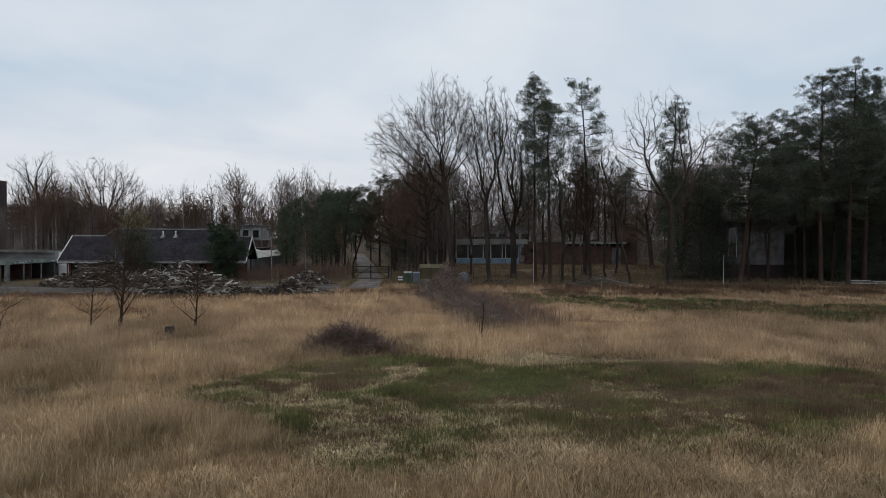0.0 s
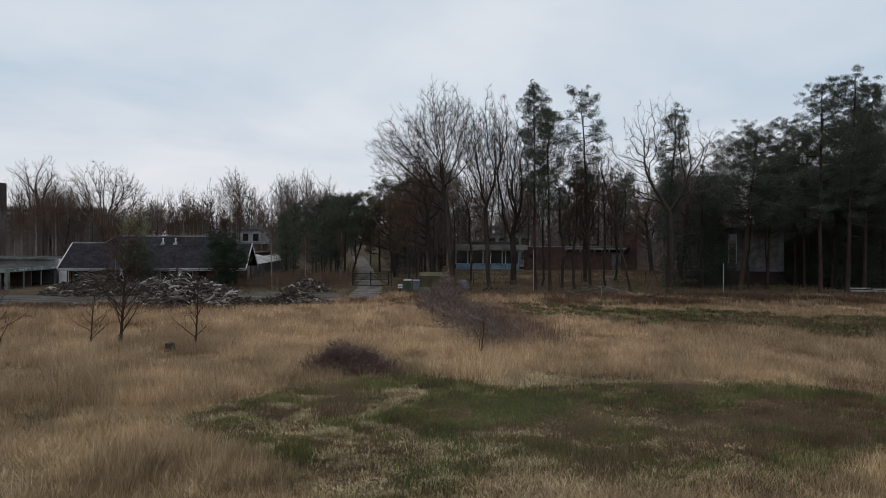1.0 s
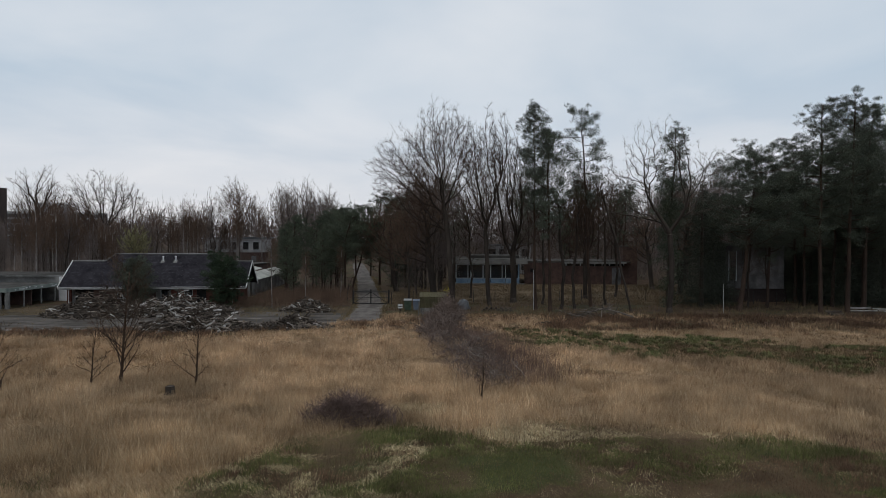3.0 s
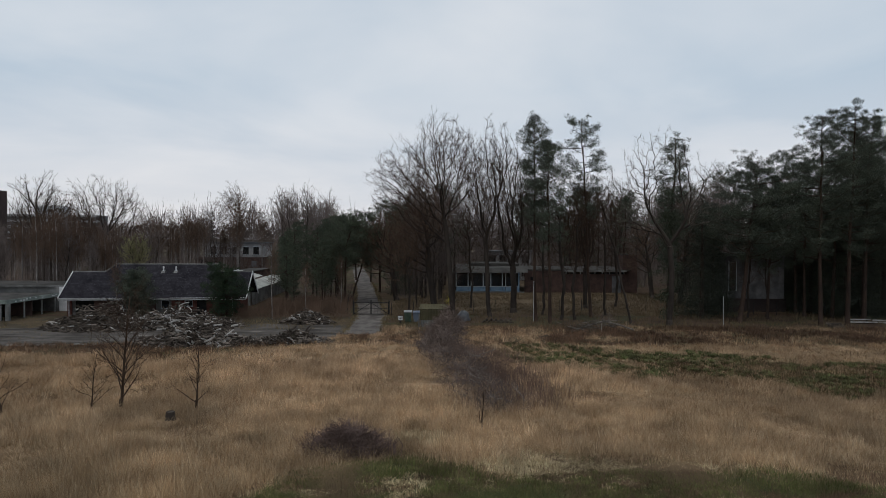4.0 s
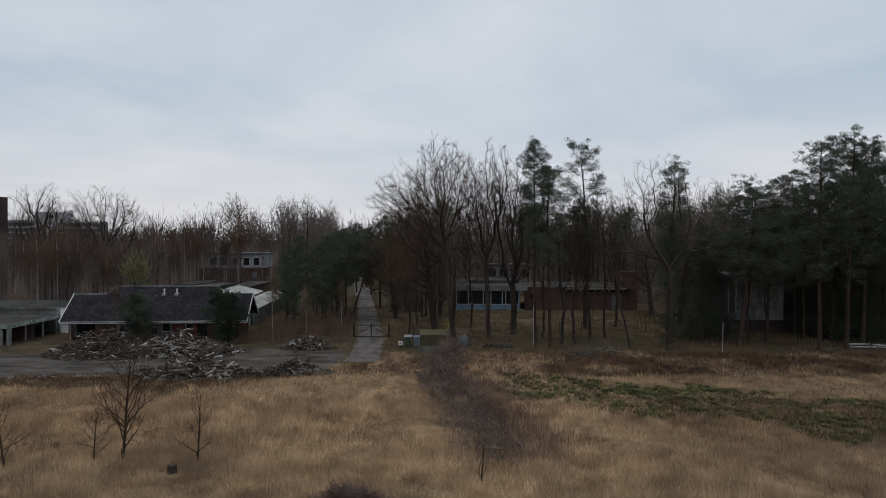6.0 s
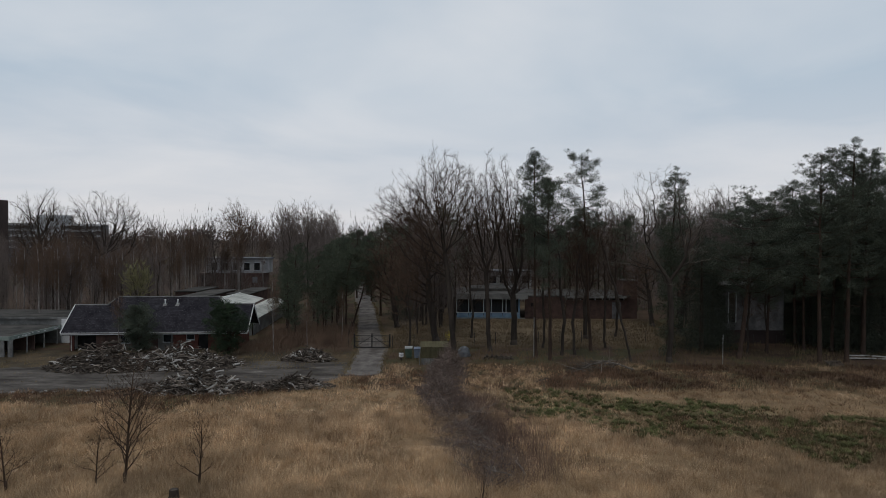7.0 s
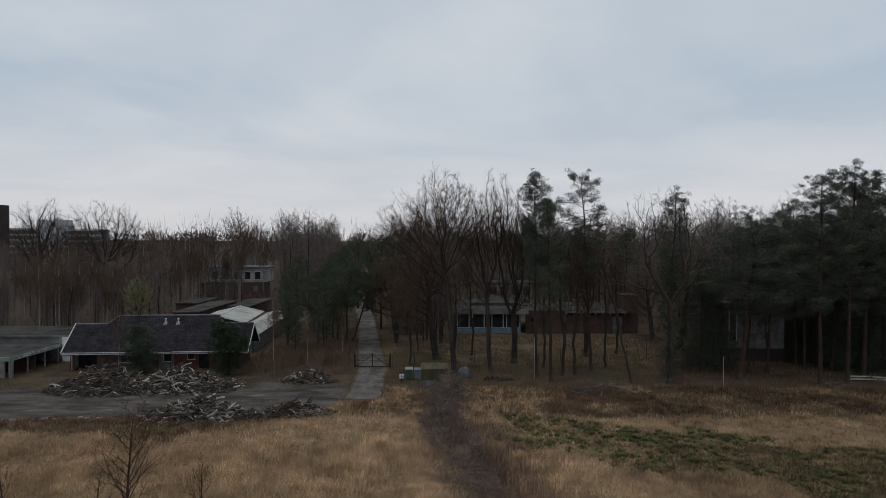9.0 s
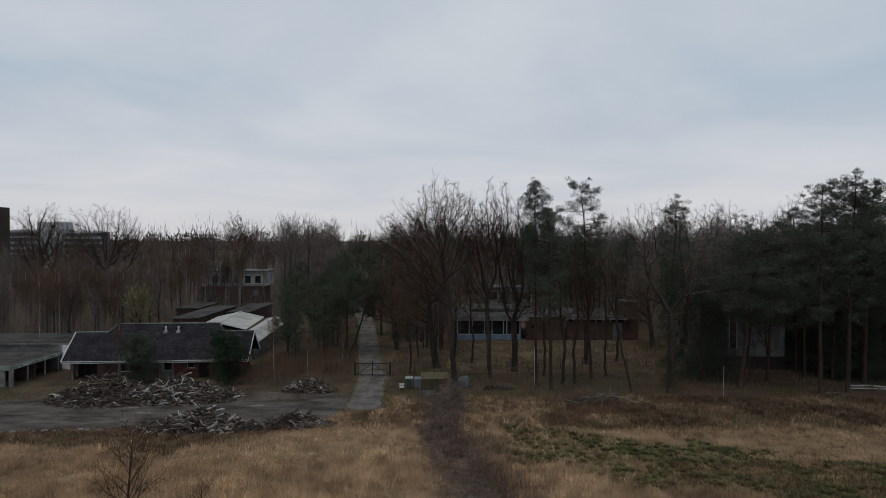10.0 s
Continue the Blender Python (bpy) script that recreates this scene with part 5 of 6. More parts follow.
        part("sill", Shape().box((u0 + u1) / 2, f - 0.14, z0 - 0.06, u1 - u0 + 0.1, 0.14, 0.06), M_CONC, w)
    # near-black sheets stand in for the shade behind doorway, porch and windows
    part("door", Shape().box(18.55, f + 0.09, 0, 1.2, 0.05, 2.08), M_DARK, h, "near-black panel for the shade in an open doorway")
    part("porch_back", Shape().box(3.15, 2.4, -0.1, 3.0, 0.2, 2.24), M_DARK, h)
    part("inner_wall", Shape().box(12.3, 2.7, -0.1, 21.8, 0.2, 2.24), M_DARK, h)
    for u, m in ((1.3, M_WHITE), (23.15, M_BRICK)):
        s = Shape()
        for o in (-0.1, 0.1):
            s.add([(u + o, f - 0.12, -0.1), (u + o, 7.6, -0.1), (u + o, 7.6, 2.2), (u + o, f - 0.12, 2.2)], [(0, 1, 2, 3)])
            s.add([(u + o, f - 0.12, 2.2), (u + o, 7.6, 2.2), (u + o, wv, wz - 0.3)], [(0, 1, 2)])
        part("gable_wall", s, m, h)
    part("rear_wall", Shape().box(12.3, 7.6, -0.1, 21.8, 0.24, 2.3), M_BRICK, h)
    part("downpipe", Shape().tube([(22.7, f - 0.2, 2.3), (22.7, f - 0.2, 0.0)], [0.05, 0.05], 6), M_WHITE, h, "white rain pipe")
    part("downpipe", Shape().tube([(1.45, f - 0.2, 2.3), (1.45, f - 0.2, 0.0)], [0.05, 0.05], 6), M_WHITE, h)
    return h


build_house()


def build_garages():
    g = thing("garage_row", "flat-roofed concrete garages with open bays and stained fascia", "garage")
    part("roof", Shape().box(-66.9, 85.1, 2.42, 23.8, 11.2, 0.16), M_FELT, g, "mossy felt roof")
    part("fascia", Shape().box(-54.95, 85.0, 2.10, 0.12, 11.3, 0.50), M_GREENFASCIA, g, "green-stained fascia with flaking paint")
    part("fascia", Shape().box(-67.0, 79.46, 2.10, 23.9, 0.12, 0.50), M_GREENFASCIA, g)
    rng = np.random.default_rng(8)
    for i in range(11):
        y = rng.uniform(81, 90)
        part("paint_flake", Shape().box(-54.882, y, rng.uniform(2.2, 2.4), 0.008, rng.uniform(0.15, 0.5), rng.uniform(0.08, 0.2)), M_WHITE, g)
    # near-black sheet, painted as the shade deep in the open bays
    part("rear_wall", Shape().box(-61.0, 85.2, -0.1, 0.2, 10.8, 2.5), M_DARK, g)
    part("back_wall", Shape().box(-58.0, 90.55, -0.1, 6.0, 0.2, 2.5), M_CONC, g)
    for y in (83.0, 86.6, 89.6):
        part("post", Shape().box(-55.05, y, -0.05, 0.14, 0.14, 2.2), M_CONC, g)
    part("pier", Shape().box(-54.95, 79.7, -0.05, 0.5, 0.3, 2.16), M_CONC, g, "concrete corner pier")
    part("pier", Shape().box(-56.2, 79.7, -0.05, 0.9, 0.2, 2.16), M_CONC, g)
    part("panel", Shape().box(-60.3, 79.75, -0.05, 6.2, 0.15, 2.16), M_CONC, g)
    part("partition", Shape().box(-58.0, 84.8, -0.05, 5.6, 0.15, 2.4), M_DARKBRICK, g)
    b = thing("flat_annexe", "long flat-roofed concrete annexe with a white end wall", "building")
    part("wall", Shape().box(-69.8, 96.0, -0.1, 28.2, 9.6, 3.5), M_CONC, b)
    part("white_wall", Shape().box(-54.0, 90.4, -0.1, 1.75, 0.2, 3.55), M_WHITE, b, "white painted end wall")
    part("end_wall", Shape().box(-54.6, 95.7, -0.1, 2.2, 10.2, 3.45), M_CONC, b)
    part("roof", Shape().box(-68.7, 96.0, 3.42, 30.8, 10.2, 0.16), M_FELT, b, "dark felt roof")
    part("roof_edge", Shape().box(-68.7, 90.86, 3.38, 30.9, 0.08, 0.24), M_CONC, b)


build_garages()


def corrugated(p0, p1, p2, p3, waves, amp=0.05):
    """A ridged sheet over four corners; the ridges run from p0-p1 towards p3-p2."""
    p0, p1, p2, p3 = (np.array(p, float) for p in (p0, p1, p2, p3))
    nrm = np.cross(p1 - p0, p3 - p0)
    nrm /= np.linalg.norm(nrm)
    if nrm[2] < 0:
        nrm = -nrm
    n = waves * 4
    t = np.linspace(0, 1, n + 1)
    d = (np.abs((t * waves) % 1 - 0.5) * 2 * amp)[:, None] * nrm
    a, b = p0 + (p1 - p0) * t[:, None] + d, p3 + (p2 - p3) * t[:, None] + d
    s = Shape()
    i = np.arange(n)
    s.add(np.vstack([a, b]), np.stack([i, i + 1, i + n + 2, i + n + 1], 1))
    s.add(np.vstack([a, b]) - nrm * 0.03, np.stack([i + n + 1, i + n + 2, i + 1, i], 1))
    return s


def build_sheds():
    g = thing("long_shed", "long shed with a pale corrugated roof and ribbed side", "shed")
    part("roof", corrugated((-29.6, 98, 2.35), (-31.5, 127, 2.35), (-33.6, 127, 3.3), (-31.7, 98, 3.3), 26), M_FIBRE, g, "pale corrugated roof sheets")
    part("roof", corrugated((-35.7, 98, 2.35), (-37.6, 127, 2.35), (-33.6, 127, 3.3), (-31.7, 98, 3.3), 26), M_FIBRE, g)
    part("side_wall", corrugated((-29.75, 98, 0), (-31.65, 127, 0), (-31.65, 127, 2.3), (-29.75, 98, 2.3), 30, 0.07), M_CONC, g, "ribbed grey side wall")
    part("end_wall", Shape().box(-32.7, 98.1, 0, 5.6, 0.15, 2.4), M_CONC, g)
    w = thing("glass_hall", "hall with a low pale glazed gable roof", "building")
    part("wall", Shape().box(-39.6, 118.5, 0, 9.6, 17.0, 2.9, turn=6), M_DARKBRICK, w)
    part("roof", corrugated((-34.6, 109.5, 3.0), (-36.4, 127.5, 3.0), (-41.2, 127.5, 4.1), (-39.4, 109.5, 4.1), 9, 0.06), M_FIBRE, w, "pale ribbed translucent roof")
    part("roof", corrugated((-44.2, 109.5, 3.0), (-46.0, 127.5, 3.0), (-41.2, 127.5, 4.1), (-39.4, 109.5, 4.1), 9, 0.06), M_FIBRE, w)
    part("ridge_bar", Shape().tube([(-39.4, 109.4, 4.18), (-41.2, 127.6, 4.18)], [0.08, 0.08], 6), M_WHITE, w)
    for i, (x, y, sx, sy, z) in enumerate(((-50.5, 138, 5.5, 15, 3.2), (-43.5, 142, 5.0, 18, 3.2), (-49.5, 124, 5.0, 8, 3.5), (-57.0, 146, 5.0, 14, 3.2))):
        b = thing("flat_block", "low flat-roofed block with weathered grey roof", "building", "flat blocks behind the house")
        part("wall", Shape().box(x, y, 0, sx - 0.5, sy - 0.5, z), M_DARKBRICK, b)
        part("roof", Shape().box(x, y, z, sx, sy, 0.2), M_FELT, b)


build_sheds()


def build_villa():
    """The white upper floor over brick, seen between the birches."""
    b = thing("white_house", "two-storey house, white upper floor over brick", "house")
    part("ground_floor", Shape().box(-62.5, 188, 0, 19, 8, 4.9), M_DARKBRICK, b, "brick ground floor")
    part("upper_floor", Shape().box(-61.3, 190, 4.9, 17.6, 8, 4.0), M_VILLA, b, "white rendered upper floor")
    part("roof", Shape().box(-61.3, 190, 8.9, 18.4, 8.8, 0.5), M_FARGREY, b)
    for x in (-67.5, -64.4, -61.2, -58.0, -55.0):
        w = part("window", Shape().box(x, 185.95, 5.7, 1.6, 0.1, 2.2), M_DARK, b, "dark upper window")
        part("window_frame", Shape().box(x, 185.9, 7.9, 1.9, 0.12, 0.15), M_FRAME, w)
        part("sill", Shape().box(x, 185.88, 5.55, 1.9, 0.16, 0.15), M_FRAME, w)
    w = part("window", Shape().box(-55.0, 183.9, 2.2, 1.4, 0.1, 1.7), M_FARGREY, b, "small paned window")
    part("door", Shape().box(-69.5, 183.9, 0.2, 2.6, 0.1, 4.2), M_TOWER, b, "dark door bay")


build_villa()


def build_far_blocks():
    t = thing("tower", "dark brown tower block with roof railing", "tower")
    part("shaft", Shape().box(-228.2, 319, 0, 10, 10, 34), M_TOWER, t)
    for i in range(6):
        part("rib", Shape().box(-232.5 + i * 1.75, 313.9, 0, 0.5, 0.3, 33.6), M_TOWER, t)
    rail = Shape()
    for x in np.arange(-233, -223, 1.6):
        rail.box(x, 314.2, 34, 0.12, 0.12, 1.3)
    rail.box(-228.2, 314.2, 35.2, 10, 0.12, 0.15)
    part("railing", rail, M_STEEL, t)
    h = thing("apartment_block", "distant pale high-rise with balcony bands", "building")
    part("core", Shape().box(-206.5, 335, 0, 13.2, 10, 27), M_FARWHITE, h, "white windowless core")
    part("wing", Shape().box(-221.0, 336, 0, 15.6, 8, 22.6), M_FARGREY, h)
    part("wing", Shape().box(-190.0, 336, 0, 19.6, 8, 22.0), M_FARGREY, h)
    for z in (9.5, 12.5, 15.5, 18.5, 21.4):
        part("balcony_band", Shape().box(-221.0, 331.8, z, 15.5, 0.6, 1.1), M_FARWHITE, h)
        part("balcony_band", Shape().box(-190.0, 331.8, z - 0.3, 19.5, 0.6, 1.1), M_FARWHITE, h)
    part("window", Shape().box(-204.5, 329.95, 23.6, 2.0, 0.1, 1.8), M_DARK, h)


build_far_blocks()


def build_pavilion():
    p = thing("pavilion", "low flat-roofed pavilion with blue-panelled windows and brick walls", "building", at=pose(0, 0, 0))
    part("plinth", Shape().box(8.1, 111.2, 0.7, 12.4, 0.3, 0.6), M_CONC, p)
    part("roof", Shape().box(8.0, 118.5, 5.3, 13.4, 16.4, 0.25), M_FELT, p, "grey felt flat roof")
    part("roof_edge", Shape().box(8.0, 110.25, 4.72, 13.5, 0.12, 0.86), M_CONC, p, "pale concrete roof edge")
    # near-black sheet behind the panes paints the unlit interior
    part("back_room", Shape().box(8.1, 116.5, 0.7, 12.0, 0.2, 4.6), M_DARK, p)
    part("floor", Shape().box(8.1, 114.0, 1.05, 12.0, 5.4, 0.1), M_CONC, p)
    part("side_wall", Shape().box(2.0, 118, 0.7, 0.3, 13.6, 4.6), M_DARKBRICK, p)
    x = 2.3
    widths = (2.1, 0.55, 2.1, 0.55, 0.8, 2.0, 0.6, 2.2)
    for i, w in enumerate(widths):
        bay = part("window", Shape().box(x + w / 2, 111.2, 2.2, w - 0.1, 0.04, 2.42), M_GLASS, p, "tall dark window pane")
        fr = Shape()
        fr.box(x, 111.1, 2.18, 0.15, 0.14, 2.5).box(x + w / 2, 111.1, 2.15, w - 0.15, 0.12, 0.1).box(x + w / 2, 111.1, 4.58, w - 0.15, 0.12, 0.1)
        part("window_frame", fr, M_FRAME, bay, "pale window frame")
        part("panel", Shape().box(x + w / 2, 111.16, 1.35, w - 0.08, 0.08, 0.78), M_BLUE, p, "faded blue panel")
        x += w
    part("end_post", Shape().box(x + 0.1, 111.1, 1.2, 0.25, 0.2, 3.5), M_BLUE, p)
    # brick wing
    part("brick_wall", Shape().box(17.9, 111.9, 0.6, 7.0, 0.3, 4.6), M_DARKBRICK, p, "brown brick wall")
    part("window", Shape().box(15.9, 111.7, 3.3, 0.9, 0.1, 0.6), M_DARK, p)
    part("brick_wall", Shape().box(26.9, 112.1, 0.6, 10.4, 0.3, 3.8), M_DARKBRICK, p)
    part("clerestory", Shape().box(26.9, 112.15, 4.4, 10.4, 0.1, 0.4), M_GLASS, p, "strip of high windows")
    for i in range(9):
        part("mullion", Shape().box(21.8 + i * 1.28, 112.05, 4.4, 0.1, 0.1, 0.4), M_FRAME, p)
    part("fascia", Shape().box(26.9, 111.5, 4.8, 10.9, 0.14, 0.32), M_CONC, p, "pale grey roof edge")
    part("roof", Shape().box(24.0, 119.0, 4.95, 18.4, 14.6, 0.25), M_FELT, p)
    part("grey_door", Shape().box(30.7, 111.88, 0.9, 1.6, 0.08, 3.2), M_GREYWALL, p, "grey metal door")
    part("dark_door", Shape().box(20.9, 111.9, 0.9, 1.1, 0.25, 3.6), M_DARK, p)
    part("brick_tower", Shape().box(33.2, 114.5, 0.6, 2.5, 4.5, 7.2), M_DARKBRICK, p, "brown brick chimney block")
    part("tower_cap", Shape().box(33.2, 114.5, 7.8, 2.6, 4.6, 0.14), M_FELT, p)
    part("roof_step", Shape().box(9.5, 121, 5.55, 9, 9, 0.5), M_FELT, p)
    q = thing("white_block", "white two-storey block behind the trees", "building")
    part("wall", Shape().box(15.0, 149, 1.0, 10.4, 8, 6.6), M_VILLA, q)
    part("roof", Shape().box(15.0, 149, 7.6, 11.0, 8.8, 0.3), M_FARGREY, q)
    for x in np.arange(11.2, 20, 2.55):
        for z in (2.0, 5.1):
            part("window", Shape().box(x, 144.95, z, 1.7, 0.1, 1.7), M_DARK, q)


build_pavilion()


def build_cube():
    c = thing("grey_house", "grey rendered flat-roofed house in deep shade", "house")
    part("wall", Shape().box(47.0, 96.0, 2.0, 5.4, 7.8, 6.3), M_GREYWALL, c, "grey rendered wall")
    part("base", Shape().box(46.0, 96.2, -0.1, 8.4, 7.6, 2.1), M_TOWER, c, "dark base")
    part("wall", Shape().box(42.5, 96.4, 2.0, 3.4, 7.4, 6.2), M_GREYWALL, c)
    part("roof", Shape().box(45.2, 96.0, 8.3, 10.2, 8.8, 0.35), M_FELT, c)
    w = part("window", Shape().box(42.4, 92.65, 3.2, 1.0, 0.1, 4.2), M_GLASS, c)
    part("window_frame", Shape().box(41.85, 92.6, 3.1, 0.1, 0.15, 4.4).box(42.95, 92.6, 3.1, 0.1, 0.15, 4.4), M_FRAME, w)


build_cube()


# ---- gate, fences and posts ----
def build_gate():
    g = thing("metal_gate", "closed black steel double gate across the road", "gate")
    y, z1 = 86.9, 1.85
    for x in (-12.35, -7.42):
        part("post", Shape().box(x, y, -0.05, 0.16, 0.16, 2.1), M_STEEL, g)
    for x0, x1, d in ((-12.22, -9.94, 1), (-9.86, -7.55, -1)):
        leaf = part("gate_leaf", Shape().tube([(x0, y, 0.16), (x1, y, 0.16)], [0.065, 0.065], 6), M_STEEL, g)
        part("top_rail", Shape().tube([(x0, y, 1.75), (x1, y, 1.75)], [0.055, 0.055], 6), M_STEEL, leaf)
        part("middle_rail", Shape().tube([(x0, y, 0.95), (x1, y, 0.95)], [0.03, 0.03], 6), M_STEEL, leaf)
        for x in (x0, x1):
            part("stile", Shape().box(x, y, 0.1, 0.08, 0.08, 1.98 if abs(x + 9.9) < 0.2 else 1.7), M_STEEL, leaf)
        a, b = (x0, x1) if d > 0 else (x1, x0)
        part("brace", Shape().tube([(a, y, 0.2), (b, y, 1.7)], [0.04, 0.04], 5), M_STEEL, leaf)
        for x in np.linspace(x0, x1, 12)[1:-1]:
            part("bar", Shape().tube([(x, y, 0.16), (x, y, 1.75)], [0.007, 0.007], 4), M_STEEL, leaf)
    part("latch", Shape().box(-9.9, y - 0.06, 0.95, 0.22, 0.06, 0.14), M_STEEL, g)


build_gate()


def build_fence():
    f = thing("wire_fence", "old wire fence with dark steel posts", "fence")
    line = [(-7.1, 87.0), (-4.2, 89.0), (4.4, 90.6), (10.6, 91.6), (20.2, 92.2), (27.4, 94.6), (38, 90.5), (50, 88.5), (59, 86.2), (66, 84)]
    for (x0, y0), (x1, y1) in zip(line[:-1], line[1:]):
        n = max(1, round(math.hypot(x1 - x0, y1 - y0) / 3.1))
        for i in range(n):
            x, y = x0 + (x1 - x0) * i / n, y0 + (y1 - y0) * i / n
            part("post", Shape().tube([(x, y, float(height(x, y)) - 0.1), (x + 0.03, y, float(height(x, y)) + 1.75)], [0.045, 0.04], 6), M_STEEL, f)
        for z in np.arange(0.25, 1.75, 0.24):
            part("wire", Shape().tube([(x0, y0, float(height(x0, y0)) + z), (x1, y1, float(height(x1, y1)) + z)], [0.006, 0.006], 3, cap=False), M_STEEL, f)
    for x, y, lean in ((-13.4, 88.2, 0.1), (-14.7, 97.0, 0.22), (-14.4, 98.4, 0.18), (-14.0, 92.0, 0.08)):
        p = thing("leaning_post", "pale weathered post leaning by the road", "post", "leaning posts by the road")
        part("shaft", Shape().tube([(x, y, -0.1), (x + lean, y, 1.2), (x + lean * 3, y, 3.0)], [0.045, 0.04, 0.03], 6), M_LOG, p)
    for x, y, z, r in ((33.75, 76.0, 3.7, 0.032), (11.65, 81.2, 5.1, 0.036)):
        p = thing("metal_pole", "slim pale metal pole standing in the grass", "pole")
        part("shaft", Shape().tube([(x, y, -0.1), (x, y, z)], [r, r * 0.9], 8), M_GALV, p)
        part("cap", Shape().tube([(x, y, z), (x, y, z + 0.06)], [r * 1.3, r * 0.6], 8), M_GALV, p)


build_fence()


def build_bin_store():
    b = thing("bin_store", "small olive ribbed shelter on a pale boarded base", "shed", at=pose(-1.15, 76.7, 0, 0, 0, 1))
    part("base_front", corrugated((-1.55, -0.9, 0), (1.55, -0.9, 0), (1.55, -0.9, 0.85), (-1.55, -0.9, 0.85), 16, 0.03), M_CONC, b, "pale boarded base")
    part("front", corrugated((-1.65, -0.95, 0.8), (1.65, -0.95, 0.8), (1.65, -0.95, 2.1), (-1.65, -0.95, 2.1), 18, 0.05), M_OLIVE, b, "olive ribbed front")
    part("body", Shape().box(0, 0.1, 0, 3.0, 1.8, 2.0), M_OLIVE, b)
    part("roof", corrugated((-1.7, -1.0, 2.12), (1.7, -1.0, 2.12), (1.7, 1.3, 2.45), (-1.7, 1.3, 2.45), 18, 0.04), M_OLIVE, b)
    part("post", Shape().box(-1.75, -0.95, 0, 0.12, 0.12, 1.5), M_CONC, b)
    for x, y, w, hgt, m, lid, lab in ((-4.45, 80.0, 0.9, 1.25, M_BINGREEN, M_GALV, "green waste bin with a pale lid"), (-3.35, 79.9, 0.8, 1.2, M_BINBLUE, M_BINBLUE, "blue-grey plastic waste bin with lid")):
        t = thing("waste_bin", lab, "bin", "waste bins")
        s = Shape()
        s.add([(x - w * 0.42, y - 0.35, 0.08), (x + w * 0.42, y - 0.35, 0.08), (x + w * 0.42, y + 0.35, 0.08), (x - w * 0.42, y + 0.35, 0.08),
               (x - w / 2, y - 0.42, hgt), (x + w / 2, y - 0.42, hgt), (x + w / 2, y + 0.42, hgt), (x - w / 2, y + 0.42, hgt)],
              [(3, 2, 1, 0), (4, 5, 6, 7), (0, 1, 5, 4), (1, 2, 6, 5), (2, 3, 7, 6), (3, 0, 4, 7)])
        part("body", s, m, t)
        part("lid", Shape().slab([(x - w / 2 - 0.04, y - 0.48, hgt + 0.06), (x + w / 2 + 0.04, y - 0.48, hgt + 0.06), (x + w / 2 + 0.04, y + 0.45, hgt + 0.2), (x - w / 2 - 0.04, y + 0.45, hgt + 0.2)], 0.06), lid, t)
        for q in (-0.3, 0.3):
            part("wheel", Shape().tube([(x + q, y - 0.25, 0.09), (x + q + 0.06, y - 0.25, 0.09)], [0.1, 0.1], 10), M_STEEL, t)
    t = thing("marker_post", "short dark post with white bands", "post")
    part("shaft", Shape().tube([(-5.3, 78.5, -0.05), (-5.3, 78.5, 1.0)], [0.1, 0.1], 10), M_STEEL, t)
    for z in (0.45, 0.75):
        part("band", Shape().tube([(-5.3, 78.5, z), (-5.3, 78.5, z + 0.16)], [0.3, 0.3], 12), M_WHITE, t, "white band")
    t = Shape()
    n, m = 12, 7
    i, j = np.meshgrid(np.arange(n), np.arange(m), indexing="ij")
    a, h = 2 * math.pi * i / n, j / (m - 1)
    rad = 0.85 * np.sqrt(1 - h ** 2.4 * 0.96) * (1 + 0.18 * np.sin(i * 2.3 + j * 1.7))
    v = np.stack([2.6 + rad * np.cos(a) * 1.0, 81.2 + rad * np.sin(a) * 0.7, 1.35 * h + 0.06 * np.sin(i * 1.9)], -1).reshape(-1, 3)
    i, j = np.meshgrid(np.arange(n), np.arange(m - 1), indexing="ij")
    i, j, k = i.ravel(), j.ravel(), (i.ravel() + 1) % n
    t.add(v, np.stack([i * m + j, k * m + j, k * m + j + 1, i * m + j + 1], 1))
    single("covered_heap", t, M_TARP, "lumpy heap under a grey-blue tarpaulin", "heap", smooth=True)


build_bin_store()


def stone(rng, size):
    s = Shape()
    n, m = 8, 5
    i, j = np.meshgrid(np.arange(n), np.arange(m), indexing="ij")
    a, e = 2 * math.pi * i / n, math.pi * (j / (m - 1) - 0.5)
    rad = size * (0.8 + 0.35 * rng.random((n, m)))
    v = np.stack([rad * np.cos(a) * np.cos(e), rad * np.sin(a) * np.cos(e) * 0.8, rad * np.sin(e) * 0.65 + size * 0.5], -1).reshape(-1, 3)
    i, j = np.meshgrid(np.arange(n), np.arange(m - 1), indexing="ij")
    i, j, k = i.ravel(), j.ravel(), (i.ravel() + 1) % n
    s.add(v, np.stack([i * m + j, k * m + j, k * m + j + 1, i * m + j + 1], 1))
    return s


def build_stones():
    rng = np.random.default_rng(5)
    for x, y, q in ((0.6, 75.6, 0.24), (1.15, 75.5, 0.28)):
        ob = single("stone", stone(rng, q), M_WHITE, "pale stone lying in the grass", "stone", "pale stones")
        ob.location = (x, y, 0)
    for x, y in ((-33.9, 71.8), (-32.2, 72.0)):
        ob = single("rubble_block", stone(rng, 0.42), M_LOGPALE, "pale rounded block at the foot of the wood pile", "rubble", "pale blocks")
        ob.location = (x, y, 0)


build_stones()


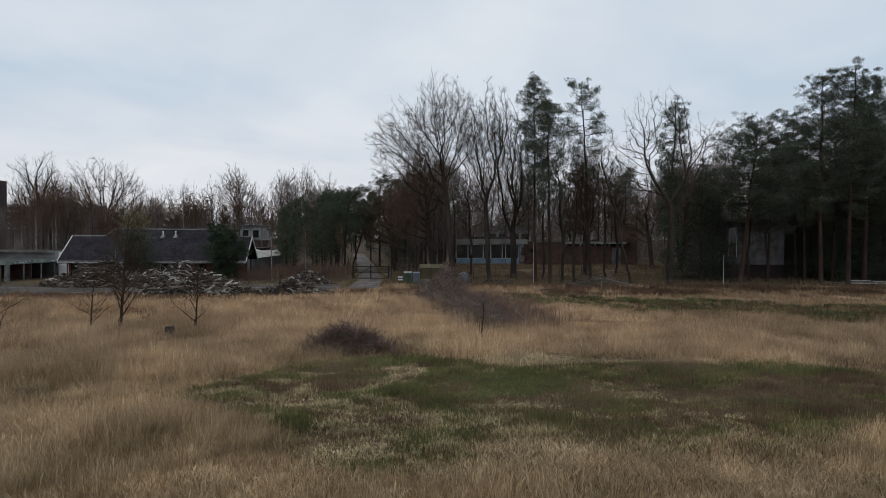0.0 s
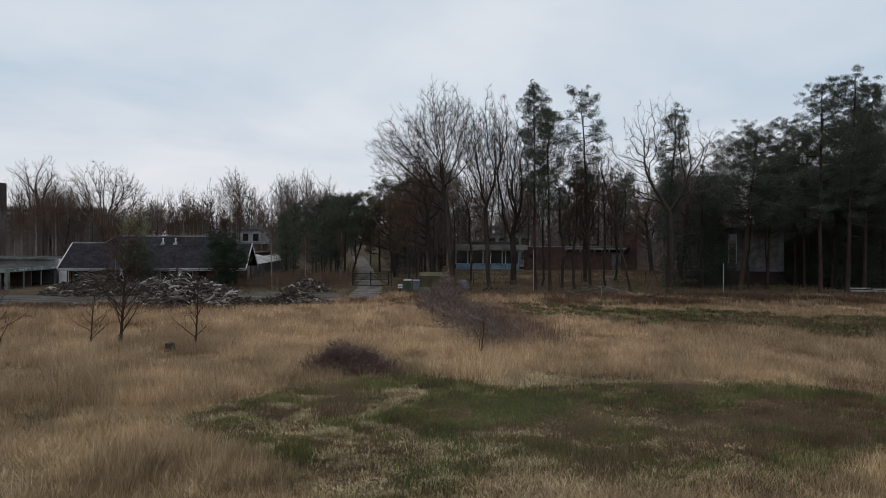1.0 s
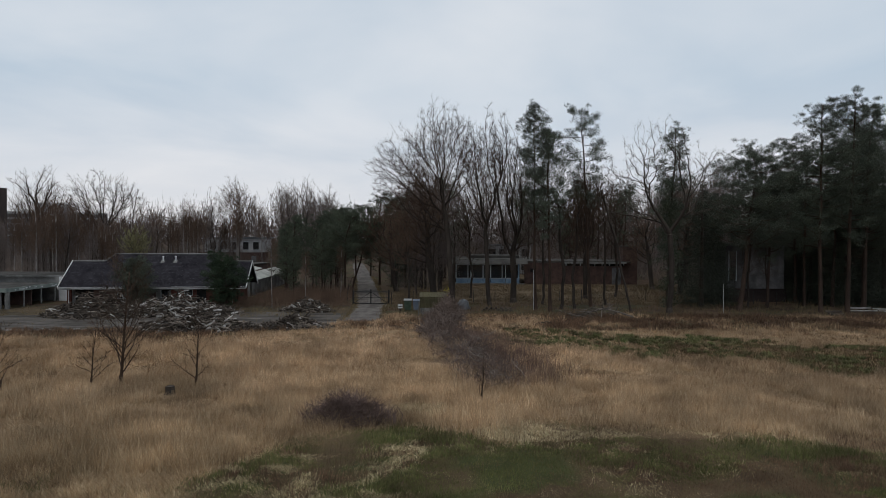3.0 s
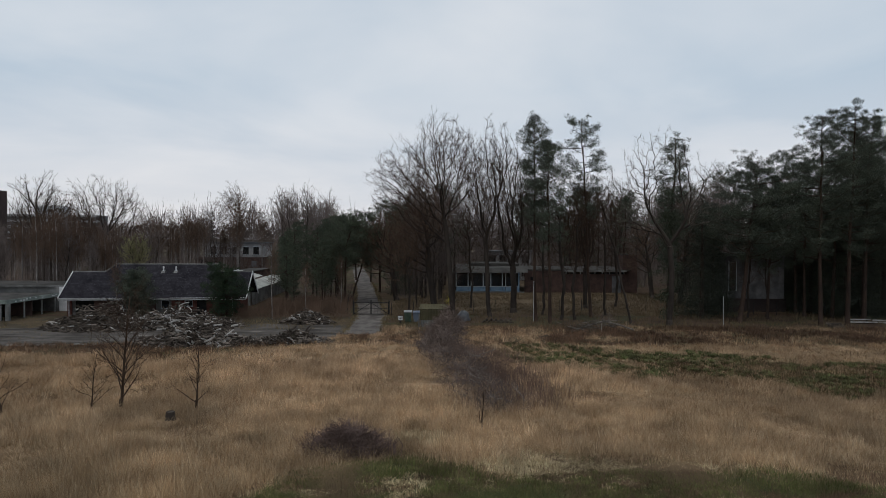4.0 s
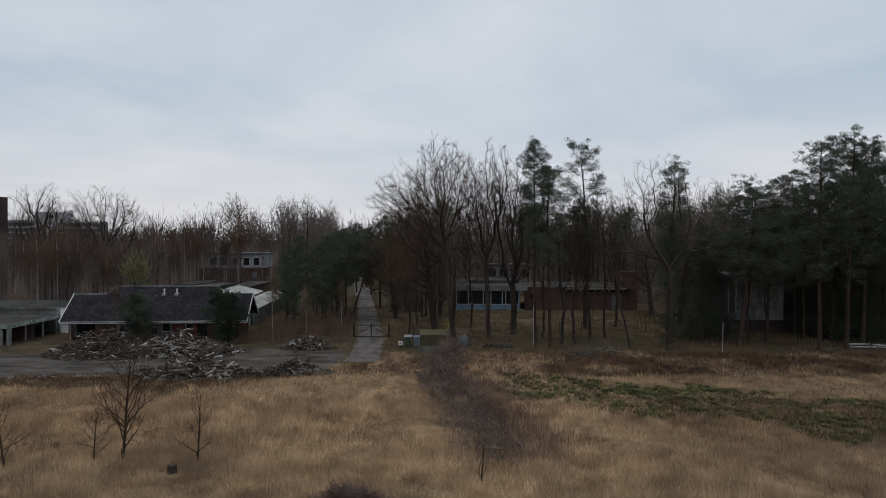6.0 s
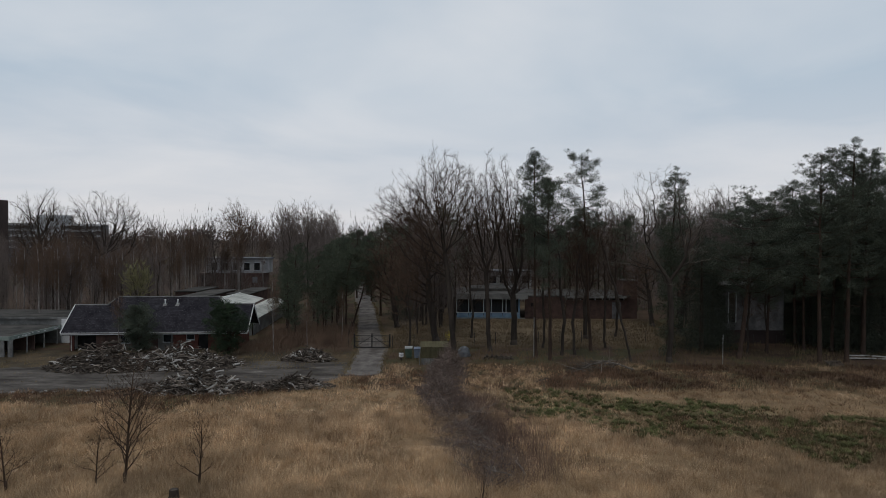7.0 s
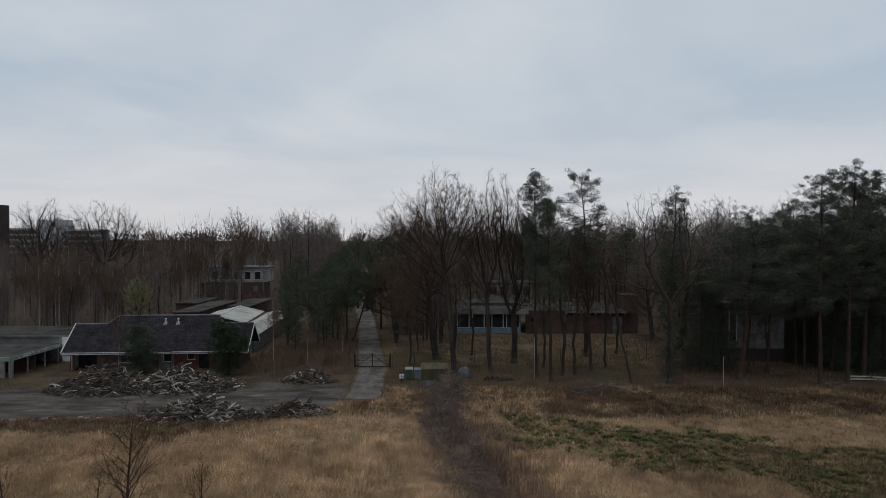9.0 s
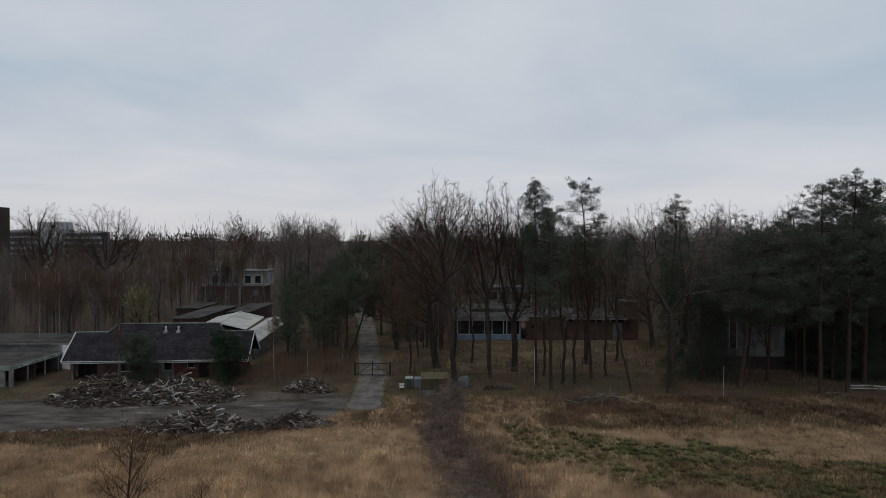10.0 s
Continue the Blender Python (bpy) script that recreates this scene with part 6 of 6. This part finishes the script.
# ---- wood piles ----
def log_mesh(rng, length, r, material, forked):
    s = Shape()
    bend = rng.normal(0, 0.13, 2) * length
    t = np.array([-0.5, -0.1, 0.2, 0.5])
    pts = np.stack([t * length, bend[0] * (0.25 - t ** 2) * 2, bend[1] * (0.25 - t ** 2) * 2], 1)
    s.tube(pts, r * np.array([1.0, 0.92, 0.85, 0.7]) * rng.uniform(0.9, 1.1, 4), 6)
    if forked:
        q = pts[2]
        s.tube([q, q + np.array([0.22, rng.choice((-1, 1)) * 0.2, 0.1]) * length], [r * 0.6, r * 0.3], 5)
    return s.mesh("log", material)


def build_piles():
    rng = np.random.default_rng(17)
    kinds = [log_mesh(rng, rng.uniform(0.55, 1.35), rng.uniform(0.055, 0.13), M_LOG if i % 4 else M_LOGPALE, i % 3 == 0) for i in range(24)]
    pales = [k for i, k in enumerate(kinds) if i % 4 == 0]
    dull = [k for i, k in enumerate(kinds) if i % 4]
    for label, cx, cy, ax, ay, top, n, turn, big in (
            ("long heap of weathered logs and roots in front of the house", -39.4, 74.0, 7.4, 4.3, 3.0, 340, -3, 1.1),
            ("heap of pale split trunks and branches in front of the house", -31.2, 74.7, 7.4, 3.8, 2.7, 340, 3, 1.1),
            ("low row of dumped logs and roots at the yard edge", -24.2, 62.4, 6.4, 2.1, 2.2, 300, 2, 1.0),
            ("low scatter of branches at the yard edge", -15.4, 63.8, 4.2, 1.5, 1.3, 160, 4, 0.95),
            ("small heap of branches beside the road", -17.0, 78.4, 3.4, 1.9, 1.7, 180, 0, 0.95)):
        p = thing("log_pile", label, "wood pile", "wood piles", at=pose(cx, cy, 0, 0, 0, turn))
        core = Shape()
        g = np.linspace(-1, 1, 15)
        X, Y = np.meshgrid(g, g, indexing="ij")
        rr = np.sqrt(X ** 2 + Y ** 2)
        bump = field(X * ax, Y * ay, 1.4, 60)
        Z = np.maximum(0, 1 - rr ** 1.5) * top * 0.4 * (0.45 + 0.8 * bump) - 0.05
        i, j = np.meshgrid(np.arange(14), np.arange(14), indexing="ij")
        a = (i * 15 + j).ravel()
        core.add(np.stack([X.ravel() * ax * 0.8, Y.ravel() * ay * 0.8, Z.ravel()], 1), np.stack([a, a + 15, a + 16, a + 1], 1))
        part("core", core, M_BARK, p, "dark tangle of small wood", smooth=True)
        small, bits = Shape(), 560 if ax > 5 else 260
        a, q = rng.uniform(0, 6.28, bits), rng.random(bits) ** 0.55
        x, y = np.cos(a) * q * ax * 1.04, np.sin(a) * q * ay * 1.04
        z = np.maximum(0.03, (1 - q ** 1.7) * top * (0.45 + 0.8 * field(x, y, 1.4, 60)) * rng.uniform(0.4, 0.95, bits))
        mid = np.stack([x, y, z], 1)
        way = rng.normal(0, 1, (bits, 3)) * (1, 1, 0.35)
        way *= (rng.uniform(0.2, 0.65, bits) / np.linalg.norm(way, axis=1))[:, None]
        rr = rng.uniform(0.02, 0.085, bits)
        lo, up = mid - way, mid + way
        lo[:, 2], up[:, 2] = np.maximum(lo[:, 2], 0.02), np.maximum(up[:, 2], 0.02)
        frusta(small, lo, up, rr, rr * rng.uniform(0.5, 1.0, bits), 4)
        part("small_wood", small, M_SPLIT, p, "grey-brown split branches and roots")
        for k in range(n):
            a, q = rng.uniform(0, 6.28), rng.random() ** 0.6
            x, y = math.cos(a) * q * ax, math.sin(a) * q * ay
            z = max(0.06, (1 - q ** 1.7) * top * (0.45 + 0.8 * float(field(x, y, 1.4, 60))) * rng.uniform(0.5, 1.0))
            lg = part("log", (lambda kit: kit[rng.integers(len(kit))])(pales if rng.random() < (0.42 if -32 < cx < -20 and x < 3.0 else 0.10) else dull), None, p)
            lg.matrix_basis = pose(x, y, z, rng.uniform(0, 360), rng.normal(0, 20), rng.uniform(0, 360))
            lg.scale = (rng.uniform(0.6, 1.15) * big, rng.uniform(0.6, 1.3), rng.uniform(0.6, 1.3))
    for i in range(40):
        x = rng.uniform(-36, -13)
        lg = single("loose_branch", Shape().tube([(0, 0, 0.05), (0.5, 0.06, 0.08), (1.2, 0.0, 0.05)], [0.05, 0.045, 0.03], 5), M_LOG, "loose weathered branch lying on the ground", "branch", "loose branches")
        lg.matrix_basis = pose(x, rng.uniform(59.5, 62) + 0.16 * (x + 36), 0.02, 0, 0, rng.uniform(0, 360))


build_piles()


# ---- brush ----
def twig_mass(rng, shape, n, xy, top, length, width, spread=0.9):
    """Bent twigs over a mound; xy gives a place and the mound's share there."""
    for k in range(n):
        x, y, share = xy()
        z = float(height(x, y)) + share * top * rng.random() ** 0.7
        a, e = rng.uniform(0, 6.28), rng.normal(0.35, spread * 0.5)
        q = length * rng.uniform(0.5, 1.4)
        d = np.array([math.cos(a) * math.cos(e), math.sin(a) * math.cos(e), abs(math.sin(e))])
        p = np.array([x, y, max(z, 0.02)])
        bend = rng.normal(0, 0.12, 3) * q
        side = np.cross(d, rng.normal(0, 1, 3))
        side /= np.linalg.norm(side) + 1e-9
        shape.ribbon([p, p + d * q * 0.5 + bend, p + d * q], width * rng.uniform(0.6, 1.4), width * 0.3, side)


M_BRUSH = mat("dark_brushwood", (0.085, 0.06, 0.052), (0.18, 0.13, 0.115), 1.0, 0.95, 0, 6, 0.4)
M_DEADLIMB = mat("grey_dead_limbs", (0.12, 0.105, 0.095), (0.24, 0.215, 0.195), 1.0, 0.9, 0.2, 10, 0.3)
M_BRAMBLE = mat("grey_bramble_stems", (0.068, 0.05, 0.043), (0.165, 0.127, 0.11), 0.5, 0.95, 0, 6, 0.4)


def build_brush():
    rng = np.random.default_rng(91)
    s = Shape()

    def mound():
        a, q = rng.uniform(0, 6.28), rng.random() ** 0.6
        return -4.75 + math.cos(a) * q * 2.1, 31.2 + math.sin(a) * q * 1.1, 1 - q ** 1.6

    twig_mass(rng, s, 4600, mound, 1.25, 0.8, 0.012, 0.9)
    single("brushwood_pile", s, M_BRUSH, "heap of dark cut brushwood in the meadow", "brush pile", kind="stuff")
    s = Shape()

    def row():
        while True:
            y = rng.uniform(36.5, 76)
            c = np.interp(y, [34, 42, 50, 62, 75], [2.6, 3.4, 1.7, -0.4, 0.6])
            w = np.interp(y, [36, 42, 50, 60, 75], [1.4, 3.0, 3.2, 2.3, 2.4])
            q = rng.uniform(-1, 1)
            if rng.random() < 1.05 - abs(q) and float(field(c + q * w, y, 1.7, 97)) > 0.36:
                return c + q * w, y, (1 - abs(q)) * (0.15 + 1.35 * float(field(c + q * w, y, 1.9, 95)) ** 1.3) * float(np.interp(y, [36, 46, 58, 66, 75], [0.45, 0.7, 0.9, 1.25, 1.1]))

    twig_mass(rng, s, 6000, row, 1.35, 0.8, 0.010, 0.9)
    twig_mass(rng, s, 2000, row, 1.5, 1.1, 0.02, 0.9)


    def mounds():
        while True:
            x, y, q = row()
            if y > 52:
                return x, y, q

    twig_mass(rng, s, 3000, mounds, 2.3, 0.9, 0.028, 0.9)
    single("bramble_row", s, M_BRAMBLE, "long row of grey-brown brambles and dead branches", "brambles", kind="stuff")
    s = Shape()
    twig_mass(rng, s, 900, row, 1.7, 1.0, 0.016, 0.7)
    single("dead_bramble_canes", s, mat("bleached_canes", (0.09, 0.078, 0.068), (0.18, 0.16, 0.143), 0.6, 0.9, 0, 8, 0.3), "pale dead canes among the brambles", "brambles", kind="stuff")
    s = Shape()
    n = 6500
    y = rng.uniform(38, 60, n)
    c = np.interp(y, [34, 42, 50, 62], [2.2, 5.2, 4.2, 1.6])
    x = c + rng.normal(0, 1.7, n)
    tall = rng.uniform(0.5, 1.35, n) * (0.6 + 0.6 * field(x, y, 2.0, 96))
    base = np.stack([x, y, np.zeros(n)], 1)
    tip = base + np.stack([rng.normal(0, 0.15, n) * tall, rng.normal(0, 0.15, n) * tall, tall], 1)
    s.spikes(base, tip, np.stack([np.full(n, 0.010), np.zeros(n), np.zeros(n)], 1))
    single("weed_thicket", s, mat("reddish_weed_stems", (0.10, 0.066, 0.054), (0.21, 0.145, 0.115), 0.5, 0.95, 0, 6, 0.4), "thicket of dry reddish weed stems", "weeds", kind="stuff")
    # pale dead branches caught in the row
    for i in range(22):
        x, y, q = row()
        y = rng.uniform(38, 56) if i < 14 else y
        x = float(np.interp(y, [34, 42, 50, 62, 75], [2.6, 3.0, 1.6, -0.4, 0.6])) + rng.normal(0, 1.1)
        b = thing("dead_branch", "pale dead branch caught in the brambles", "branch", "dead branches in the brambles", at=pose(x, y, rng.uniform(0.3, 1.0), rng.normal(0, 15), rng.normal(-12, 14), rng.uniform(0, 360)))
        part("limb", Shape().tube([(0, 0, 0), (0.5, 0.1, 0.08), (1.1, 0.02, 0.0), (1.7, 0.15, 0.1)], [0.028, 0.024, 0.018, 0.008], 5), M_DEADLIMB, b)
        part("side_twig", Shape().tube([(0.5, 0.1, 0.08), (0.8, 0.4, 0.25), (1.2, 0.55, 0.3)], [0.016, 0.011, 0.005], 4), M_DEADLIMB, b)
        part("side_twig", Shape().tube([(1.1, 0.02, 0), (1.35, -0.3, 0.1), (1.6, -0.4, 0.25)], [0.013, 0.01, 0.005], 4), M_DEADLIMB, b)


build_brush()


def build_saplings():
    grp = "young trees in the meadow"
    a = put(young_tree(201, 8.3, 0.10, dict(SAPLING, kids=(28, 9, 6), size=(0.5, 0.45, 0.42)), "young bare tree with many upright stems in the meadow", grp), -19.65, 38.45, 0)
    b = put(young_tree(202, 5.0, 0.065, SAPLING, "small bare young tree standing in dry grass", grp), -15.0, 38.3, 0)
    again(b, -21.15, 37.9, 120, 0.85)
    again(b, -25.9, 36.9, 230, 1.0)
    put(young_tree(203, 3.0, 0.05, dict(SAPLING, kids=(8, 4, 3), ang=(30, 30, 34), size=(0.45, 0.45, 0.4)), "thin bare sapling at the end of the brambles", grp), 2.15, 34.6, 0)
    s = thing("tree_stump", "dark sawn tree stump in the grass", "stump")
    part("body", Shape().tube([(-15.75, 36.4, -0.05), (-15.75, 36.4, 0.12), (-15.75, 36.4, 0.5)], [0.36, 0.28, 0.25], 10), M_BARK, s)
    part("cut_face", Shape().tube([(-15.75, 36.4, 0.5), (-15.75, 36.4, 0.51)], [0.23, 0.23], 10), M_LOG, s)
    # dead stalks by the brush pile
    rng = np.random.default_rng(66)
    d = thing("dock_stalks", "clump of dark dead dock stalks", "plant")
    for i in range(9):
        x, y, t = -2.35 + rng.normal(0, 0.2), 30.6 + rng.normal(0, 0.2), rng.uniform(0.6, 1.1)
        part("stalk", Shape().tube([(x, y, 0), (x + rng.normal(0, 0.06), y, t * 0.6), (x + rng.normal(0, 0.12), y, t)], [0.012, 0.025, 0.01], 5), M_BRUSH, d)
    yel = Shape()
    needles(rng, yel, (0.75, 85.6, 2.0), 0.6, 0.8, 90, 0.2)
    single("yellow_shrub", yel, mat("yellow_blossom", (0.35, 0.28, 0.03), (0.5, 0.4, 0.05), 2, 0.8, 0, 6, 0.3), "small shrub with yellow blossom beside a trunk", "shrub", kind="stuff")


build_saplings()


def build_fallen_wood():
    rng = np.random.default_rng(71)
    f = thing("fallen_branch", "large pale fallen branch with bare side limbs", "branch", at=pose(16.0, 71.6, 0.0, 0, 0, 18))
    part("limb", Shape().tube([(-1.5, 0, 0.15), (0.6, 0.3, 0.7), (2.6, 0.4, 1.15), (4.4, 0.0, 0.75), (6.2, -0.6, 0.1)], [0.03, 0.05, 0.07, 0.08, 0.10], 7), M_DEADLIMB, f)
    for i in range(90):
        t = rng.uniform(-1.5, 4.6)
        z = float(np.interp(t, [0, 2.6, 6], [0.5, 1.1, 0.2]))
        d = rng.normal(0, 1, 3) * (0.8, 0.8, 0.35) + (-0.4, 0, 0.1)
        q = rng.uniform(0.8, 2.6)
        e = np.array([t, 0.2, z]) + d / np.linalg.norm(d) * q
        e[2] = max(e[2], 0.05)
        part("side_limb", Shape().tube([(t, 0.2, z), (np.array([t, 0.2, z]) + e) / 2 + rng.normal(0, 0.12, 3), e], [0.04, 0.03, 0.012], 5), M_DEADWOOD if i % 6 else M_DEADLIMB, f)
    f = thing("fallen_branch", "short pale branch lying in rough grass", "branch", at=pose(10.3, 66.5, 0, 0, 0, 25))
    part("limb", Shape().tube([(-1, 0, 0.05), (0, 0.1, 0.25), (1.0, 0.3, 0.3), (1.7, 0.2, 0.1)], [0.04, 0.06, 0.05, 0.03], 6), M_DEADWOOD, f)
    part("side_limb", Shape().tube([(0, 0.1, 0.25), (-0.3, -0.4, 0.1), (-0.5, -0.9, 0.05)], [0.04, 0.03, 0.02], 5), M_DEADWOOD, f)
    for x, y, z, ln, turn, n in ((53.0, 80.4, 0.42, 2.9, 1, 1), (53.4, 80.1, 0.12, 3.3, -2, 1), (56.6, 80.0, 0.3, 3.6, -28, 1), (56.9, 79.6, 0.08, 3.2, -24, 1)):
        b = thing("timber_beam", "white-painted timber beam stacked in the grass", "beam", "stacked beams")
        part("beam", Shape().box(x, y, z, ln, 0.2, 0.15, turn), M_LOGPALE, b)
        for q in (-0.35, 0.35):
            part("bearer", Shape().box(x + q * ln * math.cos(radians(turn)), y + q * ln * math.sin(radians(turn)), 0, 0.14, 0.3, z), M_LOG, b)
    p = thing("pallet", "grey weathered pallet leaning on timber", "pallet", at=pose(47.2, 75.9, 0.25, 24, 0, 2))
    for i in range(7):
        part("slat", Shape().box(0, -0.5 + i * 0.17, 0.1, 1.9, 0.11, 0.03), M_LOG, p)
    for x in (-0.85, 0, 0.85):
        part("bearer", Shape().box(x, 0, 0.0, 0.1, 1.15, 0.1), M_LOG, p)
    p = thing("log_stack", "low stack of dark logs under the trees", "wood pile", at=pose(6.8, 79.6, 0))
    for i in range(12):
        part("log", Shape().tube([(-1.6 + i * 0.3, -0.3, 0.16 + 0.2 * (i % 2)), (-1.55 + i * 0.3, 0.5, 0.17 + 0.2 * (i % 2))], [0.16, 0.15], 8), M_LOG, p)
    part("bed", Shape().box(0.1, 0.1, 0, 4.0, 0.8, 0.08), M_BARK, p)


build_fallen_wood()


def build_woodland_litter():
    rng = np.random.default_rng(83)
    s = Shape()
    n = 16000
    y = rng.uniform(74, 108, n)
    x = rng.uniform(-8, 66, n)
    ok = (field(x, y, 3.0, 84) > 0.35)
    x, y = x[ok], y[ok]
    n = len(x)
    q = rng.uniform(0.2, 0.6, n)
    base = np.stack([x, y, height(x, y) - 0.01], 1)
    tip = base + np.stack([rng.normal(0, 0.3, n) * q, rng.normal(0, 0.3, n) * q, q], 1)
    s.spikes(base, tip, np.stack([np.full(n, 0.03), np.zeros(n), np.zeros(n)], 1))
    single("woodland_grass", s, mat("dull_woodland_grass", (0.075, 0.06, 0.036), (0.15, 0.11, 0.066), 0.4, 0.9, 0, 5, 0.4), "thin dull grass under the trees", "grass", kind="stuff")
    s = Shape()
    n = 17000
    x, y = rng.uniform(-8, 37, n), rng.uniform(87, 110.5, n)
    ok = field(x, y, 2.0, 85) > 0.25
    x, y = x[ok], y[ok]
    n = len(x)
    q = rng.uniform(0.12, 0.4, n)
    base = np.stack([x, y, height(x, y) - 0.01], 1)
    tip = base + np.stack([rng.normal(0, 0.45, n) * q, rng.normal(0, 0.45, n) * q, q], 1)
    s.spikes(base, tip, np.stack([np.full(n, 0.035), np.zeros(n), np.zeros(n)], 1))
    # tan blades, darkened in colour for the tree shade over the lawn
    single("lawn_grass", s, mat("tan_lawn_grass", (0.085, 0.063, 0.041), (0.16, 0.12, 0.078), 0.3, 0.9, 0, 5, 0.4), "tan dry lawn in front of the pavilion", "grass", kind="stuff")


build_woodland_litter()


def build_yard_weeds():
    """Dead tufts and litter along the cracks of the yard."""
    rng = np.random.default_rng(88)
    s = Shape()
    n = 9000
    x, y = rng.uniform(-60, -11, n), rng.uniform(61, 84, n)
    crack = np.minimum(np.abs(((x + 0.3 * y) % 6.5) - 3.2), np.abs(((y - 0.12 * x) % 4.3) - 2.1))
    edge = (y < np.interp(x, [-80, -43, -31, -14, -10.4], [61.4, 62.0, 63.6, 65.0, 70.6])) | (y > 72.5)
    ok = ((crack < 0.16) & (field(x, y, 3.0, 89) > 0.42)) | (edge & (field(x, y, 1.6, 90) > 0.5))
    x, y = x[ok], y[ok]
    # tufts along both edges of the road
    ry = rng.uniform(70, 150, 3200)
    rx = road_x(ry) + rng.choice((-1, 1), 3200) * rng.normal(2.05, 0.22, 3200)
    x, y = np.concatenate([x, rx]), np.concatenate([y, ry])
    n = len(x)
    q = rng.uniform(0.06, 0.34, n)
    base = np.stack([x, y, np.full(n, 0.005)], 1)
    tip = base + np.stack([rng.normal(0, 0.6, n) * q, rng.normal(0, 0.6, n) * q, q], 1)
    s.spikes(base, tip, np.stack([np.full(n, 0.03), np.zeros(n), np.zeros(n)], 1))
    single("yard_weeds", s, mat("dead_yard_weeds", (0.09, 0.07, 0.04), (0.2, 0.155, 0.09), 0.5, 0.9, 0, 5, 0.4), "dead weeds growing from cracks in the yard", "weeds", kind="stuff")


build_yard_weeds()
